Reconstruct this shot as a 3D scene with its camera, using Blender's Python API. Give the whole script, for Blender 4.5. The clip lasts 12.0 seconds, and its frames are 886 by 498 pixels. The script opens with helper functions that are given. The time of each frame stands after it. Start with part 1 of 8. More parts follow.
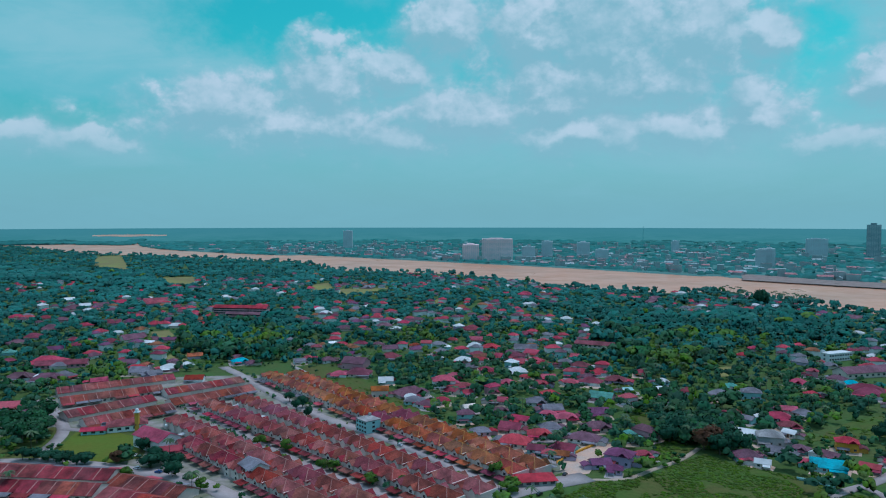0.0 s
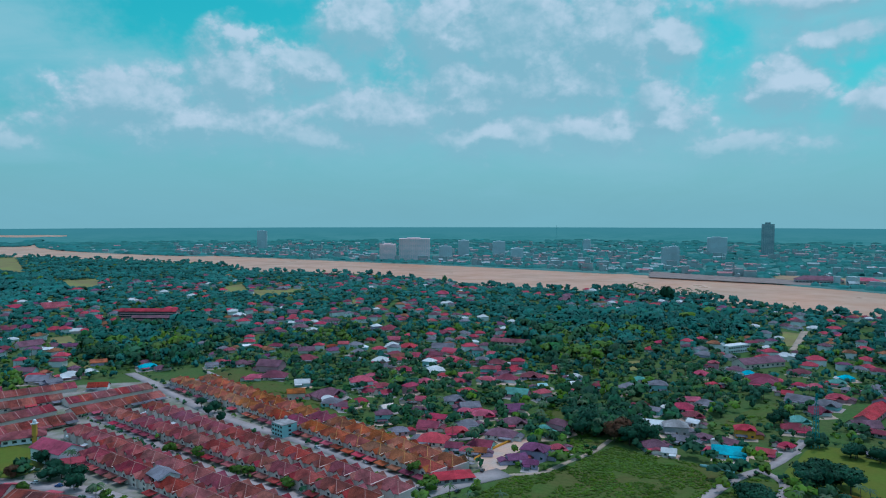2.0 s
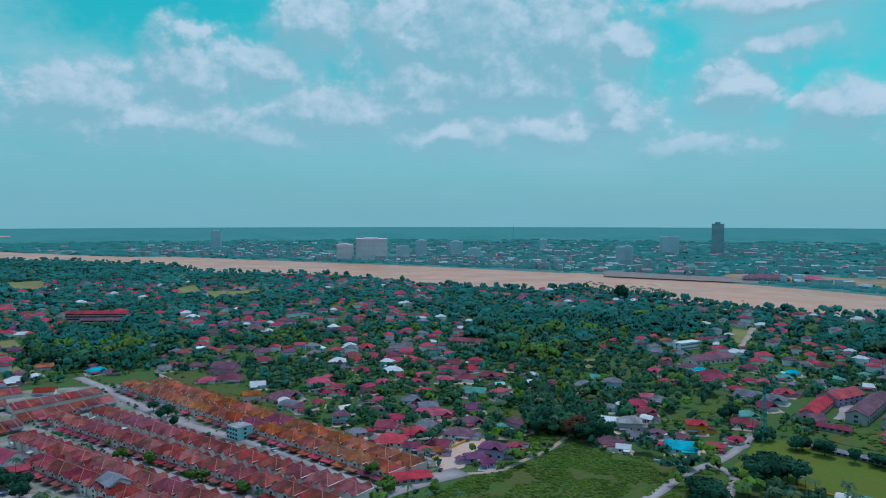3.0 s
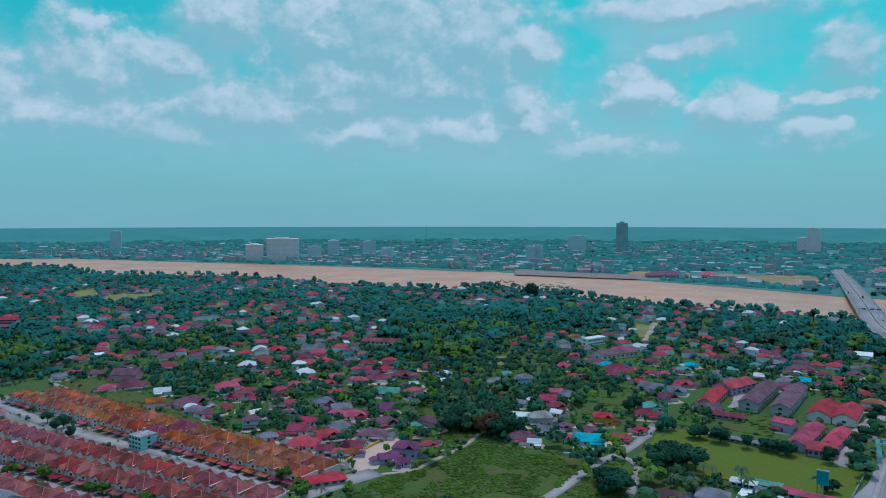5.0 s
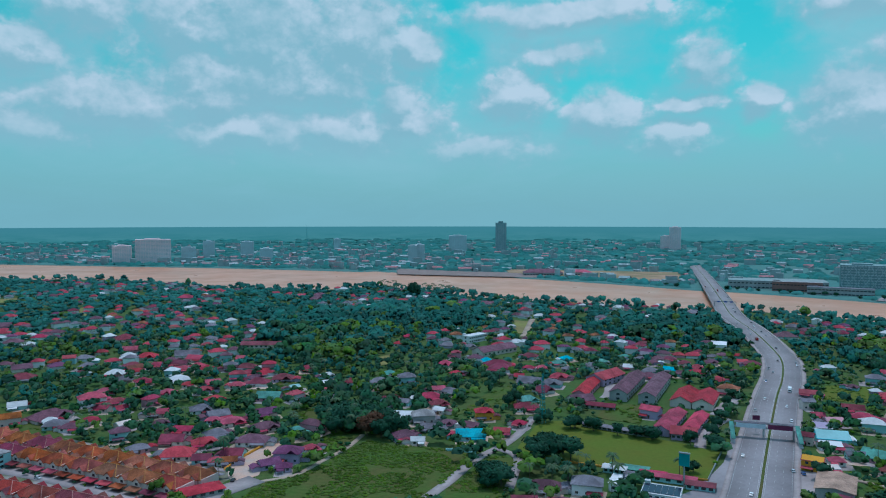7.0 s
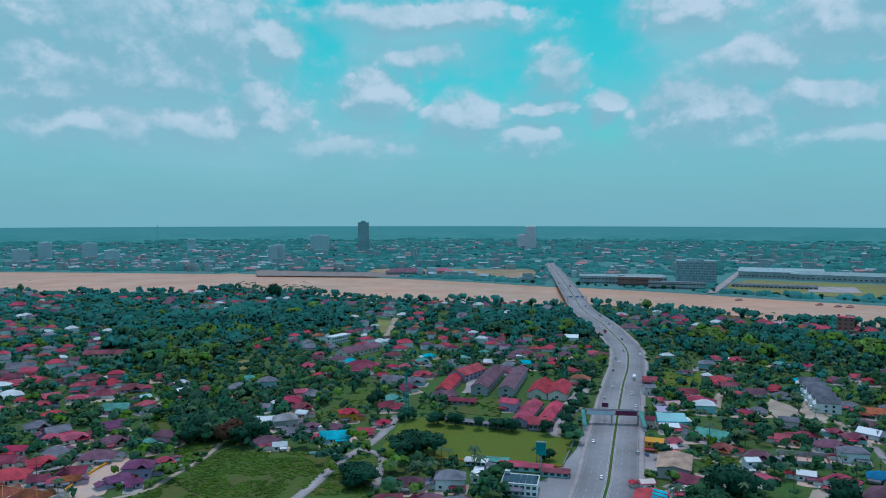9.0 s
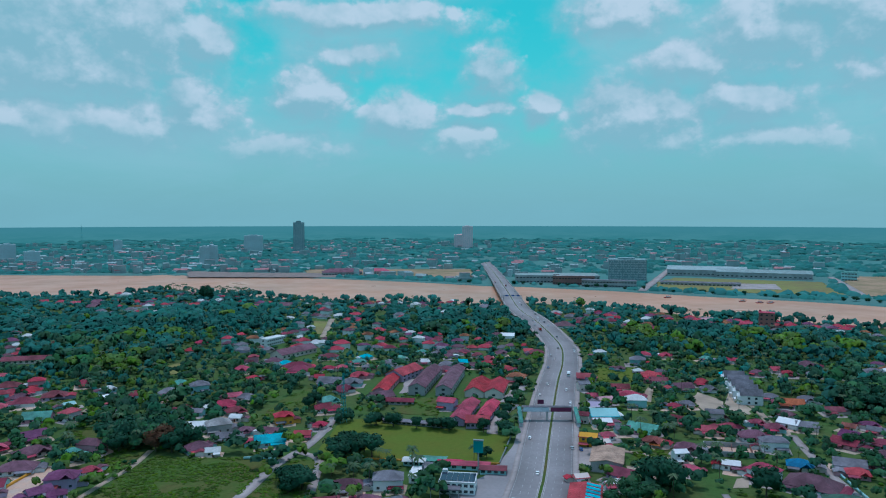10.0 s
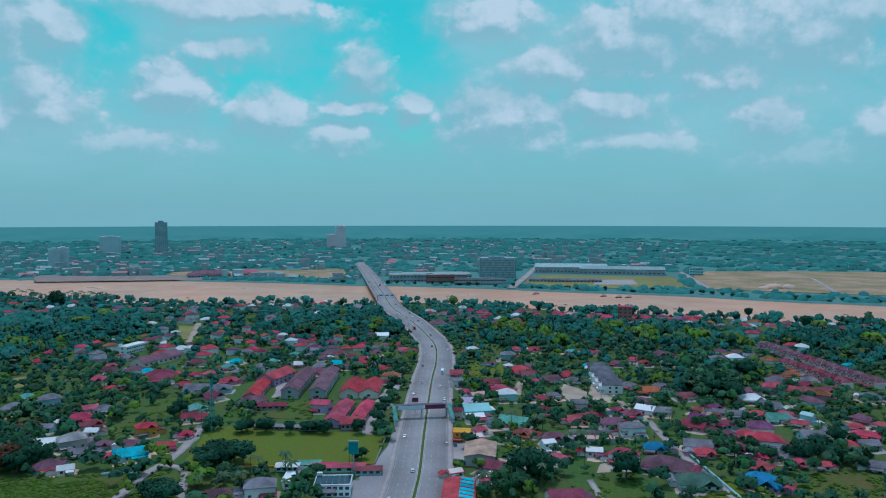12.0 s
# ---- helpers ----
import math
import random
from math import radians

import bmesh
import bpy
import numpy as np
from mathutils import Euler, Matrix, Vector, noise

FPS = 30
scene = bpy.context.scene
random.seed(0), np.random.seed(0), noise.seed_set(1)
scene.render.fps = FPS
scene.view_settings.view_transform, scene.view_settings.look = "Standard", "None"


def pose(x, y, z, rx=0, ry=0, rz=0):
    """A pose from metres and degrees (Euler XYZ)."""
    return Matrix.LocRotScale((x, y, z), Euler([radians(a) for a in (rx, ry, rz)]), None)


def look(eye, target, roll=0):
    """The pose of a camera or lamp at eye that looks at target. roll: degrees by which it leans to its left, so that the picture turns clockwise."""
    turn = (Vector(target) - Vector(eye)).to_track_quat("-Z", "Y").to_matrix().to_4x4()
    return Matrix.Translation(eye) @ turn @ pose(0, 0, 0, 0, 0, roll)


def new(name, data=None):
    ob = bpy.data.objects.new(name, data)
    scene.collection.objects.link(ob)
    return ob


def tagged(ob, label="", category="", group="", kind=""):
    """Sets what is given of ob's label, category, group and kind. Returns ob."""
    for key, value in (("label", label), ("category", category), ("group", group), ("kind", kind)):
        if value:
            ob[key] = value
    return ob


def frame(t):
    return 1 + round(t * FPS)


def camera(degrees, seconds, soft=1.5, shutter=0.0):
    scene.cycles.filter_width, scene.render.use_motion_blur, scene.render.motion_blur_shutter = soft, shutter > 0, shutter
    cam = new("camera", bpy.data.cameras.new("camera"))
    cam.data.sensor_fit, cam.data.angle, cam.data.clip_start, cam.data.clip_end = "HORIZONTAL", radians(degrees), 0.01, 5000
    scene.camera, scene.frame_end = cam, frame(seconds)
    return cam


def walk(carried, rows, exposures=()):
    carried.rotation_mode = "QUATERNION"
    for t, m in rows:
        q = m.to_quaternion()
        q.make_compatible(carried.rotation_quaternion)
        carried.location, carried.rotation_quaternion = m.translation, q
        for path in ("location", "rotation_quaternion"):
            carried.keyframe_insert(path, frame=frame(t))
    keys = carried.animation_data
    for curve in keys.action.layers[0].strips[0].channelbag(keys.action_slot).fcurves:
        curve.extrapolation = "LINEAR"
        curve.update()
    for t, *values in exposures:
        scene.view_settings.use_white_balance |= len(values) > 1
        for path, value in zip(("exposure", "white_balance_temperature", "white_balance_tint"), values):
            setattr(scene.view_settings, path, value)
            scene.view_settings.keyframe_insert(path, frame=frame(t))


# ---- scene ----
# camera: a drone hovering at one place and panning to the right
EXPO, KELVIN, TINT, SKY_STRENGTH = 0.0, 5200.0, 20.0, 0.10
CLOUD_LIT, CLOUD_SHADE, SHEET, HAZE = (5.6, 6.4, 5.85), (2.65, 4.6, 4.35), (3.4, 5.5, 4.95), (2.25, 4.55, 4.2)
VEIL, VEIL_COLOUR, OVERHEAD = 0.42, (2.2, 5.0, 4.65), (5.4, 7.2, 8.6)
# cloud by place: degrees of azimuth and elevation, half width, half height, weight
CLOUD_BANK = [(0.3, 14.7, 2.9, 1.7, 1), (6.7, 14.4, 3.7, 2.4, 1), (12.2, 14.2, 5.0, 3.2, 1), (19.3, 13.6, 4.3, 3.1, 1), (23.7, 13.0, 1.9, 1.4, 1),
              (13.1, 10.7, 9.4, 2.5, 0.9), (-16.8, 8.4, 4.6, 1.8, 0.9), (-9.3, 10.4, 3.3, 2.7, 0.9), (-4.2, 11.5, 2.7, 1.5, 0.9), (-12.6, 7.1, 10.2, 1.9, 0.8),
              (2.1, 8.1, 6.3, 1.8, 0.9), (8.1, 8.9, 3.9, 1.7, 0.9), (-4.2, 6.1, 5.9, 1.3, 0.7), (9.0, 6.3, 3.9, 1.4, 0.9), (14.0, 6.2, 3.1, 1.3, 0.85),
              (19.2, 7.0, 3.2, 1.7, 0.9), (23.8, 7.8, 2.9, 1.4, 0.8), (-30.4, 5.2, 3.1, 0.9, 0.8), (-25.8, 5.7, 3.4, 0.7, 0.7)]
CLOUD_HEAPS = [(32.1, 9.3, 2.2, 1.4, 1), (39.1, 7.8, 2.4, 1.3, 1), (23.5, 8.9, 2.0, 1.0, 0.9), (18.3, 6.7, 6.3, 1.5, 0.85), (11.1, 6.7, 4.9, 1.5, 0.85),
               (36.5, 15.3, 7.4, 1.0, 0.8), (34.9, 12.2, 4.1, 1.1, 0.6), (49.8, 8.6, 1.3, 0.9, 0.9), (44.3, 5.6, 2.2, 1.0, 0.8), (29.0, 5.4, 6.0, 1.1, 0.6),
               (46.4, 11.3, 2.0, 1.4, 0.8), (49.9, 8.8, 1.2, 0.7, 1), (44.6, 5.9, 2.2, 1.1, 0.9), (45.5, 8.4, 2.7, 0.6, 0.7)]
CLOUD_FRONT = [(57.5, 7.6, 3.9, 2.0, 1), (65.6, 8.3, 3.4, 1.3, 0.9), (61.7, 11.1, 3.9, 1.4, 0.8), (67.1, 13.1, 4.1, 2.0, 0.95), (70.4, 14.9, 3.6, 1.6, 0.95),
               (74.4, 13.2, 4.9, 2.1, 0.8), (79.9, 13.0, 5.1, 2.6, 0.8), (56.6, 15.0, 4.0, 1.4, 0.7), (77.3, 7.0, 2.1, 1.2, 0.9), (74.4, 10.0, 4.5, 1.6, 0.6),
               (67.6, 5.3, 5.7, 1.2, 0.6), (79.4, 4.3, 4.5, 1.1, 0.6), (83.7, 5.8, 1.6, 1.3, 0.8), (83.0, 13.8, 2.6, 1.4, 0.9), (60.7, 5.7, 1.8, 1.0, 0.8)]
VEILS = [(-25.3, 13.0, 13.2, 2.8, 0.9), (-18.8, 11.2, 8.4, 2.0, 0.7), (5.2, 7.9, 20.7, 3.9, 0.8), (-28.3, 5.4, 9.9, 1.2, 0.6), (19.6, 5.6, 21.4, 3.5, 0.7),
         (60.1, 13.4, 10.9, 5.0, 0.8), (74.8, 8.4, 10.6, 5.6, 0.8), (34.1, 14.1, 8.9, 2.5, 0.6)]
GAPS = [(-10.8, 15.0, 8.4, 2.5, 1), (-5.8, 13.1, 3.1, 1.1, 1), (3.4, 11.3, 2.1, 1.5, 1), (-27.9, 7.8, 6.3, 1.3, 0.6), (27.2, 10.9, 2.1, 2.3, 0.5),
        (23.3, 15.5, 1.2, 1.8, 1), (27.9, 12.2, 2.3, 2.3, 0.7), (44.0, 11.0, 4.9, 1.6, 0.6), (48.1, 14.0, 4.6, 3.4, 1), (39.0, 10.3, 5.2, 1.5, 0.8),
        (50.6, 7.0, 3.0, 1.3, 0.5), (27.2, 14.5, 2.1, 2.2, 0.8), (36.0, 11.8, 2.9, 2.0, 0.7)]
cam = camera(63.75, 12.0, soft=1.1)
EYE = 140.0
PAN = [(0, 0), (0.5, -1.64), (1, -3.33), (1.5, -4.99), (2, -6.65), (2.5, -8.35), (3, -10.07), (5, -17.06),
       (5.5, -18.92), (6, -20.96), (6.5, -23.46), (7, -26.52), (9, -37.54), (9.5, -40.07), (10, -42.61),
       (10.5, -45.15), (11, -47.68), (11.5, -50.22), (12, -52.75)]
walk(cam, [(t, pose(0, 0, EYE, 90 - 2.49 - 0.0125 * t, 0, a)) for t, a in PAN], [(0, EXPO, KELVIN, TINT)])

# ---- light: high sun beyond the river, broken cloud ----
SUN_EL, SUN_AZ = 69.0, 42.0          # azimuth clockwise from +y
sun = new("sun", bpy.data.lights.new("sun", "SUN"))
sun.data.energy, sun.data.angle, sun.data.color = 1.8, radians(1.0), (1.0, 0.90, 0.76)
sun.matrix_basis = look((0, 0, 900), (-math.sin(radians(SUN_AZ)) * math.cos(radians(SUN_EL)) * 100,
                                      -math.cos(radians(SUN_AZ)) * math.cos(radians(SUN_EL)) * 100,
                                      900 - math.sin(radians(SUN_EL)) * 100))


class Nodes:
    """Short hand for building a node tree."""

    def __init__(self, tree):
        self.tree = tree

    def add(self, kind, ins=None):
        n = self.tree.nodes.new(kind)
        for name, value in (ins or {}).items():
            self.put(n.inputs[name], value)
        return n

    def put(self, socket, value):
        if isinstance(value, bpy.types.NodeSocket):
            self.tree.links.new(value, socket)
        else:
            socket.default_value = value

    def math(self, op, a, b=0.0, c=0.0, clamp=False):
        n = self.add("ShaderNodeMath")
        n.operation, n.use_clamp = op, clamp
        for s, v in zip(n.inputs, (a, b, c)):
            self.put(s, v)
        return n.outputs[0]

    def noise(self, vec, scale, detail=3.0, rough=0.5, distort=0.0):
        n = self.add("ShaderNodeTexNoise", {"Vector": vec, "Scale": scale, "Detail": detail, "Roughness": rough, "Distortion": distort})
        return n.outputs[0]

    def mix(self, fac, a, b, blend="MIX"):
        n = self.add("ShaderNodeMix")
        n.data_type, n.blend_type = "RGBA", blend
        for s, v in ((n.inputs[0], fac), (n.inputs[6], a), (n.inputs[7], b)):
            if isinstance(v, tuple) and len(v) == 3:
                v = (*v, 1)
            self.put(s, v)
        return n.outputs[2]

    def ramp(self, fac, lo, hi):
        n = self.add("ShaderNodeMapRange")
        n.interpolation_type, n.clamp = "SMOOTHSTEP", True
        for s, v in zip(n.inputs, (fac, lo, hi, 0.0, 1.0)):
            self.put(s, v)
        return n.outputs[0]


def make_sky():
    w = bpy.data.worlds.new("sky")
    scene.world = w
    w.use_nodes = True
    t = w.node_tree
    t.nodes.clear()
    N = Nodes(t)
    sky = N.add("ShaderNodeTexSky")
    sky.sky_type, sky.sun_disc = "NISHITA", False
    sky.sun_elevation, sky.sun_rotation = radians(SUN_EL), radians(SUN_AZ)
    sky.air_density, sky.dust_density, sky.ozone_density = 1.0, 2.0, 1.0
    vec = N.add("ShaderNodeTexCoord").outputs["Generated"]
    xyz = N.add("ShaderNodeSeparateXYZ", {"Vector": vec})
    x, y, z = xyz.outputs
    az = N.math("MULTIPLY", N.math("ARCTAN2", x, y), 57.2958)
    el = N.math("MULTIPLY", N.math("ARCSINE", z), 57.2958)
    # the air's own colour: a clear turquoise above, paler and greyer through the haze low down
    low = N.ramp(el, -1.0, 16.0)
    tint = N.mix(low, (0.50, 0.97, 0.79), (0.20, 1.22, 0.78))
    air = N.mix(1.0, sky.outputs[0], tint, "MULTIPLY")
    at = N.add("ShaderNodeCombineXYZ", {"X": az, "Y": N.math("MULTIPLY", el, 1.25), "Z": 0.0}).outputs[0]

    def shifted(vec, d_az, d_el):
        n = N.add("ShaderNodeVectorMath", {0: vec, 1: (d_az, d_el, 0.0)})
        n.operation = "ADD"
        return n.outputs[0]

    def billow(vec, scale, amount):
        """Bends places to and fro, so that outlines come out lumpy."""
        n = N.add("ShaderNodeTexNoise", {"Vector": vec, "Scale": scale, "Detail": 3.0, "Roughness": 0.55})
        m = N.add("ShaderNodeVectorMath", {0: shifted(n.outputs[1], -0.5, -0.5), 1: (amount, amount, 0.0), 2: vec})
        m.operation = "MULTIPLY_ADD"
        return m.outputs[0]

    def field(vec, kinds, join=0.25):
        """1 in the heart of a cloud, 0 at its rim, less outside."""
        puff = None
        for a, e, hw, hh, k in kinds:
            w, h = 1.05 * hw, 1.2 * hh * 1.25
            rel = N.add("ShaderNodeVectorMath", {0: vec, 1: (1 / w, 1 / h, 0), 2: (-a / w, -e * 1.25 / h, 0)})
            rel.operation = "MULTIPLY_ADD"
            far = N.add("ShaderNodeVectorMath", {0: rel.outputs[0]})
            far.operation = "LENGTH"
            m = N.math("MULTIPLY_ADD", far.outputs["Value"], -1.0, k)
            puff = m if puff is None else N.math("SMOOTH_MAX", puff, m, join)
        return puff

    def heaps(vec):
        """The depth of cumulus at a place: the mass, broken by billows large and small."""
        bent = billow(billow(vec, 0.22, 3.4), 0.75, 1.1)
        mass = field(bent, CLOUD_BANK + CLOUD_HEAPS + CLOUD_FRONT)
        soft = N.noise(vec, 0.36, 5.0, 0.55)
        cells = N.add("ShaderNodeTexVoronoi", {"Vector": billow(vec, 1.3, 0.7), "Scale": 0.62, "Detail": 3.0, "Roughness": 0.6})
        cells.feature = "SMOOTH_F1"
        out = N.math("MULTIPLY_ADD", N.math("SUBTRACT", soft, 0.5), 1.15, mass)
        return N.math("MULTIPLY_ADD", N.math("SUBTRACT", 0.62, cells.outputs["Distance"]), 0.5, N.math("ADD", out, 0.54))

    cover = heaps(at)
    above = heaps(shifted(at, 0.4, 1.25))
    # tops stand crisp and catch the sun, bases are grey and melt away
    rise = N.math("SUBTRACT", cover, above)
    lit = N.math("MULTIPLY", N.ramp(rise, -0.30, 0.72), N.math("MULTIPLY_ADD", N.ramp(N.noise(at, 0.20, 4.0, 0.6), 0.32, 0.60), 0.55, 0.50))
    edge = N.math("MULTIPLY_ADD", lit, -0.60, 0.85)
    dense = N.ramp(cover, N.math("MULTIPLY", edge, -0.75), edge)
    cloud = N.mix(lit, CLOUD_SHADE, CLOUD_LIT)
    thick = N.math("MULTIPLY", N.math("MULTIPLY", dense, N.ramp(el, 0.5, 7.5)), 0.88)
    # a high veil with a few clear gaps in it, thicker in broad sheets
    wide = billow(billow(at, 0.12, 5.0), 0.5, 1.2)
    clear = N.ramp(N.math("MULTIPLY_ADD", N.math("SUBTRACT", N.noise(at, 0.4, 6.0, 0.62), 0.5), 1.3, field(wide, GAPS)), -0.55, 0.45)
    stretch = N.add("ShaderNodeVectorMath", {0: at, 1: (0.35, 1.0, 1.0)})
    stretch.operation = "MULTIPLY"
    streaks = N.noise(stretch.outputs[0], 0.30, 6.0, 0.62, 0.6)
    sheet = N.ramp(N.math("MULTIPLY_ADD", N.math("SUBTRACT", streaks, 0.5), 1.6, field(wide, VEILS, 0.4)), -0.5, 0.9)
    veil = N.math("MULTIPLY", N.math("SUBTRACT", 1.0, clear), N.math("MULTIPLY_ADD", streaks, 0.5, VEIL - 0.1))
    colour = N.mix(veil, air, VEIL_COLOUR)
    colour = N.mix(N.math("MULTIPLY", N.math("MULTIPLY", sheet, N.math("SUBTRACT", 1.0, clear)), 0.55), colour, SHEET)
    colour = N.mix(thick, colour, cloud)
    # overhead and behind, out of view, a bright cover is added to fill shadows
    high = N.ramp(el, 22.0, 45.0)
    colour = N.mix(N.math("MULTIPLY", high, 0.8), colour, OVERHEAD)
    # thin veil of haze just above the horizon
    haze = N.math("SUBTRACT", 1.0, N.ramp(el, -1.5, 9.0))
    colour = N.mix(N.math("MULTIPLY", haze, 0.75), colour, HAZE)
    bg = N.add("ShaderNodeBackground", {"Color": colour, "Strength": SKY_STRENGTH})
    t.links.new(bg.outputs[0], N.add("ShaderNodeOutputWorld").inputs[0])


make_sky()


# ---- materials ----
def mat(name, base, rough=0.8, var=0.3, large=0.05, fine=0.9, bump=0.25, metal=0.0, spec=0.25, other=None, chance=0.0, island=False,
        ribs=0.0, rib_axis="X"):
    """A painted, natural or mineral surface: two scales of stains, fine relief, and some difference from piece to piece."""
    m = bpy.data.materials.new(name)
    m.use_nodes = True
    t = m.node_tree
    N = Nodes(t)
    b = t.nodes["Principled BSDF"]
    geo = N.add("ShaderNodeNewGeometry")
    pos = geo.outputs["Position"]
    n1 = N.noise(pos, large, 4.0, 0.6)
    n2 = N.noise(pos, fine, 5.0, 0.65)
    second = other or tuple(c * 0.55 for c in base)
    col = N.mix(N.ramp(n1, 0.5 - 0.25, 0.5 + 0.25), tuple(c * (1 + var * 0.5) for c in base), second if other else tuple(c * (1 - var) for c in base))
    col = N.mix(N.math("MULTIPLY", N.ramp(n2, 0.35, 0.75), var), col, tuple(c * 0.45 for c in base))
    if chance:
        rnd = geo.outputs["Random Per Island"] if island else N.add("ShaderNodeObjectInfo").outputs["Random"]
        hsv = N.add("ShaderNodeHueSaturation", {"Hue": N.math("ADD", 0.5 - 0.03 * chance, N.math("MULTIPLY", rnd, 0.06 * chance)),
                                                   "Saturation": N.math("ADD", 1 - 0.3 * chance, N.math("MULTIPLY", N.math("FRACT", N.math("MULTIPLY", rnd, 17.3)), 0.45 * chance)),
                                                   "Value": N.math("ADD", 1 - 0.5 * chance, N.math("MULTIPLY", N.math("FRACT", N.math("MULTIPLY", rnd, 7.7)), 1.0 * chance)), "Color": col})
        col = hsv.outputs[0]
    N.put(b.inputs["Base Color"], col)
    N.put(b.inputs["Roughness"], N.math("ADD", rough - 0.08, N.math("MULTIPLY", n2, 0.16), clamp=True))
    b.inputs["Metallic"].default_value = metal
    b.inputs["Specular IOR Level"].default_value = spec
    height = n2
    if ribs:
        tc = N.add("ShaderNodeTexCoord")
        wave = N.add("ShaderNodeTexWave", {"Vector": tc.outputs["Object"], "Scale": ribs, "Distortion": 0.0})
        wave.bands_direction = rib_axis
        height = N.math("ADD", n2, N.math("MULTIPLY", wave.outputs[1], 1.5))
    if bump:
        bp = N.add("ShaderNodeBump", {"Strength": bump, "Distance": 0.15, "Height": height})
        t.links.new(bp.outputs[0], b.inputs["Normal"])
    return m


def roof(name, base, **k):
    return mat(name, base, **{**dict(rough=0.65, var=0.5, large=0.12, fine=0.75, bump=0.35, spec=0.12, chance=0.35, ribs=1.3), **k})


ROOF = {
    "red": roof("red sheet roof", (0.42, 0.048, 0.082)),
    "dark": roof("dark red roof", (0.22, 0.040, 0.066)),
    "mauve": roof("brown mauve roof", (0.17, 0.075, 0.105)),
    "grey": roof("grey sheet roof", (0.19, 0.18, 0.21)),
    "white": roof("pale metal roof", (0.60, 0.61, 0.61), var=0.2, chance=0.3, rough=0.5),
    "cyan": roof("turquoise sheet roof", (0.015, 0.40, 0.50), chance=0.15),
    "green": roof("weathered green roof", (0.10, 0.32, 0.26)),
    "moss": roof("dark green roof", (0.06, 0.12, 0.09)),
    "orange": roof("orange tile roof", (0.34, 0.082, 0.036), var=0.75, fine=1.1, chance=0.6),
    "blue": roof("blue sheet roof", (0.015, 0.20, 0.40), chance=0.15),
    "violet": roof("violet roof", (0.17, 0.045, 0.12)),
    "brick": roof("red tile terrace roof", (0.28, 0.044, 0.042), var=0.75, fine=1.1, chance=0.6),
    "tan": roof("tan sheet roof", (0.42, 0.28, 0.20)),
    # Roofs across the river, greyed by haze put into the colour.
    "muted": roof("haze-tinted grey green far roof", (0.27, 0.36, 0.36), var=0.25),
    "concrete": roof("bare concrete slab", (0.36, 0.34, 0.34)),
}
RIDGE = {"orange": mat("yellowed ridge mortar", (0.46, 0.24, 0.06), chance=0.2), "other": mat("pale ridge mortar", (0.38, 0.21, 0.18), chance=0.3)}
WALL = {
    "cream": mat("cream rendered wall", (0.66, 0.54, 0.49), var=0.18, chance=0.25),
    "white": mat("white rendered wall", (0.74, 0.74, 0.74), var=0.14, chance=0.15),
    "teal": mat("pale teal painted wall", (0.30, 0.55, 0.55), var=0.18, chance=0.2),
    "ochre": mat("yellow painted wall", (0.62, 0.30, 0.03), var=0.18, chance=0.2),
    "pink": mat("pink painted wall", (0.55, 0.28, 0.32), var=0.18, chance=0.2),
    "concrete": mat("raw concrete", (0.38, 0.37, 0.37), var=0.25, chance=0.2),
    "brick": mat("brown brick wall", (0.28, 0.13, 0.11), var=0.25, chance=0.2),
    "lilac": mat("lilac painted wall", (0.42, 0.33, 0.46), var=0.18, chance=0.2),
}
GLASS = mat("dark window glass", (0.03, 0.045, 0.055), rough=0.12, var=0.3, bump=0.0, spec=0.6)
DOOR = mat("brown painted door", (0.14, 0.07, 0.05), chance=0.4)
STEEL = mat("painted steel", (0.30, 0.32, 0.34), rough=0.4, metal=0.3, bump=0.05)
ASPHALT = mat("worn asphalt", (0.255, 0.235, 0.24), rough=0.9, var=0.22, large=0.02, fine=0.5, bump=0.2)
LANE = mat("street concrete and dust", (0.33, 0.285, 0.275), rough=0.95, var=0.25, large=0.05, fine=0.6, bump=0.2)
PAINT = mat("worn road paint", (0.42, 0.42, 0.41), var=0.4, rough=0.7)
CONCRETE = mat("bridge concrete", (0.42, 0.40, 0.40), rough=0.9, var=0.25, large=0.05, fine=0.8)
ESTATE = mat("estate paving and weeds", (0.27, 0.235, 0.225), rough=0.95, var=0.3, large=0.07, fine=0.5, other=(0.10, 0.125, 0.05), bump=0.2)
TRACK = mat("sandy track", (0.37, 0.29, 0.22), rough=1.0, var=0.3)
EARTH = mat("bare pinkish earth", (0.50, 0.30, 0.21), rough=1.0, var=0.3, large=0.08, other=(0.42, 0.36, 0.31))
SAND = mat("levelled sand", (0.33, 0.21, 0.135), rough=1.0, var=0.35, large=0.012, fine=0.10, other=(0.15, 0.14, 0.06))
LAWN = mat("mown playing field", (0.075, 0.118, 0.008), rough=1.0, var=0.25, large=0.03, fine=0.4, other=(0.105, 0.110, 0.010))
MEADOW = mat("rough meadow", (0.040, 0.092, 0.010), rough=1.0, var=0.4, large=0.03, fine=0.35, other=(0.095, 0.078, 0.022), bump=0.6)
PADDY = mat("pale grass field", (0.17, 0.18, 0.045), rough=1.0, var=0.35, large=0.015, fine=0.2, other=(0.17, 0.13, 0.06))
SOIL = mat("village ground", (0.034, 0.090, 0.016), rough=1.0, var=0.45, large=0.03, fine=0.3, other=(0.075, 0.092, 0.024), bump=0.6)
# Glass of the far buildings; its pale colour holds the haze.
HAZEGLASS = mat("haze-paled far window glass", (0.47, 0.49, 0.51), rough=0.3, var=0.2, bump=0.0)
BANK = mat("green river bank", (0.03, 0.11, 0.06), rough=1.0, var=0.3, large=0.03, fine=0.3)
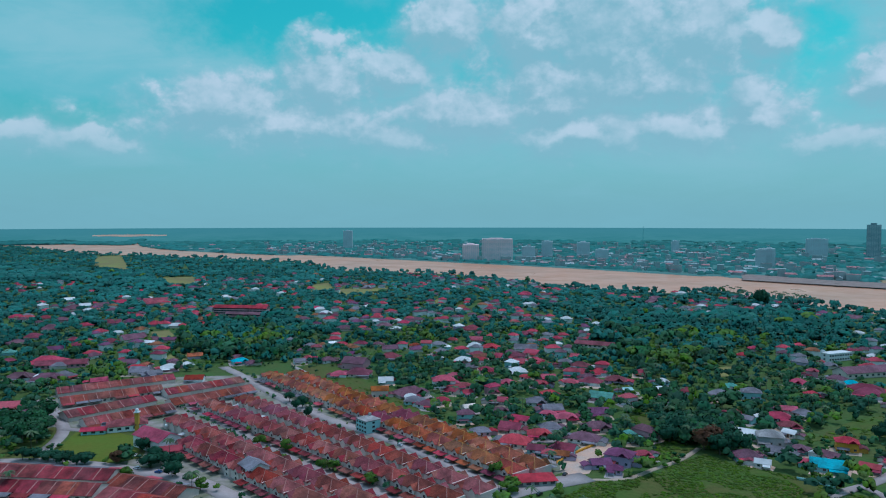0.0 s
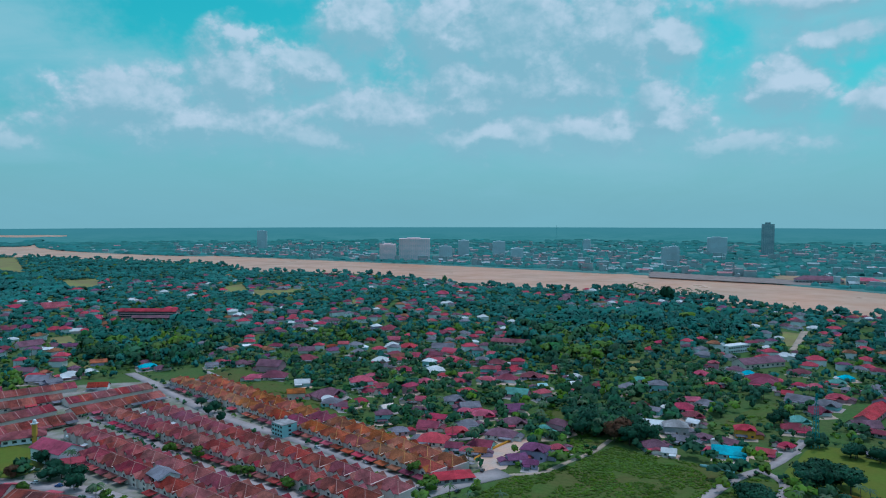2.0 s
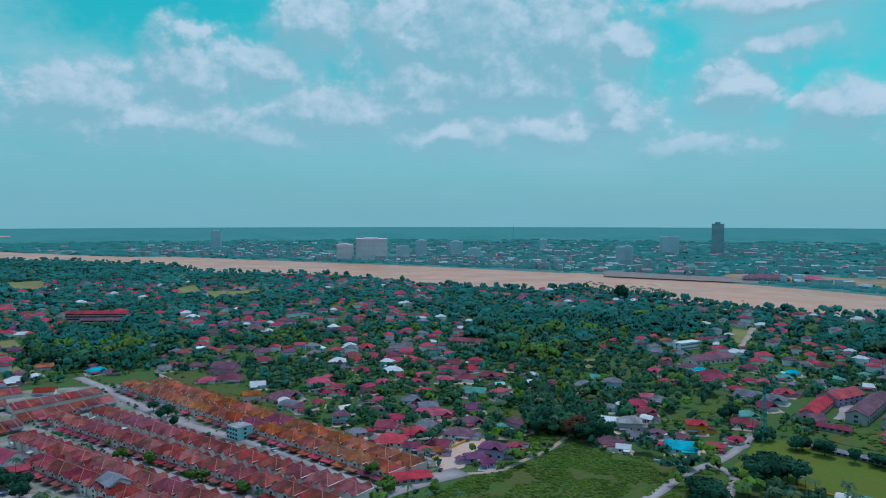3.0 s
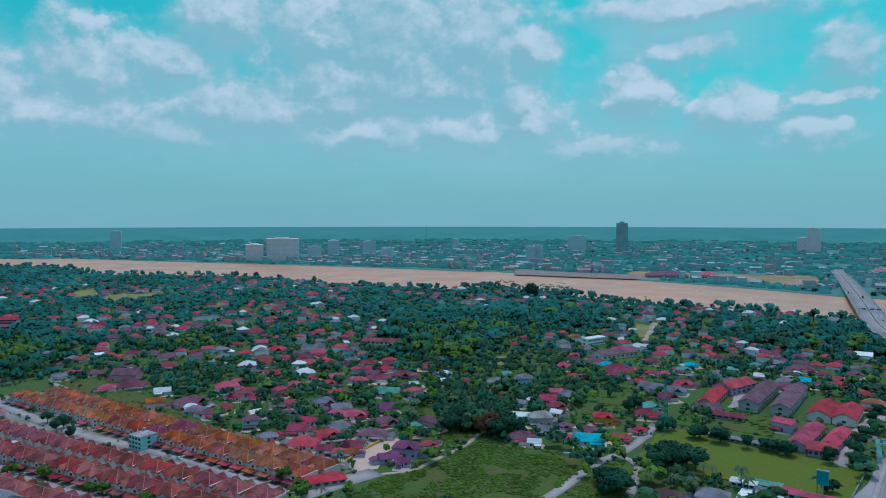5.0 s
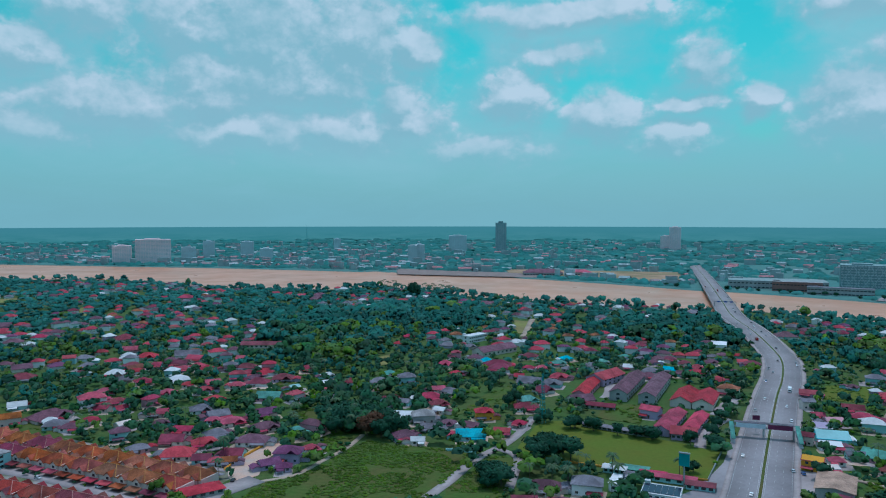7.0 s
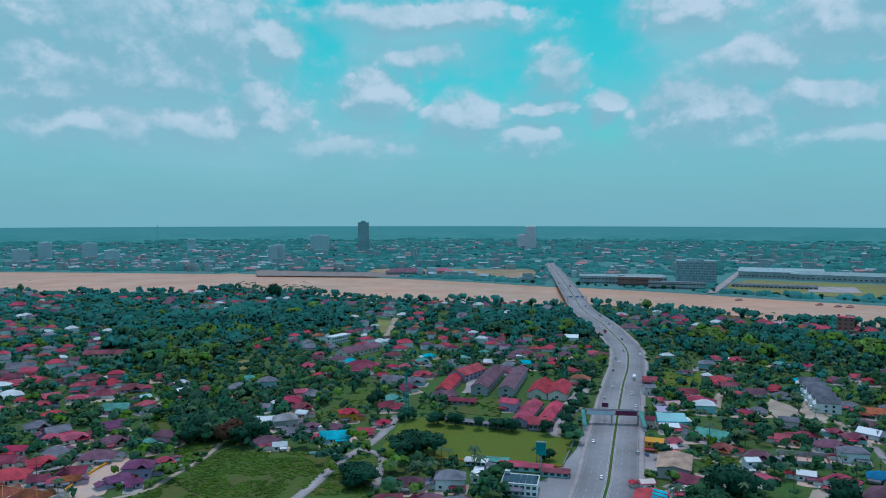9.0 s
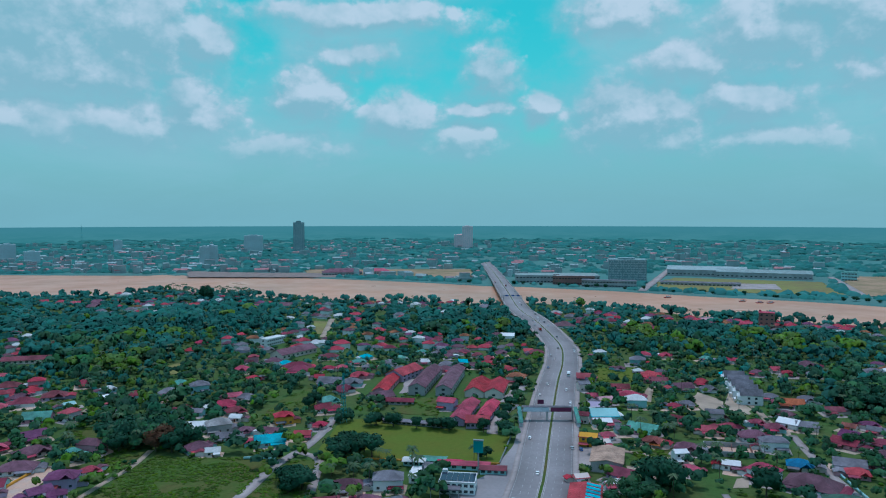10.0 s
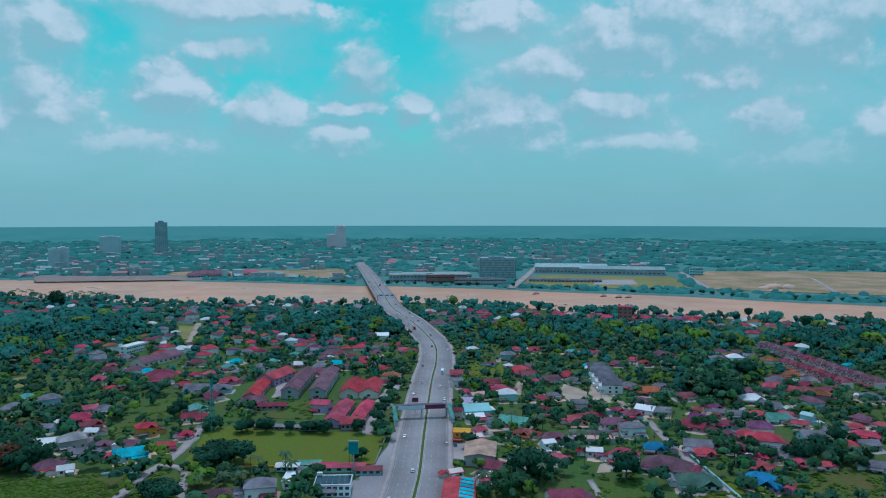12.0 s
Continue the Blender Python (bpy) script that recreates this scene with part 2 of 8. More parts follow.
STONE = mat("stone revetment", (0.23, 0.18, 0.16), rough=0.95, var=0.3, large=0.05, fine=0.6)
LEAF = {
    "broad": mat("broadleaf foliage", (0.026, 0.092, 0.038), rough=0.75, var=0.35, large=0.03, fine=0.8, bump=0.6, chance=0.75, island=True, spec=0.04),
    "light": mat("light green foliage", (0.072, 0.150, 0.018), rough=0.75, var=0.35, large=0.05, fine=0.8, bump=0.6, chance=0.6, island=True, spec=0.04),
    "dark": mat("dark round foliage", (0.019, 0.074, 0.040), rough=0.75, var=0.35, large=0.05, fine=0.8, bump=0.6, chance=0.5, island=True, spec=0.04),
    "palm": mat("palm fronds", (0.045, 0.095, 0.03), rough=0.6, var=0.3, large=0.1, fine=0.8, chance=0.5, island=True, spec=0.3),
    "rust": mat("reddish foliage", (0.095, 0.050, 0.028), rough=0.75, var=0.35, fine=0.8, chance=0.4, island=True, spec=0.04),
    "tuft": mat("meadow tufts", (0.060, 0.112, 0.012), rough=0.9, var=0.35, large=0.05, fine=0.4, bump=0.0, chance=0.5, island=True, spec=0.03),
    # The farther the woods, the more haze is put into their leaf colour.
    "mid": mat("haze-tinted blue-green woods", (0.022, 0.120, 0.094), rough=0.8, var=0.55, large=0.012, fine=0.7, bump=0.7, chance=0.4, island=True, spec=0.03),
    "bank": mat("riverside woods paled by painted haze", (0.030, 0.150, 0.128), rough=0.85, var=0.5, large=0.008, fine=0.45, bump=0.5, chance=0.35, island=True, spec=0.03),
    "far": mat("haze-tinted distant woods", (0.036, 0.160, 0.146), rough=0.9, var=0.25, large=0.006, fine=0.05, bump=0.0, chance=0.3, island=True, spec=0.03),
}
BARK = mat("grey brown bark", (0.12, 0.09, 0.07), rough=0.95)
# Far town: haze is put into these muted roof and wall colours.
TOWN = {"rose": roof("haze-muted rose roofs", (0.46, 0.21, 0.235), chance=0.3), "ash": roof("ash grey roofs", (0.29, 0.37, 0.38), chance=0.3),
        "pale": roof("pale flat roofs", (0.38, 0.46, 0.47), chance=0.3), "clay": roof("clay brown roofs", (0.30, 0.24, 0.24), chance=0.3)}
TOWN_WALL = mat("haze-paled town walls", (0.40, 0.46, 0.46), var=0.2, chance=0.4)
RUBBER = mat("tyre rubber", (0.02, 0.02, 0.02), rough=0.9, bump=0.0)
CARPAINT = {c: mat(c + " car paint", v, rough=0.25, var=0.05, bump=0.0, spec=0.5) for c, v in
            (("white", (0.78, 0.78, 0.78)), ("silver", (0.45, 0.46, 0.48)), ("black", (0.02, 0.02, 0.025)), ("red", (0.35, 0.02, 0.02)), ("blue", (0.03, 0.10, 0.28)))}
PANEL = {
    "teal": mat("teal sign face", (0.02, 0.30, 0.32), rough=0.4, bump=0.0), "blue": mat("blue sign face", (0.03, 0.10, 0.32), rough=0.4, bump=0.0),
    "maroon": mat("maroon advert panel", (0.16, 0.03, 0.08), rough=0.4, bump=0.0), "pale": mat("pale advert panel", (0.55, 0.58, 0.65), rough=0.4, bump=0.0),
    "solar": mat("solar cells", (0.015, 0.02, 0.045), rough=0.15, var=0.1, bump=0.0, spec=0.6), "yellow": mat("yellow sign face", (0.65, 0.40, 0.02), rough=0.5, bump=0.0)}


def make_water():
    m = bpy.data.materials.new("muddy river water")
    m.use_nodes = True
    N = Nodes(m.node_tree)
    b = m.node_tree.nodes["Principled BSDF"]
    pos = N.add("ShaderNodeNewGeometry").outputs["Position"]
    n = N.ramp(N.noise(pos, 0.006, 4.0, 0.6), 0.3, 0.7)
    N.put(b.inputs["Base Color"], N.mix(n, (0.52, 0.222, 0.115), (0.41, 0.195, 0.110)))
    N.put(b.inputs["Roughness"], N.math("MULTIPLY_ADD", N.noise(pos, 0.012, 3.0, 0.6), 0.5, 0.12))
    b.inputs["Specular IOR Level"].default_value = 0.30
    bp = N.add("ShaderNodeBump", {"Strength": 0.25, "Distance": 0.3, "Height": N.noise(pos, 0.25, 4.0, 0.6)})
    m.node_tree.links.new(bp.outputs[0], b.inputs["Normal"])
    return m


WATER = make_water()


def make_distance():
    """The last miles before the skyline: flat wooded land, glowing in its painted haze."""
    m = bpy.data.materials.new("glowing hazy distance")
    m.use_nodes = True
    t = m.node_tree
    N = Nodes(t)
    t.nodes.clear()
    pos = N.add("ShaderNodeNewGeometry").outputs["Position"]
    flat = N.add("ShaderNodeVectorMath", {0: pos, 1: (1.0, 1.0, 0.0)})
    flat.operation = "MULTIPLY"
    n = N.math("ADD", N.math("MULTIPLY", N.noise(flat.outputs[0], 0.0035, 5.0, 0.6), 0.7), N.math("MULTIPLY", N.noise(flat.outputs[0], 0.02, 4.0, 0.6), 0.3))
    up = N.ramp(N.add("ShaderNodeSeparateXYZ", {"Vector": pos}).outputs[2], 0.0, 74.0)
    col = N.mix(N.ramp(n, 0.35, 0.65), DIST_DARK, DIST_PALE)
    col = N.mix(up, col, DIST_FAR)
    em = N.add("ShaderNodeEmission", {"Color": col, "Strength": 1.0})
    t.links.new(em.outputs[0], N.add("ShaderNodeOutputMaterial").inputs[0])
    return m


# Haze colours that the backdrop gives off as emission.
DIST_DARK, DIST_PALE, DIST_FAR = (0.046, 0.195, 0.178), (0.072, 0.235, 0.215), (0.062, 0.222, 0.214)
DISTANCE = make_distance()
# Ground beyond the far bank, with the haze mixed into its colour.
FARLAND = mat("haze-tinted land across the river", (0.050, 0.165, 0.150), rough=1.0, var=0.3, large=0.004, fine=0.05, other=(0.085, 0.170, 0.150), bump=0.0)


# ---- building blocks ----
def mesh_of(name, verts, faces, material, smooth=False):
    me = bpy.data.meshes.new(name)
    me.from_pydata([tuple(map(float, v)) for v in verts], [], [tuple(map(int, f)) for f in faces])
    me.materials.append(material)
    if smooth:
        me.polygons.foreach_set("use_smooth", [True] * len(me.polygons))
    me.update()
    return me


def big_mesh(name, verts, faces, material):
    """A large mesh out of number arrays; faces all have the same number of corners."""
    me = bpy.data.meshes.new(name)
    verts, faces = np.asarray(verts, np.float32), np.asarray(faces, np.int32)
    k = faces.shape[1]
    me.vertices.add(len(verts)), me.loops.add(faces.size), me.polygons.add(len(faces))
    me.vertices.foreach_set("co", verts.ravel())
    me.loops.foreach_set("vertex_index", faces.ravel())
    me.polygons.foreach_set("loop_start", np.arange(0, faces.size, k, dtype=np.int32))
    me.update(calc_edges=True)
    me.validate()
    me.materials.append(material)
    return me


def child(name, me, parent, m=None, label=""):
    ob = new(name, me)
    ob.parent = parent
    if m is not None:
        ob.matrix_basis = m
    if label:
        ob["label"] = label
    return ob


class Solid:
    """Collects boxes, prisms and slabs into one mesh."""

    def __init__(self):
        self.v, self.f = [], []

    def raw(self, verts, faces):
        n = len(self.v)
        self.v += [tuple(p) for p in verts]
        self.f += [tuple(i + n for i in f) for f in faces]
        return self

    def box(self, x0, y0, z0, x1, y1, z1):
        return self.raw([(x, y, z) for z in (z0, z1) for x, y in ((x0, y0), (x1, y0), (x1, y1), (x0, y1))],
                        [(3, 2, 1, 0), (4, 5, 6, 7), (0, 1, 5, 4), (1, 2, 6, 5), (2, 3, 7, 6), (3, 0, 4, 7)])

    def prism(self, section, a, b, axis="x"):
        """A section (second axis, z) pushed along x or y from a to b."""
        n = len(section)
        pts = [((s, p, q) if axis == "x" else (p, s, q)) for s in (a, b) for p, q in section]
        faces = [tuple(range(n))[::-1], tuple(range(n, 2 * n))] + [(i, (i + 1) % n, n + (i + 1) % n, n + i) for i in range(n)]
        return self.raw(pts, faces)

    def gable(self, w, d, z, h, over=0.6, thick=0.22, axis="x", cx=0.0, cy=0.0):
        """A pitched roof of two thick slabs; the ridge runs along the axis."""
        half, run = (d / 2 + over, w / 2 + over) if axis == "x" else (w / 2 + over, d / 2 + over)
        drop = h * over / (half - over)
        c = cy if axis == "x" else cx
        s = [(c - half, z - drop), (c, z + h), (c + half, z - drop), (c + half, z - drop - thick), (c, z + h - thick), (c - half, z - drop - thick)]
        o = cx if axis == "x" else cy
        return self.prism(s, o - run, o + run, axis)

    def hip(self, w, d, z, h, over=0.7, thick=0.2, cx=0.0, cy=0.0):
        a, b = w / 2 + over, d / 2 + over
        k = max(a - b, 0.0)
        j = max(b - a, 0.0)
        lo = z - h * over / min(w, d) * 2
        v = [(cx - a, cy - b, lo), (cx + a, cy - b, lo), (cx + a, cy + b, lo), (cx - a, cy + b, lo), (cx - k, cy - j, z + h), (cx + k, cy + j, z + h)]
        v += [(cx - a, cy - b, lo - thick), (cx + a, cy - b, lo - thick), (cx + a, cy + b, lo - thick), (cx - a, cy + b, lo - thick)]
        if k >= j:
            top = [(0, 1, 5, 4), (1, 2, 5), (2, 3, 4, 5), (3, 0, 4)]
        else:
            top = [(0, 1, 4), (1, 2, 5, 4), (2, 3, 5), (3, 0, 4, 5)]
        return self.raw(v, top + [(6, 7, 1, 0), (7, 8, 2, 1), (8, 9, 3, 2), (9, 6, 0, 3), (9, 8, 7, 6)])

    def lean(self, x0, x1, y0, y1, z0, z1, thick=0.18):
        """A single slope from (y0, z0) down to (y1, z1)."""
        return self.prism([(y0, z0), (y1, z1), (y1, z1 - thick), (y0, z0 - thick)], x0, x1, "x")

    def done(self, name, material):
        me = bpy.data.meshes.new(name)
        me.from_pydata(self.v, [], self.f)
        me.materials.append(material)
        bm = bmesh.new()
        bm.from_mesh(me)
        bmesh.ops.recalc_face_normals(bm, faces=bm.faces)
        bm.to_mesh(me)
        bm.free()
        return me


MESHES = {}


def shared(key, make):
    if key not in MESHES:
        MESHES[key] = make()
    return MESHES[key]


def curve_points(pts, step=6.0):
    """A smooth line through places (x, y[, z]), sampled about every step metres."""
    p = [np.array(q, float) for q in pts]
    p = [2 * p[0] - p[1]] + p + [2 * p[-1] - p[-2]]
    out = []
    for i in range(1, len(p) - 2):
        a, b, c, d = p[i - 1:i + 3]
        n = max(2, int(np.linalg.norm(c - b) / step))
        for t in np.arange(n) / n:
            out.append(0.5 * ((2 * b) + (c - a) * t + (2 * a - 5 * b + 4 * c - d) * t * t + (3 * b - a - 3 * c + d) * t ** 3))
    return np.array(out + [p[-2]])


def sideways(line):
    g = np.gradient(line[:, :2], axis=0)
    g /= np.linalg.norm(g, axis=1)[:, None] + 1e-9
    return np.stack([g[:, 1], -g[:, 0]], 1)


def ribbon(name, line, left, right, z, material, thick=0.25, label="", category="", kind="structure", parent=None):
    """A strip along a line between two offsets (to its right is positive), with a thickness."""
    s = sideways(line)
    base = line[:, 2] if line.shape[1] > 2 else np.zeros(len(line))
    rows = []
    for o, dz in ((left, 0), (right, 0), (right, -thick), (left, -thick)):
        rows.append(np.column_stack([line[:, :2] + s * o, base + z + dz]))
    n = len(line)
    v = np.concatenate(rows)
    f = []
    for k in range(4):
        a, b = k * n, ((k + 1) % 4) * n
        f += [(a + i, b + i, b + i + 1, a + i + 1) for i in range(n - 1)]
    f += [(0, n, 2 * n, 3 * n), (n - 1, 4 * n - 1, 3 * n - 1, 2 * n - 1)]
    me = big_mesh(name, v, f, material)
    ob = new(name, me)
    ob.parent = parent
    return tagged(ob, label, category, "", "" if parent else kind)


def inside(poly, x, y):
    """Which of the places lie in the polygon."""
    x, y = np.asarray(x, float), np.asarray(y, float)
    res = np.zeros(x.shape, bool)
    n = len(poly)
    for i in range(n):
        (x0, y0), (x1, y1) = poly[i], poly[i - 1]
        cross = ((y0 > y) != (y1 > y)) & (x < (x1 - x0) * (y - y0) / ((y1 - y0) + 1e-12) + x0)
        res ^= cross
    return res


CLEAR = []      # outlines in which nothing is scattered


LAID = []
PLOTS = []     # grass plots that carry shrubs


def layered(z):
    """Flush surfaces lie a few millimetres over one another."""
    LAID.append(z)
    return z + 0.006 * (len(LAID) % 9)


def patch(name, pts, material, z, label, category, rough=1.5, clear=True, sides=0.5):
    """A piece of ground with an uneven edge, a little above the sheet below it."""
    z = layered(z)
    rng = random.Random(name + str(len(pts)) + str(pts[0]))
    ring = []
    for i, a in enumerate(pts):
        b = pts[(i + 1) % len(pts)]
        n = max(1, int(math.dist(a, b) / 8))
        for k in range(n):
            t = k / n
            ring.append((a[0] + (b[0] - a[0]) * t + rng.uniform(-rough, rough), a[1] + (b[1] - a[1]) * t + rng.uniform(-rough, rough)))
    bm = bmesh.new()
    vs = [bm.verts.new((x, y, z)) for x, y in ring]
    face = bm.faces.new(vs)
    if face.normal.z < 0 or sum((b[0] - a[0]) * (b[1] + a[1]) for a, b in zip(ring, ring[1:] + ring[:1])) > 0:
        face.normal_flip()
    bmesh.ops.triangulate(bm, faces=[face])
    edge = bmesh.ops.extrude_edge_only(bm, edges=[e for e in bm.edges if e.is_boundary])
    for v in (g for g in edge["geom"] if isinstance(g, bmesh.types.BMVert)):
        v.co.z -= sides
    me = bpy.data.meshes.new(name)
    bm.to_mesh(me)
    bm.free()
    me.materials.append(material)
    if clear:
        CLEAR.append(pts)
    if name == "grass_plot" and math.hypot(*pts[0]) < 640:
        PLOTS.append(pts)
    return tagged(new(name, me), label, category, "", "structure")


# ---- the lie of the land ----
def land(r):
    """Height of the ground by distance: flat plain, then a long low rise to the skyline."""
    r = np.asarray(r, float)
    return np.where(r > 4200, 74.0 * ((np.maximum(r, 4200) - 4200) / 750) ** 1.5, 0.0)


# the river's two banks
NEAR_BANK = [(-3056.5, 4206.9), (-2594.1, 3919.3), (-2314.6, 3718.5), (-1929.5, 3342.0), (-1601.4, 2999.2), (-1312.7, 2739.8), (-1111.4, 2656.9), (-847.9, 2490.6), (-512.2, 2273.0), (-428.3, 2209.3), (-280.8, 1919.8), (22.5, 1765.4), (248.5, 1445.5), (438.9, 1325.3), (510.3, 1345.7), (637.8, 1034.3), (745.9, 916.7), (824.0, 765.5), (873.5, 761.5), (941.5, 587.6), (941.3, 489.6), (1000.3, 342.5), (1032.1, 202.1), (1068.3, 97.6), (990, -175), (1050, -815)]
FAR_BANK = [(-3315.3, 4513.2), (-2759.7, 4169.4), (-2450.0, 4243.5), (-2228.2, 4138.2), (-1967.0, 3778.7), (-1769.0, 3692.1), (-1632.7, 3684.4), (-1759.4, 4065.7), (-1704.4, 4034.8), (-1412.1, 3409.1), (-1050.7, 3000.3), (-609.0, 2680.7), (-523.1, 2699.6), (-160.6, 2406.4), (63.6, 2225.0), (343.2, 1999.0), (582.3, 1760.3), (770.5, 1572.5), (656.2, 1727.8), (867.3, 1405.0), (981.5, 1169.0), (1038.1, 995.1), (1072.5, 949.8), (1143.3, 765.0), (1180.8, 614.4), (1242.6, 425.9), (1264.5, 248.3), (1298.7, 119.4), (1295, -117), (1307, -815)]


def bank_distance(bank, az):
    """How far off a bank lies in a direction (degrees clockwise from +y)."""
    line = curve_points(bank, 25.0)
    a = np.degrees(np.arctan2(line[:, 0], line[:, 1]))
    order = np.argsort(a)
    return np.minimum(np.interp(az, a[order], np.hypot(line[:, 0], line[:, 1])[order]), 4270.0 if bank is FAR_BANK else 4150.0)


def make_ground():
    az = np.concatenate([np.arange(-60, 128, 0.5), np.arange(128, 300, 4.0)])
    n = len(az)
    wet = (az < 127)
    rn, rf = bank_distance(NEAR_BANK, np.minimum(az, 127)), bank_distance(FAR_BANK, np.minimum(az, 127))
    wob = np.array([noise.noise((a * 0.9, 3.1, 0)) * 6 + noise.noise((a * 3.0, 9.1, 0)) * 3 for a in az])
    rn = rn + wob
    rings, heights = [], []
    for f in (0.0, 0.12, 0.3, 0.5, 0.7, 0.85, 0.95):
        rings.append((rn - 8) * f), heights.append(np.zeros(n))
    dip = np.where(wet, 1.0, 0.0)
    for r, z in ((rn - 6, 0), (rn, -1.2), (rn + 10, -5), (rf - 10, -5), (rf, -1.0), (rf + 9, 1.2), (rf + 14, 1.4)):
        rings.append(r), heights.append(z * dip)
    edge = np.maximum(4200.0, rf + 100)
    for k in np.linspace(0.05, 1.0, 14):
        r = (rf + 14) + (edge - rf - 14) * k
        rings.append(r), heights.append(land(r) + 1.2 * dip * (1 - k))
    v = []
    for r, z in zip(rings, heights):
        v.append(np.column_stack([np.sin(np.radians(az)) * r, np.cos(np.radians(az)) * r, z]))
    v = np.concatenate(v)
    f = []
    for k in range(len(rings) - 1):
        for i in range(n):
            j = (i + 1) % n
            f.append((k * n + i, (k + 1) * n + i, (k + 1) * n + j, k * n + j)[::-1])
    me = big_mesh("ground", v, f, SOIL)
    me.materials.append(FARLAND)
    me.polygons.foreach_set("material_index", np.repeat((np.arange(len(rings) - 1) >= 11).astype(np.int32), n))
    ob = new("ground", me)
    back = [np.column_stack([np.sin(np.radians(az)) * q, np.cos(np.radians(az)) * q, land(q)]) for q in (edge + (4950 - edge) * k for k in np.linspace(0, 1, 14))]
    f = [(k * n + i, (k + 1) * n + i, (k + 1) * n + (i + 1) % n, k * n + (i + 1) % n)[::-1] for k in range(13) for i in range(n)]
    tagged(new("backdrop", big_mesh("backdrop", np.concatenate(back), f, DISTANCE)), "glowing backdrop of flat wooded distance fading into blue haze", "distance", "", "structure")
    tagged(ob, "flat green village land with bare earth patches", "ground", "", "structure")
    # water between the banks
    az = np.arange(-60, 126.5, 0.5)
    rn, rf = bank_distance(NEAR_BANK, az), bank_distance(FAR_BANK, az)
    v, m = [], len(az)
    for r in (rn - 12, rn * 0.67 + rf * 0.33, rn * 0.33 + rf * 0.67, rf + 6):
        v.append(np.column_stack([np.sin(np.radians(az)) * r, np.cos(np.radians(az)) * r, np.full(m, -1.0) ]))
    f = [(k * m + i, (k + 1) * m + i, (k + 1) * m + i + 1, k * m + i + 1)[::-1] for k in range(3) for i in range(m - 1)]
    tagged(new("water", big_mesh("water", np.concatenate(v), f, WATER)), "wide muddy brown river between green banks", "river", "", "structure")


make_ground()


def back_reach():
    """A further reach of the river, glimpsed over the woods."""
    az = np.linspace(-26.2, -21.2, 40)
    wob = np.array([12 * noise.noise((a * 1.3, 0.5, 0)) for a in az])
    half = 42 * np.sin(np.linspace(0.25, 2.9, 40)) ** 0.6
    rows = [np.column_stack([np.sin(np.radians(az)) * r, np.cos(np.radians(az)) * r, land(r) + 0.8]) for r in (4655 + wob - half, 4655 + wob, 4655 + wob + half)]
    f = [(k * 40 + i, (k + 1) * 40 + i, (k + 1) * 40 + i + 1, k * 40 + i + 1)[::-1] for k in range(2) for i in range(39)]
    tagged(new("water", big_mesh("water", np.concatenate(rows), f, WATER)), "pale far reach of the muddy river", "river", "", "structure")


back_reach()


# ---- houses ----
FOOT = []        # footprints: x, y, radius


def window_mesh(w, h):
    def make():
        s = Solid().box(-w / 2, -0.06, 0, w / 2, 0.05, h)
        return s.done("window", GLASS)
    return shared(("window", w, h), make)


def put_windows(top, places, w=1.5, h=1.3):
    """Windows at (x, y, z, facing degrees) on a house; facing 0 looks to -y."""
    for x, y, z, turn in places:
        child("window", window_mesh(w, h), top, pose(x, y, z, 0, 0, turn))


WORDS = {"red": "red sheet metal", "dark": "dark red", "mauve": "brown mauve tile", "grey": "grey sheet metal", "white": "pale metal", "cyan": "bright turquoise",
         "green": "weathered green", "moss": "dark green", "orange": "orange tile", "blue": "bright blue", "violet": "violet tile", "brick": "red tile",
         "tan": "tan sheet", "muted": "hazed grey", "concrete": "bare concrete"}


def slab(ring, thick=0.4):
    """Corners and faces of a flat slab whose top lies at height 0."""
    n = len(ring)
    return [(x, y, 0.0) for x, y in ring] + [(x, y, -thick) for x, y in ring], [tuple(range(n)), tuple(range(2 * n - 1, n - 1, -1))] + [(i, n + i, n + (i + 1) % n, (i + 1) % n) for i in range(n)]


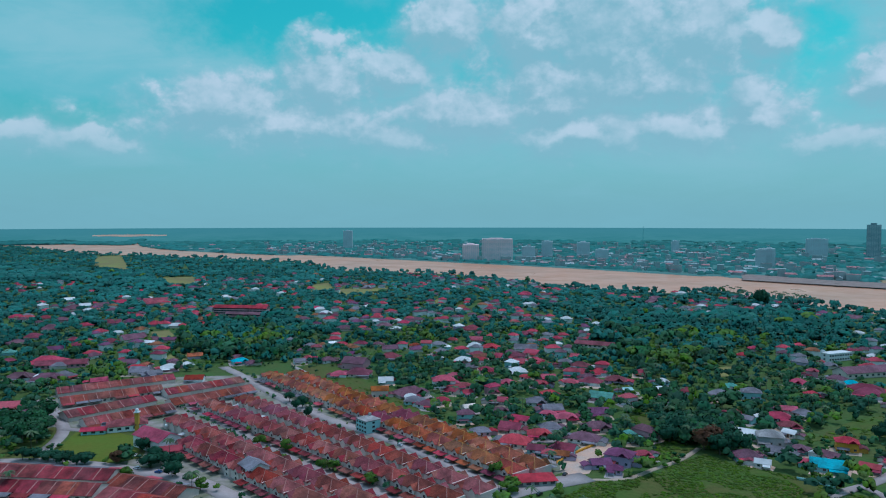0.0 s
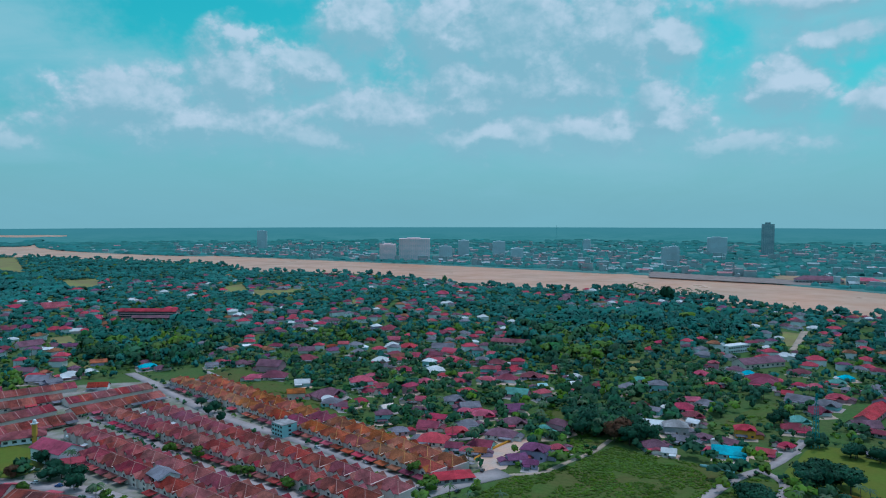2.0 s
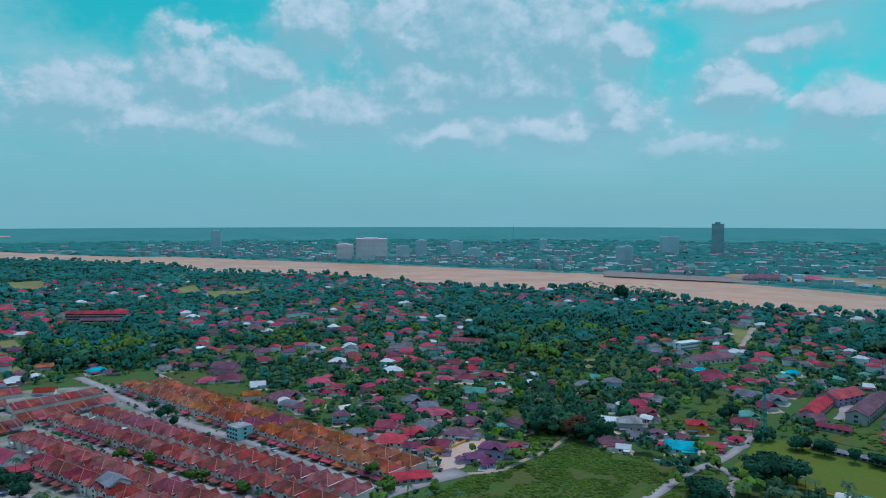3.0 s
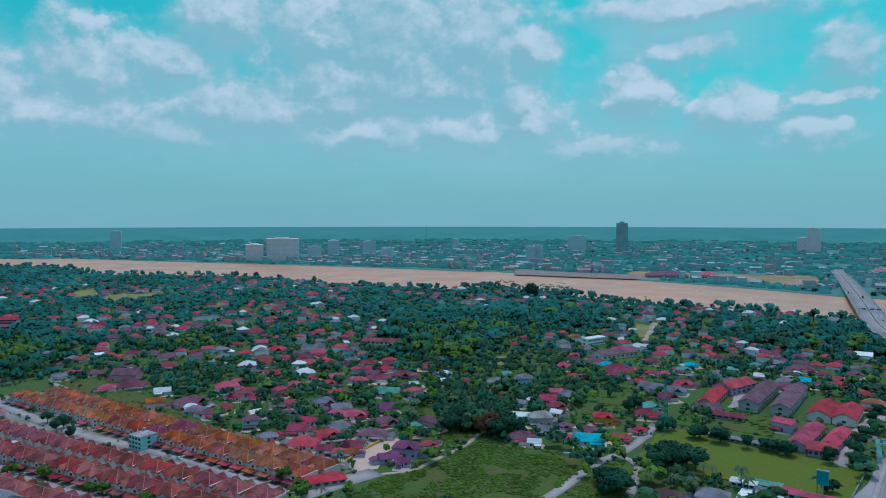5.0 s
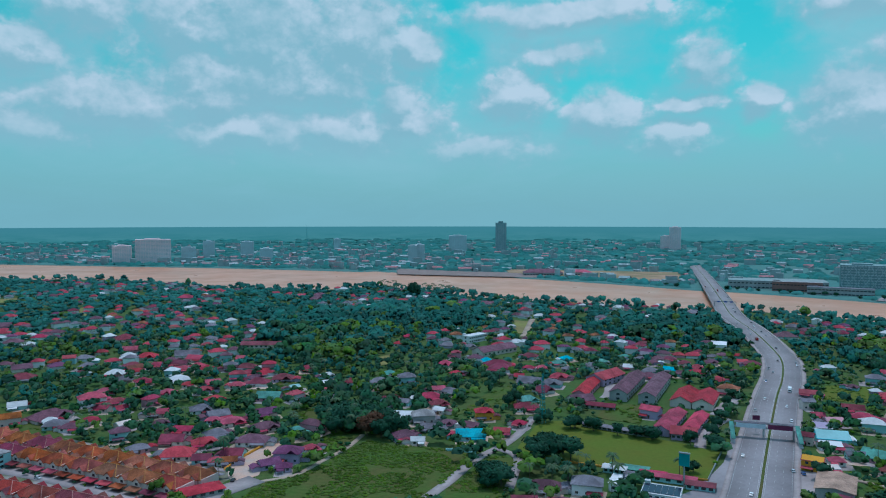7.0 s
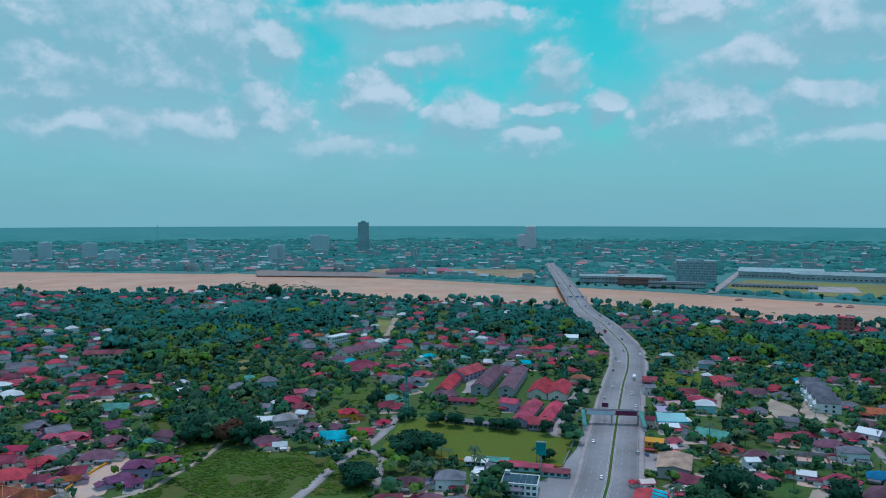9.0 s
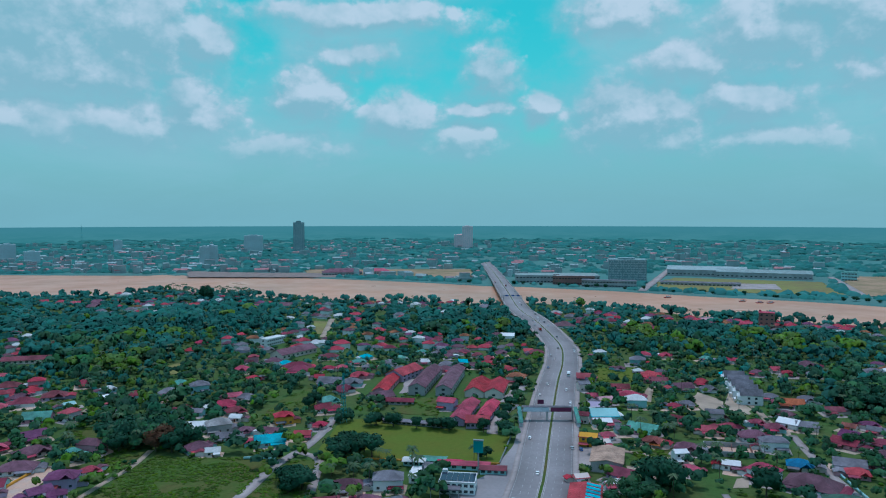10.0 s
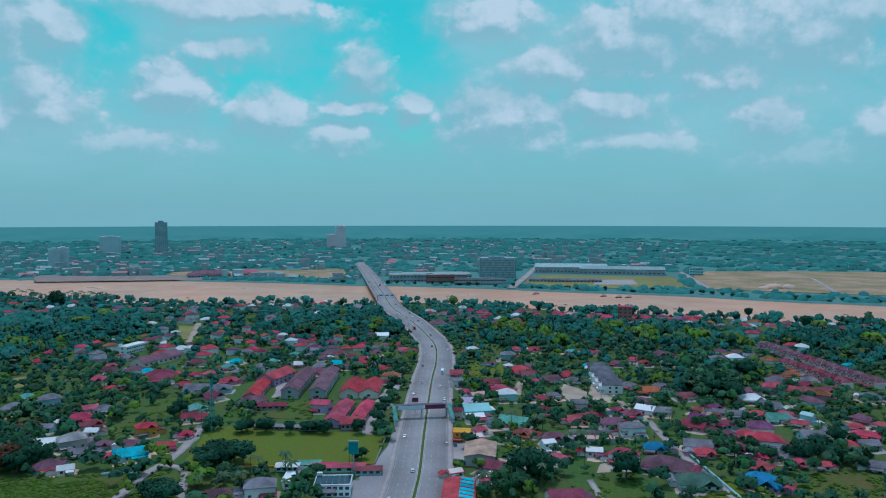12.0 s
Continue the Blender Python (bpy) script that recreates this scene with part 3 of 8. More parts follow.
def house(x, y, w, d, turn, colour, style="hip", wall="cream"):
    """A village house with its parts. The front looks to local -y."""
    far = math.hypot(x, y) > 740
    storeys = 2 if "two" in style else 1
    e = 2.9 * storeys + 0.3
    rise = min(w, d) * (0.16 if "flat" in style else 0.27)
    W_, D_ = round(w), round(d)
    key = (W_, D_, style)

    def wall_mesh():
        s = Solid().box(-W_ / 2, -D_ / 2, -0.1, W_ / 2, D_ / 2, e)
        if "hip" not in style:
            ax = "x" if W_ >= D_ else "y"
            half = (D_ if ax == "x" else W_) / 2
            s.prism([(-half, e), (half, e), (0, e + rise - 0.25)], -(W_ if ax == "x" else D_) / 2, (W_ if ax == "x" else D_) / 2, ax)
        return s.done("wall", WALL[wall])

    def roof_mesh():
        s = Solid()
        if "hip" in style:
            s.hip(W_, D_, e, rise)
        elif "shed" in style:
            s.gable(W_, D_, e, rise * 0.6, 0.4)
        else:
            s.gable(W_, D_, e, rise, axis="x" if W_ >= D_ else "y")
        if "cross" in style:
            s.gable(W_ * 0.4, D_ * 0.6, e - 0.2, rise * 0.8, axis="y", cx=W_ * 0.22, cy=-D_ * 0.32)
        return s.done("roof", ROOF[colour])

    kind = "shed" if "shed" in style else "villa" if storeys == 2 else "bungalow" if style == "hip" else "house"
    top = new(kind, shared((key, wall, "wall"), wall_mesh) if far else None)
    top.matrix_basis = pose(x, y, 0, 0, 0, turn)
    what = "two-storey " if storeys == 2 else ""
    tagged(top, f"{what}{wall} walled {kind} under a {WORDS[colour]} roof", kind if kind == "shed" else "house")
    child("roof", shared((key, colour, "roof"), roof_mesh), top)
    FOOT.append((x, y, 0.5 * math.hypot(w, d) * 0.85))
    if far:
        return top
    child("wall", shared((key, wall, "wall"), wall_mesh), top)
    rng = random.Random(int(x * 10) * 7919 + int(y * 10))
    # a lean-to porch roof along part of the front
    p0 = rng.choice((-W_ / 2, -W_ / 2, 0.0))
    pw = W_ * rng.uniform(0.45, 0.6)
    other = rng.choice((colour, colour, "red", "grey"))
    child("porch_roof", shared((W_, D_, p0, round(pw), other, "porch"), lambda: Solid().lean(p0, p0 + round(pw), -D_ / 2 + 0.1, -D_ / 2 - 3.2, 2.75, 2.2).done("porch_roof", ROOF[other])), top)
    # a swept yard of concrete or bare earth round the front and one side
    yw, yd, ground = W_ + rng.choice((3, 5, 8)), D_ + rng.choice((5, 7, 9)), rng.choice((LANE, LANE, TRACK, EARTH, SOIL))
    child("yard", shared((yw, yd, ground.name), lambda: Solid().raw(*slab([(-yw / 2, -yd / 2), (-yw * 0.1, -yd / 2 - 1.2), (yw / 2 - 1, -yd / 2 + 0.6), (yw / 2, yd * 0.3), (yw * 0.2, yd / 2), (-yw / 2 + 1.4, yd / 2 - 1)])).done("yard", ground)), top,
          pose(rng.uniform(-2, 2), -rng.uniform(1, 3.5), rng.uniform(0.03, 0.14), 0, 0, rng.uniform(-6, 6)))
    for px in (p0 + 0.3, p0 + round(pw) - 0.3) if math.hypot(x, y) < 430 else ():
        child("post", shared("post", lambda: Solid().box(-0.08, -0.08, 0, 0.08, 0.08, 2.2).done("post", WALL["white"])), top, pose(px, -D_ / 2 - 3.0, 0))
    # a lower lean-to room at one side or behind
    if rng.random() < 0.75:
        aw, ad, col = rng.choice((4, 5, 6)), round(D_ * 0.7), rng.choice((colour, "grey", "red", "dark", "white", "mauve"))
        sx = rng.choice((-1, 1))
        wing = child("annex", shared((aw, ad, wall, "annexwall"), lambda: Solid().box(-aw / 2, -ad / 2, -0.1, aw / 2, ad / 2, 2.5).done("annex", WALL[wall])), top,
                     pose(sx * (W_ / 2 + aw / 2), rng.uniform(-1, 2), 0))
        child("annex_roof", shared((aw, ad, col, "annexroof"), lambda: Solid().gable(aw, ad, 2.5, 0.9, 0.5, axis="y").done("annex_roof", ROOF[col])), wing)
    wins = []
    n = max(2, int(W_ / 4))
    for lvl in range(storeys):
        for i in range(n):
            wins.append(((i + 0.5) * W_ / n - W_ / 2, -D_ / 2 - 0.0, 1.0 + 2.9 * lvl, 0))
        wins.append((-W_ / 2, 0, 1.0 + 2.9 * lvl, -90))
        wins.append((W_ / 2, 0, 1.0 + 2.9 * lvl, 90))
    put_windows(top, wins[:5] if math.hypot(x, y) < 500 else wins[:2] if math.hypot(x, y) < 640 else wins[:1])
    if math.hypot(x, y) < 560:
        child("door", shared("door", lambda: Solid().box(-0.5, -0.1, 0, 0.5, 0.05, 2.1).done("door", DOOR)), top, pose(0.0, -D_ / 2, 0))
    return top


def terrace_pair(x, y, turn, colour, w, d=10.0, two=True):
    """Two terrace homes under one length of roof: cross gables to the street, a mortared party line, car porches."""
    e = 5.4 if two else 3.2
    rise = 3.6 if two else 3.2
    W_ = round(w * 2) / 2
    key = ("terrace", W_, d, two)

    def walls():
        s = Solid().box(-W_ / 2, -d / 2, -0.1, W_ / 2, d / 2, e)
        if not two:
            s.prism([(-d / 2, e), (d / 2, e), (0, e + rise - 0.3)], -W_ / 2, W_ / 2, "x")
        else:
            g = W_ * 0.115
            for cx, sy in ((-W_ * 0.25, -1), (W_ * 0.25, -1), (-W_ * 0.25, 1), (W_ * 0.25, 1)):
                s.prism([(cx - g, e - 0.1), (cx + g, e - 0.1), (cx, e + 1.5)], sy * (d / 2 - 0.5), sy * (d / 2 + 1.1), "y")
                s.box(cx - g, min(sy * (d / 2 - 0.4), sy * (d / 2 + 1.09)), 0, cx + g, max(sy * (d / 2 - 0.4), sy * (d / 2 + 1.09)), e - 0.08)
        return s.done("wall", WALL["cream"])

    def roofs():
        if not two:
            return Solid().gable(W_ - 0.5, d, e, rise, 0.5).done("roof", ROOF[colour])
        return Solid().hip(W_ - 1.0, d, e, rise, 0.45).done("roof", ROOF[colour])

    def front():
        return Solid().gable(W_ * 0.23, d * 0.42 + 0.9, e + 0.06, 2.1, 0.35, axis="y", cy=-d * 0.29 - 0.7).done("front_gable", ROOF[colour])

    def party():
        """Mortared caps along the ridge and the four hips of a two-storey block, or over the party wall of a single home."""
        h, s = e + rise, Solid()
        if not two:
            for sy in (-1, 1):
                s.prism([(0, h + 0.14), (sy * (d / 2 + 0.5), e - rise / d + 0.14), (sy * (d / 2 + 0.5), e - rise / d - 0.2), (0, h - 0.2)], -0.2, 0.2, "x")
            return s.done("ridge_cap", RIDGE["other"])
        a, b, k = W_ / 2 - 0.05, d / 2 + 0.45, max((W_ - d) / 2 - 0.5, 0.0)
        lo = e - rise * 0.45 / d * 2
        for p, q in [((-k, 0, h), (k, 0, h))] + [((sx * k, 0, h), (sx * a, sy * b, lo)) for sx in (-1, 1) for sy in (-1, 1)]:
            p, q = Vector(p), Vector(q)
            side = (q - p).cross(Vector((0, 0, 1))).normalized() * 0.11
            up = Vector((0, 0, 0.12))
            s.raw([p - side, p + side, p + side + up, p - side + up, q - side, q + side, q + side + up, q - side + up],
                  [(0, 1, 2, 3), (7, 6, 5, 4), (0, 4, 5, 1), (1, 5, 6, 2), (2, 6, 7, 3), (3, 7, 4, 0)])
        return s.done("ridge_cap", RIDGE["orange" if colour == "orange" else "other"])

    top = new("terrace_house")
    top.matrix_basis = pose(x, y, 0, 0, 0, turn)
    tagged(top, f"{'two' if two else 'single'}-storey cream terrace house under {WORDS[colour]} roof", "house", "terrace rows")
    child("wall", shared((key, "wall"), walls), top)
    child("roof", shared((key, colour, "roof"), roofs), top)
    if two:
        for px, side in ((-W_ * 0.25, 0), (W_ * 0.25, 0), (-W_ * 0.25, 180), (W_ * 0.25, 180)):
            child("front_gable", shared((key, colour, "front"), front), top, pose(px, 0, 0, 0, 0, side))
    child("ridge_cap", shared((key, colour, "ridge"), party), top, pose(0.0 if two else W_ * 0.23, 0, 0))
    FOOT.append((x, y, W_ * 0.5 + 3))
    rng = random.Random(int(x * 13) * 31 + int(y * 17))
    if two:
        kind = rng.choice(("red", "brick", "brick", "grey", "dark")) if rng.random() < 0.75 else colour
        for sx in (-1, 1):
            if rng.random() < 0.8:
                child("porch_roof", shared((W_, d, kind, sx, "tporch"), lambda: Solid().lean(sx * W_ * 0.26 - W_ * 0.2, sx * W_ * 0.26 + W_ * 0.2, -d / 2 - 1.1, -d / 2 - 6.0, 3.0, 2.5).done("porch_roof", ROOF[kind])), top)
        for lvl in (0.9, 3.5):
            put_windows(top, [(-W_ * 0.25, -d / 2 - 1.1, lvl, 0), (W_ * 0.25, -d / 2 - 1.1, lvl, 0)], 1.8, 1.4)
        if rng.random() < 0.7:
            back = rng.choice(("brick", "grey", "red", "white", "dark"))
            bw = rng.choice((3, 4, 5))
            child("back_awning", shared((bw, d, back, "awning"), lambda: Solid().lean(-bw, bw * 0.4, d / 2 + 4.2, d / 2 + 0.7, 2.3, 2.9).done("back_awning", ROOF[back])), top)
        if rng.random() < 0.35:
            child("water_tank", shared("tank", lambda: Solid().prism([(math.cos(i * 0.785) * 0.8, 0.8 + math.sin(i * 0.785) * 0.8) for i in range(8)], -0.9, 0.9, "x").done("water_tank", WALL["white"])), top, pose(rng.uniform(-3, 3), d / 2 + 2, 2.6), "white water tank")
    else:
        put_windows(top, [(-W_ * 0.25, -d / 2, 0.9, 0), (W_ * 0.25, -d / 2, 0.9, 0)], 1.8, 1.4)
        if rng.random() < 0.7:
            kind = rng.choice(("red", "brick", "grey"))
            child("porch_roof", shared((W_, d, kind, "tporch1"), lambda: Solid().lean(-W_ * 0.45, W_ * 0.45, -d / 2, -d / 2 - 4.5, 3.1, 2.4).done("porch_roof", ROOF[kind])), top)
    return top


def terrace_row(a, b, colour, pitch=14.0, depth=10.0, two=True, flip=False):
    """A row of terrace homes along the line from a to b; the street lies to its right (flip: to its left)."""
    a, b = Vector(a), Vector(b)
    n = max(1, round((b - a).length / pitch))
    run = (b - a) / n
    turn = math.degrees(math.atan2(run.y, run.x)) + (180 if flip else 0)
    for i in range(n):
        p = a + run * (i + 0.5)
        c = colour
        if two and (i * 7 + n) % 11 == 5:
            c = "dark"
        terrace_pair(p.x, p.y, turn, c, run.length, depth, two)


# ---- trees ----
def ico(sub):
    bm = bmesh.new()
    bmesh.ops.create_icosphere(bm, subdivisions=sub, radius=1.0)
    v = np.array([q.co[:] for q in bm.verts])
    f = np.array([[q.index for q in t.verts] for t in bm.faces])
    bm.free()
    return v, f


def leaf_tris(rng, n, size, centre, radius, squash):
    """Small tilted leaf clumps over a lobe."""
    d = rng.normal(size=(n, 3))
    d /= np.linalg.norm(d, axis=1)[:, None]
    d[:, 2] = np.where(d[:, 2] < -0.35, -d[:, 2], d[:, 2])
    p = centre + d * radius * np.array([1, 1, squash]) * rng.uniform(0.78, 1.1, (n, 1))
    out = d + rng.normal(size=(n, 3)) * 0.55
    out[:, 2] += 0.25
    a = np.cross(out, rng.normal(size=(n, 3)))
    a /= np.linalg.norm(a, axis=1)[:, None] + 1e-9
    b = np.cross(out, a)
    b /= np.linalg.norm(b, axis=1)[:, None] + 1e-9
    s = size * rng.uniform(0.6, 1.35, (n, 1))
    v = np.stack([p - a * s, p + b * s * 0.8, p + a * s, p - b * s * 0.8], 1).reshape(-1, 3)
    i = np.arange(n)[:, None] * 4
    return v, np.concatenate([i + [0, 2, 1], i + [0, 3, 2]])


def crown(seed, lobes, leaves, sub=1, squash=0.75, leaf=0.16, core=0.82):
    """A crown of unit radius: uneven lobes thickly set with leaf clumps that break their outline."""
    rng = np.random.default_rng(seed)
    v0, f0 = ico(sub)
    vs, fs, n = [], [], 0
    for k in range(lobes):
        if lobes == 1:
            c, r = np.zeros(3), 0.92
        else:
            a = 2.4 * k + rng.uniform(0, 1)
            q = 0.0 if k == 0 else rng.uniform(0.3, 0.62)
            c, r = np.array([math.cos(a) * q, math.sin(a) * q, rng.uniform(-0.35, 0.4) if k else 0.3]), rng.uniform(0.34, 0.52)
        j = v0 * (1 + rng.normal(size=(len(v0), 1)) * 0.2) * r * core * np.array([1, 1, squash]) + c
        vs.append(j), fs.append(f0 + n)
        n += len(j)
        lv, lf = leaf_tris(rng, leaves // lobes, leaf, c, r, squash)
        vs.append(lv), fs.append(lf + n)
        n += len(lv)
    return np.concatenate(vs), np.concatenate(fs)


def dome(seed, sub=2, rough=0.22, floor=-0.45, leaves=0, leaf=0.2):
    """A full, lumpy crown of unit radius, open below, with some leaf clumps breaking its outline."""
    rng = np.random.default_rng(seed)
    v, f = ico(sub)
    v = np.array([p * (0.95 + rough * 1.6 * noise.noise(Vector(p) * 2.4 + Vector((seed * 3.7, 0, 0)))) for p in v]) * (1 + rng.normal(size=(len(v), 1)) * rough * 0.35)
    f = f[(v[f][:, :, 2] > floor).all(1)]
    if leaves:
        lv, lf = leaf_tris(rng, leaves, leaf, np.zeros(3), 0.95, 0.95)
        f = np.concatenate([f, lf + len(v)])
        v = np.concatenate([v, lv])
    return v, f


def palm_crown(seed, fronds=11, seg=4):
    """Drooping fronds of unit length round the top of a palm."""
    rng = np.random.default_rng(seed)
    vs, fs, n = [], [], 0
    for k in range(fronds):
        a = k * 2.4 + rng.uniform(-0.2, 0.2)
        lift = rng.uniform(0.15, 0.85)
        t = np.linspace(0.02, 1, seg + 1)
        r = t * math.cos(lift * 0.6)
        z = t * lift - t * t * (0.55 + lift * 0.45)
        w = 0.15 * np.sin(np.pi * (0.12 + 0.8 * t))
        d, s = np.array([math.cos(a), math.sin(a)]), np.array([-math.sin(a), math.cos(a)])
        for sg in (-1, 1):
            rim = np.column_stack([d[0] * r + s[0] * w * sg, d[1] * r + s[1] * w * sg, z - w * 0.6])
            mid = np.column_stack([d[0] * r, d[1] * r, z])
            vs += [mid, rim]
            i = np.arange(seg)[:, None] + n
            m = seg + 1
            fs += [np.hstack([i, i + 1, i + m + 1]), np.hstack([i, i + m + 1, i + m])]
            n += 2 * m
    return np.concatenate(vs), np.concatenate(fs)


def trunk_mesh(height, r, limbs=3):
    def make():
        s = Solid()
        def tube(a, b, ra, rb, k=6):
            a, b = Vector(a), Vector(b)
            q = (b - a).to_track_quat("Z", "Y")
            pts = [a + q @ Vector((math.cos(i * 6.2832 / k) * ra, math.sin(i * 6.2832 / k) * ra, 0)) for i in range(k)]
            pts += [b + q @ Vector((math.cos(i * 6.2832 / k) * rb, math.sin(i * 6.2832 / k) * rb, 0)) for i in range(k)]
            s.raw(pts, [(i, (i + 1) % k, k + (i + 1) % k, k + i) for i in range(k)] + [tuple(range(k, 2 * k))])
        tube((0, 0, -0.2), (0.1, 0, height * 0.55), r, r * 0.7)
        tube((0.1, 0, height * 0.55), (0, 0.1, height), r * 0.7, r * 0.35)
        for i in range(limbs):
            a = i * 2.1
            tube((0.1, 0, height * 0.5), (math.cos(a) * height * 0.3, math.sin(a) * height * 0.3, height * 0.95), r * 0.45, r * 0.15, 5)
        return s.done("trunk", BARK)
    return shared(("trunk", height, r, limbs), make)


def tree(x, y, r, height, kind="broad", seed=0):
    """One tree with its trunk and crown. r: the crown's radius; height: to its top."""
    top = new("tree")
    top.matrix_basis = pose(x, y, 0, 0, 0, (x * 37 + y * 11) % 360)
    if kind == "palm":
        tagged(top, "tall slender coconut palm with drooping green fronds", "palm tree")
        v, f = shared(("palm", seed % 3), lambda: palm_crown(seed % 3, 16, 5))
        me = shared(("palmcrown", seed % 3), lambda: big_mesh("crown", v, f, LEAF["palm"]))
        child("trunk", trunk_mesh(10.0, 0.24, 0), top, Matrix.Diagonal((1, 1, height / 10.0, 1)))
        child("crown", me, top, Matrix.Translation((0, 0, height)) @ Matrix.Diagonal((r, r, r, 1)))
        return top
    words = {"broad": "leafy broad green tree", "light": "light green leafy tree", "dark": "dark green round-crowned shade tree", "rust": "tree with reddish brown foliage"}
    tagged(top, words[kind] + " with a short trunk", "tree")
    v, f = shared(("crown", kind == "dark", seed % 5), lambda: crown(seed % 5 + (50 if kind == "dark" else 0), 8 if kind != "dark" else 11, 640, 1, 0.9, 0.085))
    me = shared(("crownmesh", kind, seed % 5), lambda: soften(big_mesh("crown", v, f, LEAF[kind]), v + np.random.default_rng(seed).normal(size=v.shape) * 0.25 + (0, 0, 0.2)))
    rz = height * 0.44
    child("trunk", trunk_mesh(6.0, 0.28, 3), top, Matrix.Diagonal((r / 5, r / 5, max(0.2, (height - rz) / 6.0), 1)))
    child("crown", me, top, Matrix.Translation((0, 0, height - rz)) @ Matrix.Diagonal((r, r, rz * 1.15, 1)))
    return top


def soften(me, normals):
    """Leaves scatter the light: their shading follows the whole crown."""
    normals = normals / (np.linalg.norm(normals, axis=1)[:, None] + 1e-9)
    me.polygons.foreach_set("use_smooth", np.ones(len(me.polygons), bool))
    me.normals_split_custom_set_from_vertices(normals)
    return me


def woods(name, x, y, r, h, material, label, templates, category="trees", zbase=None, rng=None, soft=0.0, ruffle=0.0):
    """Many trees that nobody could count, as one mesh."""
    rng = rng or np.random.default_rng(5)
    vs, fs, ns, n = [], [], [], 0
    pick = rng.integers(0, len(templates), len(x))
    for k, (tv, tf) in enumerate(templates):
        i = np.nonzero(pick == k)[0]
        if not len(i):
            continue
        a = rng.uniform(0, 6.283, len(i))
        c, s = np.cos(a)[:, None], np.sin(a)[:, None]
        px = (tv[:, 0] * c - tv[:, 1] * s) * r[i][:, None] + x[i][:, None]
        py = (tv[:, 0] * s + tv[:, 1] * c) * r[i][:, None] + y[i][:, None]
        pz = tv[:, 2] * (h[i] * 0.5)[:, None] + (h[i] * 0.56)[:, None]
        if zbase is not None:
            pz = pz + zbase[i][:, None]
        vs.append(np.stack([px, py, pz], 2).reshape(-1, 3))
        if soft:
            up = np.broadcast_to(tv[:, 2] + soft, px.shape)
            out = np.stack([tv[:, 0] * c - tv[:, 1] * s, tv[:, 0] * s + tv[:, 1] * c, up], 2).reshape(-1, 3)
            ns.append(out + rng.normal(size=out.shape) * ruffle if ruffle else out)
        fs.append((tf[None] + (np.arange(len(i)) * len(tv))[:, None, None] + n).reshape(-1, 3))
        n += len(i) * len(tv)
    me = big_mesh(name, np.concatenate(vs), np.concatenate(fs), material)
    if soft:
        soften(me, np.concatenate(ns))
    return tagged(new(name, me), label, category, "", "stuff")


# ---- roads, fields and yards ----
HIGHWAY = curve_points([(9.5, 45.2, 0), (257.1, 214.5, 0), (294.1, 239.8, 0), (340.8, 274.6, 0), (404.4, 321.6, 0), (478.1, 375.2, 0), (536.8, 416.3, 0), (600.5, 467.3, 0.4), (652.3, 522.8, 1.5), (713.0, 597.1, 4), (773.3, 679.5, 7), (891.5, 804.8, 9), (1035.1, 955.3, 9), (1217.6, 1145.1, 6), (1439.6, 1379.5, 2.5), (1568.2, 1515.3, 1.4)], 8.0)


def street(pts, width, name="street", label="pale dusty estate street", material=None, z=0.3):
    line = curve_points(pts, 6.0)
    z = layered(z)
    ob = ribbon(name, line, -width / 2, width / 2, z, material or LANE, 0.5, label, "road")
    for p in line[::2]:
        FOOT.append((p[0], p[1], width / 2 + 1))
    return ob


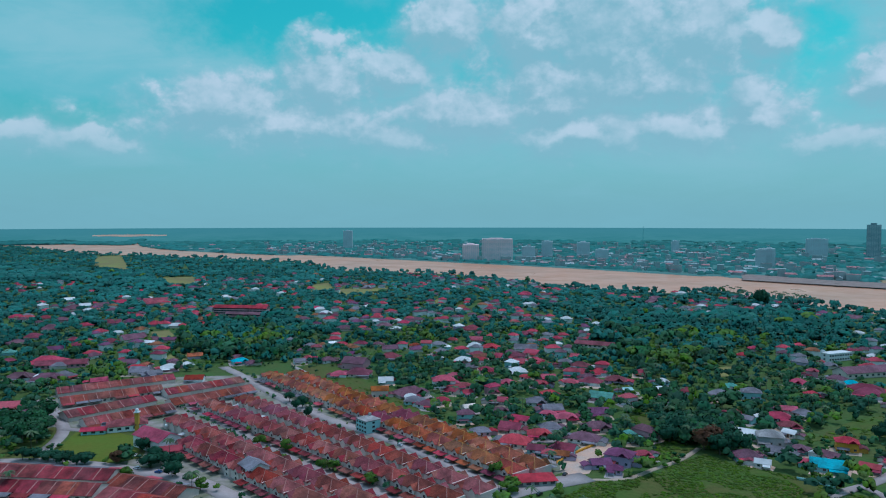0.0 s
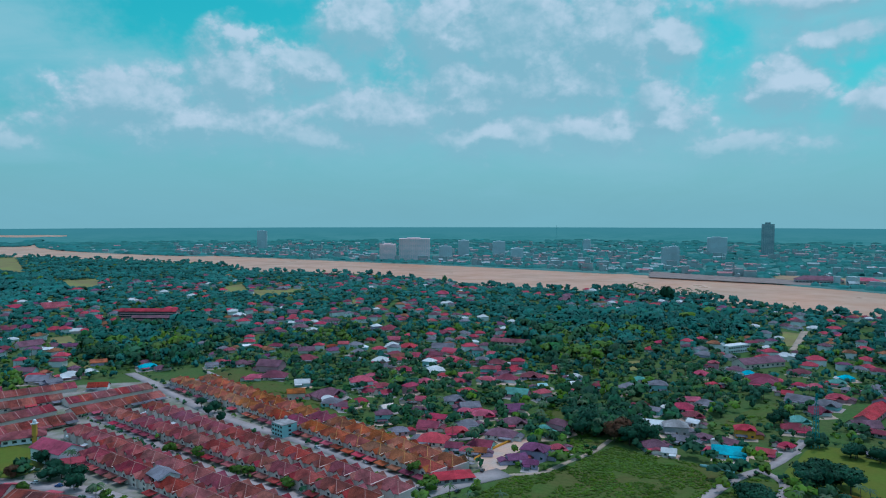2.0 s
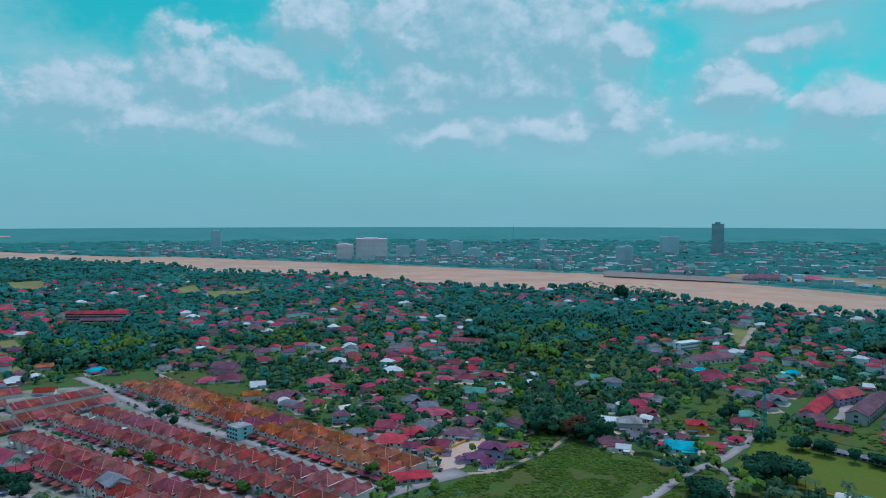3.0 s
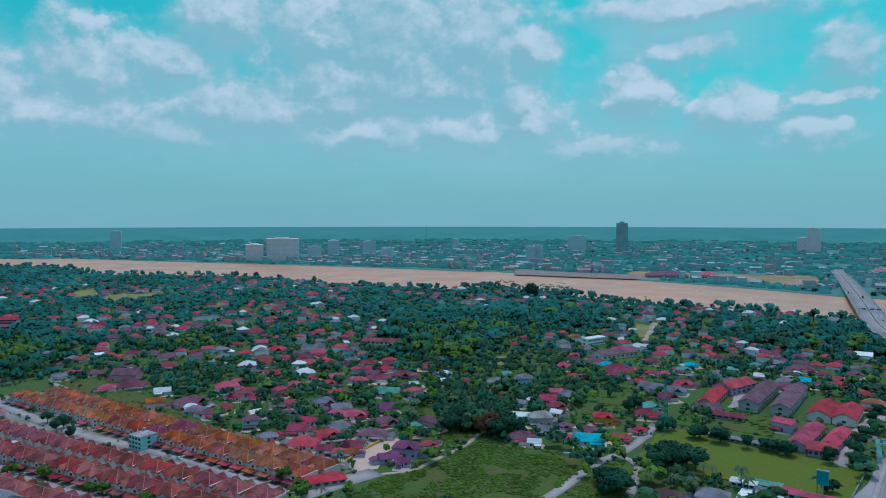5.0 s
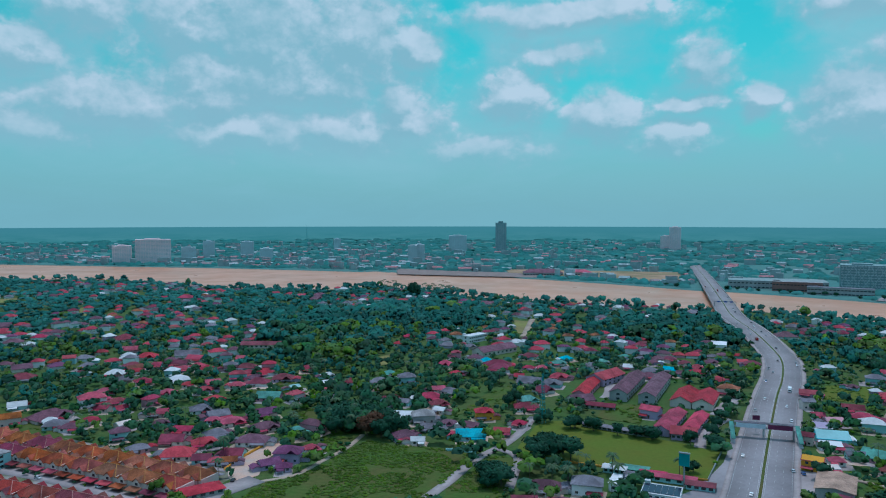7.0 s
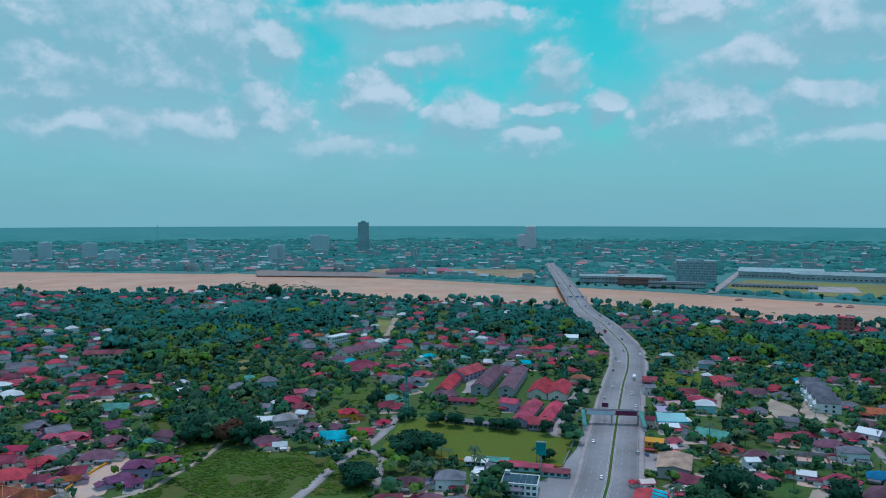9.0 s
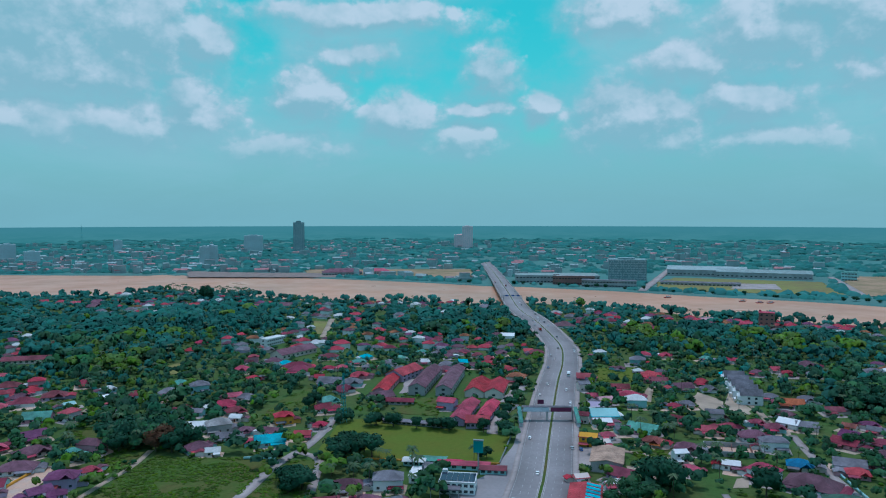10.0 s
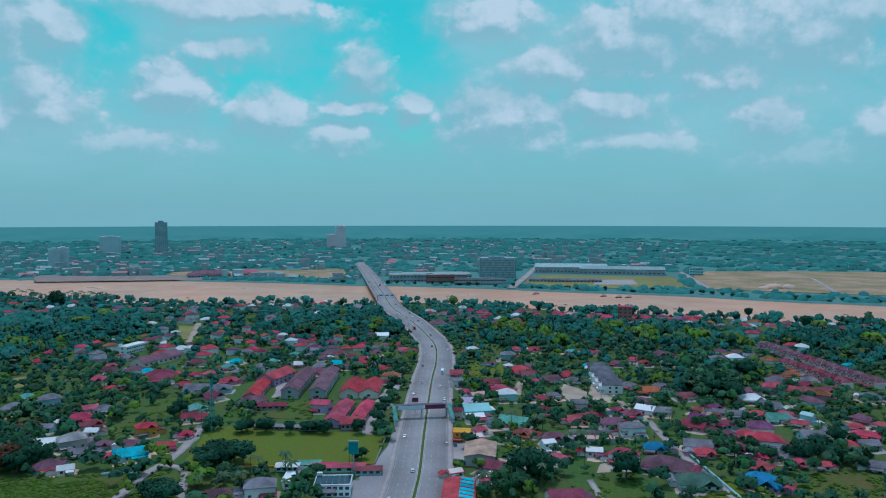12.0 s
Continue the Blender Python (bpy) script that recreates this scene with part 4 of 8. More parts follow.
def make_highway():
    road = HIGHWAY
    main = ribbon("road", road, -15.0, 15.0, 0.45, ASPHALT, 1.3, "wide grey asphalt dual carriageway running onto a bridge", "road")
    for p in road[::1]:
        if p[1] < 1460:
            FOOT.append((p[0], p[1], 19))
    on_land = road[road[:, 1] < 650]
    ribbon("pavement", on_land, 15.0, 18.6, 0.40, LANE, 0.8, "dusty concrete shoulder beside the highway", "pavement")
    ribbon("pavement", on_land, -18.0, -15.0, 0.40, LANE, 0.8, "dusty concrete shoulder beside the highway", "pavement")
    # median: kerbs with grass between them
    ribbon("kerb", road, -1.1, -0.8, 0.70, CONCRETE, 0.4, "pale concrete median kerb", "kerb")
    ribbon("kerb", road, 0.8, 1.1, 0.70, CONCRETE, 0.4, "pale concrete median kerb", "kerb")
    ribbon("median_strip", road, -0.8, 0.8, 0.66, MEADOW, 0.4, "narrow grassed median strip", "median")
    for o in (-14.3, -1.7, 1.7, 14.3):
        ribbon("edge_line", road, o - 0.1, o + 0.1, 0.50, PAINT, 0.04, "white painted edge line", "", parent=main)
    dash = Solid()
    s = sideways(road)
    dist = np.concatenate([[0], np.cumsum(np.linalg.norm(np.diff(road[:, :2], axis=0), axis=1))])
    for o in (-9.9, -5.8, 5.8, 9.9):
        for d0 in np.arange(4, dist[-1] - 8, 9.0):
            q = [np.interp(d, dist, road[:, k]) for d in (d0, d0 + 3.2) for k in range(3)]
            g = np.array([np.interp(d0, dist, s[:, 0]), np.interp(d0, dist, s[:, 1])])
            a, b = np.array(q[:2]) + g * o, np.array(q[3:5]) + g * o
            pts = [(*(a - g * 0.09), q[2] + 0.53), (*(a + g * 0.09), q[2] + 0.53), (*(b + g * 0.09), q[5] + 0.53), (*(b - g * 0.09), q[5] + 0.53)]
            dash.raw(pts + [(x, y, z - 0.05) for x, y, z in pts], [(0, 1, 2, 3), (4, 7, 6, 5), (0, 4, 5, 1), (1, 5, 6, 2), (2, 6, 7, 3), (3, 7, 4, 0)])
    marks = child("lane_marks", dash.done("lane_marks", PAINT), main)
    tagged(marks, "broken white lane marks", "", "", "stuff")
    # the bridge: girders, parapets and piers under the raised stretch
    high = np.nonzero(road[:, 2] > 2.0)[0]
    span = road[high[0]:high[-1] + 1]
    bridge = ribbon("bridge", span, -16.0, 16.0, -0.9, CONCRETE, 1.9, "long concrete road bridge over the river", "bridge", kind="")
    for o in (-15.8, -0.0, 15.8):
        ribbon("parapet", span, o - 0.2, o + 0.2, 1.45, CONCRETE, 1.9, "pale concrete parapet", parent=bridge) if o else None
    for i in range(3, len(span) - 2, 5):
        p, g = span[i], sideways(span)[i]
        turn = math.degrees(math.atan2(g[1], g[0]))
        h = p[2] - 2.6
        me = shared(("pier", round(h)), lambda: Solid().box(-9, -0.9, -h - 6, -6, 0.9, 0).box(6, -0.9, -h - 6, 9, 0.9, 0).box(-12, -1.1, -0.1, 12, 1.1, 0.9).done("pier", CONCRETE))
        child("pier", me, bridge, pose(p[0], p[1], p[2] - 3.4, 0, 0, turn))


make_highway()

APRON = [(367, 320), (322, 287), (298.5, 274.5), (273, 263), (240, 258), (232, 226), (250, 212), (300, 247), (352, 286), (374, 303)]
patch("pavement", APRON, ASPHALT, 0.33, "broad asphalt apron beside the highway", "pavement", 0.4, clear=False)
FIELD = [(222.4, 353.4), (258.2, 309.2), (292.3, 270.4), (334.5, 300.5), (328.7, 315.8), (289.9, 395.5), (283.8, 399.3), (266.1, 394.3)]
patch("playing_field", FIELD, LAWN, 0.22, "mown green school playing field", "field", 0.6)
patch("meadow", [(81.4, 373.4), (100.8, 374.9), (126.5, 393.8), (154.2, 415.9), (162.7, 403.5), (190.6, 378.2), (201.7, 361.8), (187.4, 350.9), (152.8, 318.5), (139.0, 305.1), (46.0, 336.9), (66.2, 357.5)], MEADOW, 0.15, "overgrown green meadow with dry patches", "meadow", 3.0)
patch("meadow", [(158.2, 316.6), (193.1, 345.1), (210.1, 355.8), (220.3, 345.4), (199.8, 318.2), (183.9, 300.3), (147.9, 302.0)], MEADOW, 0.15, "small overgrown green plot by the lane", "meadow", 2.0)
patch("green", [(-231.6, 421.3), (-239.4, 459.5), (-217.8, 464.5), (-188.1, 445.2), (-182.5, 421.3), (-187.0, 401.6), (-217.0, 406.3)], LAWN, 0.2, "yellowing round green beside the sports hall", "field", 1.5)
patch("yard", [(66.1, 409.2), (98.2, 443.0), (107.5, 437.3), (90.8, 409.2), (79.4, 385.3), (66.0, 379.3)], EARTH, 0.2, "bare pink earth building plot", "yard", 1.5)
patch("yard", [(351.9, 433.7), (364.7, 422.5), (393.8, 461.7), (390.7, 472.5), (369.1, 449.3)], LANE, 0.25, "pale school yard", "yard", 1.5)
patch("yard", [(398.4, 353.3), (448.2, 383.5), (438.9, 389.1), (390.7, 363.4)], LANE, 0.25, "pale paved school forecourt", "yard", 1.5)
patch("yard", [(245.7, 251.7), (249.3, 221.2), (281.0, 245.4), (281.1, 261.7), (265.4, 259.3)], LANE, 0.25, "paved forecourt of the service station", "yard", 0.5)
patch("yard", [(315.1, 240.4), (324.4, 228.2), (354.2, 248.4), (348.0, 262.0)], LANE, 0.25, "concrete yard beside the highway", "yard", 0.5)
patch("yard", [(321.1, 203.5), (329.4, 192.6), (351.4, 208.2), (342.9, 219.3)], TRACK, 0.22, "sandy plot with bare ground", "yard", 1.5)
patch("yard", [(354.7, 164.9), (361.9, 158.3), (375.4, 164.2), (367.5, 168.5)], TRACK, 0.22, "sandy house yard", "yard", 1.5)
patch("grass_plot", [(299.6, 155.0), (324.0, 123.0), (360.7, 143.3), (347.9, 160.1), (329.4, 156.1)], MEADOW, 0.15, "green grass plot with shrubs", "grass", 1.5)
patch("grass_plot", [(381.6, 72.9), (391.9, 33.6), (453.4, 39.5), (434.2, 69.1), (403.0, 71.8)], MEADOW, 0.15, "green grass plot with shrubs", "grass", 1.5)
patch("grass_plot", [(501.8, 354.4), (523.2, 326.2), (574.9, 361.1), (545.4, 382.6)], LAWN, 0.2, "square green lawn", "grass", 1.5)
patch("grass_plot", [(335.4, 108.0), (353.2, 84.5), (394.3, 103.2), (386.4, 106.8)], LAWN, 0.2, "green house garden", "grass", 1.5)
patch("grass_plot", [(223.7, 439.9), (286.3, 449.5), (312.1, 498.7), (285.3, 488.5), (244.5, 454.1)], MEADOW, 0.2, "rough green pasture", "grass", 1.5)
patch("grass_plot", [(120.2, 461.2), (140.7, 450.0), (151.9, 507.3), (129.9, 498.2)], MEADOW, 0.2, "green clearing between houses", "grass", 1.5)
patch("grass_plot", [(118.8, 402.8), (152.3, 426.4), (142.3, 442.7), (131.7, 433.5)], MEADOW, 0.2, "green strip beside the track", "grass", 1.5)
patch("grass_plot", [(126.8, 558.3), (149.3, 554.5), (158.1, 606.1), (142.4, 604.4)], MEADOW, 0.2, "green clearing", "grass", 1.5)
patch("grass_plot", [(218.8, 530.7), (236.1, 524.8), (259.8, 559.6), (235.2, 545.8)], MEADOW, 0.2, "green lawn before a house", "grass", 1.5)
patch("grass_plot", [(314.3, 390.5), (331.2, 365.1), (366.4, 401.5), (348.8, 418.4)], MEADOW, 0.2, "green school garden", "grass", 1.5)
patch("grass_plot", [(-64.3, 557.4), (-9.5, 490.9), (-38.7, 576.0), (-71.1, 617.0), (-104.4, 639.7), (-116.8, 651.8), (-84.9, 576.0)], MEADOW, 0.2, "green verge behind the orange terrace", "grass", 1.5)
patch("grass_plot", [(-132.7, 628.2), (-109.8, 612.6), (-70.6, 612.6), (-97.7, 664.2), (-130.6, 669.3)], MEADOW, 0.2, "green clearing by the estate", "grass", 1.5)
patch("grass_plot", [(-667.4, 1665.0), (-592.5, 1697.2), (-501.0, 1457.5), (-561.3, 1457.5)], PADDY, 0.4, "pale grass field in the trees", "field", 1.5)
patch("grass_plot", [(-932.0, 1878.7), (-827.4, 1878.7), (-1211.3, 2680.4), (-1250.1, 2563.3)], PADDY, 0.4, "pale grass field in the trees", "field", 1.5)
patch("grass_plot", [(-272.7, 690.6), (-250.6, 690.6), (-260.2, 725.2), (-281.1, 734.4)], PADDY, 0.4, "bright green clearing", "field", 1.5)
patch("grass_plot", [(-340.1, 821.0), (-313.6, 828.8), (-341.1, 883.4), (-356.9, 870.1)], PADDY, 0.4, "bright green clearing", "field", 1.5)
patch("grass_plot", [(-245.0, 1315.4), (-209.4, 1356.1), (-245.0, 1547.5), (-273.7, 1469.8)], PADDY, 0.4, "pale grass field in the trees", "field", 1.5)
patch("grass_plot", [(-13.5, 1060.4), (-1.7, 1060.4), (-3.9, 1223.5), (-13.6, 1223.5)], PADDY, 0.4, "pale grass strip", "field", 1.5)
patch("grass_plot", [(-185.7, 1267.8), (-98.4, 1315.4), (-106.4, 1422.1), (-204.9, 1399.4)], PADDY, 0.4, "pale grass field in the trees", "field", 1.5)
patch("grass_plot", [(251.9, 625.2), (237.1, 616.7), (258.8, 660.6), (282.9, 674.3)], PADDY, 0.4, "dry grass clearing", "field", 1.5)
patch("grass_plot", [(457.2, 725.5), (469.3, 708.9), (527.7, 794.8), (515.0, 814.9)], PADDY, 0.4, "grass plot with a pale path", "field", 1.5)
patch("yard", [(476.5, 242.5), (494.3, 232.7), (521.2, 255.3), (530.4, 275.3), (508.8, 271.7)], TRACK, 0.22, "bare sandy ground between houses", "yard", 1.5)
patch("yard", [(489.9, 232.9), (495.7, 217.4), (587.4, 271.3), (593.6, 282.5)], TRACK, 0.24, "concrete drive before a white row", "yard", 1.5)
patch("yard", [(393.6, 202.1), (414.8, 174.2), (429.0, 184.0), (409.8, 209.2)], EARTH, 0.25, "walled building site with bare earth", "yard", 1.5)
patch("grass_plot", [(354.0, 224.4), (361.8, 205.9), (383.8, 220.5), (368.4, 231.6)], MEADOW, 0.2, "green gap beside the warehouse", "grass", 1.5)
street([(-206.6, 664.2), (-168.7, 612.6), (-124.0, 545.1), (-87.5, 498.0), (-53.7, 464.5), (-25.9, 435.1), (5.1, 396.0), (28.0, 362.5)], 9, "street", "pale dusty estate street", LANE, 0.3)
street([(-200.4, 536.7), (-159.6, 492.3), (-119.1, 444.1), (-81.7, 399.7), (-55.8, 376.8), (-23.6, 348.4), (-6.5, 334.8)], 9, "street", "pale dusty estate street", LANE, 0.3)
street([(-272.6, 401.6), (-234.9, 403.4), (-203.4, 398.8), (-173.7, 389.7), (-137.8, 376.8), (-109.9, 354.9), (-92.9, 334.8)], 11, "street", "pale dusty estate street", LANE, 0.3)
street([(-238.9, 419.2), (-244.1, 447.6), (-253.9, 470.8), (-273.2, 496.6), (-282.5, 511.3)], 8, "street", "curving grey estate lane", LANE, 0.3)
street([(-252.7, 467.0), (-232.7, 464.5), (-224.5, 470.8)], 7, "street", "pale dusty estate street", LANE, 0.3)
street([(78.2, 379.3), (52.1, 367.1), (27.2, 352.0), (9.7, 334.8)], 14, "street", "grey road past the estate corner", LANE, 0.34)
street([(-140.2, 664.2), (-85.4, 579.8), (-34.7, 515.8), (-5.4, 477.3), (33.3, 431.8), (66.2, 399.7)], 5, "street", "narrow back lane of the terraces", LANE, 0.3)
street([(-324.8, 548.6), (-302.1, 531.7), (-282.5, 511.3)], 7, "street", "pale dusty estate street", LANE, 0.3)
street([(145.0, 313.7), (168.4, 330.6), (198.5, 354.8), (225.8, 369.4), (252.5, 389.5), (276.9, 413.0)], 6, "lane", "grey village lane past the meadow", LANE, 0.3)
street([(68.9, 372.4), (81.8, 375.1), (97.9, 375.9), (117.0, 390.8), (138.1, 407.3), (155.9, 427.7)], 3.2, "path", "sandy footpath along the meadow", TRACK, 0.3)
street([(219.3, 365.1), (221.4, 347.0), (205.5, 324.7), (189.8, 305.8)], 5, "lane", "village lane", LANE, 0.28)
street([(468.9, 179.6), (438.5, 157.9), (417.0, 141.5), (382.7, 111.6), (360.5, 91.5)], 5, "lane", "narrow concrete village lane", LANE, 0.3)
street([(343.3, 163.4), (328.5, 151.1), (314.1, 141.4)], 3.5, "path", "garden path", LANE, 0.3)
street([(473.9, 287.6), (507.6, 305.4), (539.3, 315.9)], 6, "lane", "sandy lane between houses", TRACK, 0.28)
street([(481.4, 198.2), (519.4, 227.8), (528.2, 246.3)], 5, "lane", "sandy lane between houses", TRACK, 0.28)
street([(394.8, 350.0), (353.5, 331.5), (329.2, 311.3)], 7, "lane", "lane past the school", LANE, 0.28)
street([(361.2, 239.3), (367.0, 224.5), (372.0, 204.0)], 4, "path", "sandy track", TRACK, 0.28)
street([(275.0, 240.1), (276.8, 257.7), (255.3, 253.4), (235.3, 245.0)], 9, "lane", "service road", LANE, 0.27)
street([(551.9, 143.5), (518.8, 125.3)], 5, "lane", "village lane", LANE, 0.28)
street([(453.4, 698.2), (498.6, 755.7), (544.1, 815.6)], 8, "path", "pale track in the wood", TRACK, 0.45)


# ---- the estate ----
patch("yard", [(-309, 556), (-232, 622), (-150, 634), (-116, 634), (72, 394), (8, 322), (-238, 322), (-284, 392)], ESTATE, 0.03, "dusty paved yards and back lanes of the estate", "yard", 0.4, clear=False)
patch("verge", [(-286, 404), (-190, 397), (-176, 412), (-188, 458), (-240, 470), (-262, 472)], MEADOW, 0.13, "rough green verge round the playing green", "grass", 0.8, clear=False)
terrace_row((-131.2, 616.8), (54.5, 380.4), "orange", 20.0, 12.5, flip=True)
terrace_row((-152.8, 612.2), (41.5, 373.4), "orange", 20.0, 12.5)
terrace_row((-152.6, 530.7), (22.9, 346.2), "brick", 20.0, 12.5, flip=True)
terrace_row((-175.4, 518.9), (6.5, 336.8), "brick", 20.0, 12.5)
terrace_row((-183.0, 476.4), (-21.8, 321.3), "brick", 20.0, 12.5, flip=True)
terrace_row((-157.4, 429.8), (-46.0, 320.7), "brick", 20.0, 12.5)
terrace_row((-305.2, 557.3), (-232.5, 607.9), "brick", 9.0, 17.0, False, flip=True)
terrace_row((-286.5, 527.3), (-227.2, 568.6), "brick", 9.0, 17.0, False)
terrace_row((-263.3, 488.7), (-221.5, 535.8), "brick", 9.0, 17.0, False, flip=True)
terrace_row((-240.9, 470.7), (-197.5, 511.2), "brick", 9.0, 17.0, False)
terrace_row((-219.0, 553.6), (-171.5, 597.1), "brick", 9.0, 17.0, False, flip=True)
terrace_row((-202.6, 522.4), (-154.8, 568.6), "brick", 9.0, 17.0, False)
terrace_row((798.7, 182.0), (667.7, 62.9), "mauve", 17.0, 11.0)
terrace_row((711.6, 139.5), (651.1, 84.7), "dark", 15.0, 10.0)
terrace_row((-271.0, 385.4), (-174.7, 374.9), "brick", 10.5, 16.5, False, flip=True)
terrace_row((-170.2, 368.2), (-127.3, 348.1), "brick", 10.5, 16.5, False, flip=True)
terrace_row((-255.7, 363.4), (-172.3, 354.0), "brick", 10.5, 16.5, False)
terrace_row((-167.3, 349.5), (-126.6, 331.3), "brick", 10.5, 16.5, False)
terrace_row((-227.3, 333.9), (-160.1, 328.6), "brick", 10.5, 16.5, False)


def block(name, x, y, w, d, h, turn, wall, colour, label, category="building", style="gable", rows=1, cols=6, rise=None, groups=""):
    """A larger building: walls, roof, and windows storey by storey along both long sides."""
    top = new(name)
    top.matrix_basis = pose(x, y, 0, 0, 0, turn)
    tagged(top, label, category, groups)
    s = Solid().box(-w / 2, -d / 2, -0.1, w / 2, d / 2, h)
    rise = rise if rise is not None else d * 0.24
    if style == "gable":
        s.prism([(-d / 2, h), (d / 2, h), (0, h + rise - 0.3)], -w / 2, w / 2, "x")
    child("wall", s.done("wall", WALL[wall]), top)
    r = Solid()
    if style == "gable":
        r.gable(w, d, h, rise, 0.8)
    elif style == "hip":
        r.hip(w, d, h, rise, 0.8)
    else:
        r.box(-w / 2 - 0.3, -d / 2 - 0.3, h, w / 2 + 0.3, d / 2 + 0.3, h + 0.5).box(-w / 2 + 0.2, d / 2 - d * 0.16, h + 0.5, -w / 2 + w * 0.16, d / 2 - 0.2, h + 2.3)
    child("roof", r.done("roof", ROOF[colour]), top)
    ww = min(2.4, w / cols * 0.62)
    hh = min(1.6, h / rows * 0.5)
    places = []
    for k in range(rows):
        z = h / rows * (k + 0.32)
        for i in range(cols):
            px = (i + 0.5) * w / cols - w / 2
            places += [(px, -d / 2, z, 0)]
        places += [(-w / 2, 0, z, -90), (w / 2, 0, z, 90)]
    if math.hypot(x, y) < 1000:
        put_windows(top, places, round(ww, 1), round(hh, 1))
    else:
        for k in range(rows):
            z = h / rows * (k + 0.32)
            band = Solid()
            for i in range(cols):
                px = (i + 0.5) * w / cols - w / 2
                band.box(px - ww, -d / 2 - 0.1, z, px + ww, -d / 2 + 0.1, z + hh * 1.3)
            tagged(child("glazing", band.done("glazing", GLASS), top), "", "", "", "stuff")
    FOOT.append((x, y, max(w, d) * 0.55))
    if w > 2 * d:
        a = radians(turn)
        for k in (-0.35, 0.35):
            FOOT.append((x + math.cos(a) * w * k, y + math.sin(a) * w * k, d))
    return top


def long_block(name, ax, ay, bx, by, d, h, *rest, **more):
    """A building along the line from one gable end to the other."""
    block(name, (ax + bx) / 2, (ay + by) / 2, math.hypot(bx - ax, by - ay), d, h, math.degrees(math.atan2(by - ay, bx - ax)), *rest, **more)


# sports hall with its tower and low wings
long_block("sports_hall", -185.3, 437.2, -163.3, 421.1, 15, 8, "white", "red", "white sports hall under a bright red gabled roof", "hall", cols=4)
block("hall_wing", -209.5, 467.1, 24, 12, 4.5, 24, "white", "brick", "low wing with a hipped red tile roof", "hall", "hip", 1, 5)
block("canteen", -160.7, 417.3, 22, 8, 3.5, 20, "white", "red", "long open shed with a red sheet roof", "shed", "gable", 1, 5)
block("store", -226.3, 457.0, 15, 6, 3.2, 12, "teal", "red", "teal walled hut with a red roof", "hut", "gable", 1, 3)
block("store", -215.9, 464.5, 18, 5, 3, 14, "concrete", "grey", "low grey storage row", "shed", "flat", 1, 4)


def minaret(x, y):
    top = new("minaret")
    top.matrix_basis = pose(x, y, 0)
    tagged(top, "slim yellow tower with a small pale cupola", "tower")
    child("shaft", Solid().box(-1.2, -1.2, 0, 1.2, 1.2, 12).done("shaft", WALL["ochre"]), top)
    child("gallery", Solid().box(-1.7, -1.7, 12, 1.7, 1.7, 12.6).done("gallery", WALL["white"]), top)
    v, f = ico(2)
    child("cupola", mesh_of("cupola", v * (1.2, 1.2, 1.5) + (0, 0, 13.4), f, WALL["white"], True), top)


minaret(-201.7, 464.5)
# corner house of the estate, new pale blue house and shopfronts
block("modern_house", -49.1, 463.2, 12, 11, 8, -50, "teal", "concrete", "flat-roofed pale teal three-storey house among the terraces", "house", "flat", 3, 4)
block("modern_house", -101.4, 377.1, 14, 11, 8, -52, "white", "grey", "white modern house with a grey sloping roof", "house", "gable", 2, 3)
block("corner_shop", 46.0, 371.0, 26, 11, 3.2, 8, "concrete", "red", "low corner shop under a hipped red roof", "shop", "hip", 1, 6, 2.2)
# school block in the trees
block("school", -293.8, 1035.2, 80, 14, 10, -8, "pink", "red", "long three-storey school with a red roof", "school", "gable", 3, 16)
block("school", -276.6, 988.4, 52, 11, 7, -8, "pink", "mauve", "two-storey school wing with a mauve roof", "school", "gable", 2, 12)
block("long_shed", 166.0, 766.7, 44, 12, 4, -28, "cream", "dark", "long building under a dark red roof", "shed", "gable", 1, 9)
block("long_shed", -358.0, 664.2, 44, 13, 4, 16, "pink", "dark", "long low hall under a dusty red roof", "shed", "gable", 1, 9)
block("hostel", 387.7, 697.6, 30, 11, 7.5, 20, "white", "white", "white two-storey hostel with a row of dark windows", "hostel", "flat", 2, 9)
block("long_hall", 372.7, 627.7, 48, 17, 5, 14, "cream", "mauve", "long hall under a broad mauve roof", "hall", "gable", 1, 8)
# the school by the playing field
long_block("classroom_block", 334.9, 437.0, 377.0, 471.6, 11, 5, "pink", "red", "classroom block under a long bright red roof", "school", "gable", 1, 8)
long_block("school_hall", 375.5, 469.7, 407.9, 481.1, 17, 6, "lilac", "red", "school hall with a pink-red roof and blue trim", "school", "gable", 2, 5)
long_block("classroom_block", 358.6, 420.5, 417.4, 464.8, 13, 7, "concrete", "mauve", "two-storey grey classroom block with a mauve roof", "school", "gable", 2, 10)
long_block("classroom_block", 371.4, 403.6, 433.4, 451.4, 12, 7, "concrete", "mauve", "two-storey grey classroom block with a mauve roof", "school", "gable", 2, 10)
long_block("school_office", 387.2, 385.4, 419.7, 408.6, 15, 5, "cream", "red", "school office with a pinkish red roof", "school", "gable", 1, 5)
long_block("school_office", 396.4, 373.4, 428.7, 396.8, 14, 5, "cream", "red", "school office with a pinkish red roof", "school", "gable", 1, 5)
long_block("classroom_wing", 325.6, 340.5, 368.3, 368.4, 11, 4.5, "lilac", "red", "single-storey classroom wing with a red roof", "school", "gable", 1, 8)
long_block("classroom_wing", 342.8, 333.4, 377.8, 355.9, 9, 4.5, "lilac", "red", "single-storey classroom wing with a red roof", "school", "gable", 1, 7)
long_block("classroom_wing", 330.6, 336.1, 340.6, 325.1, 13, 4.5, "lilac", "red", "school block with a broad pinkish red roof", "school", "gable", 1, 5)
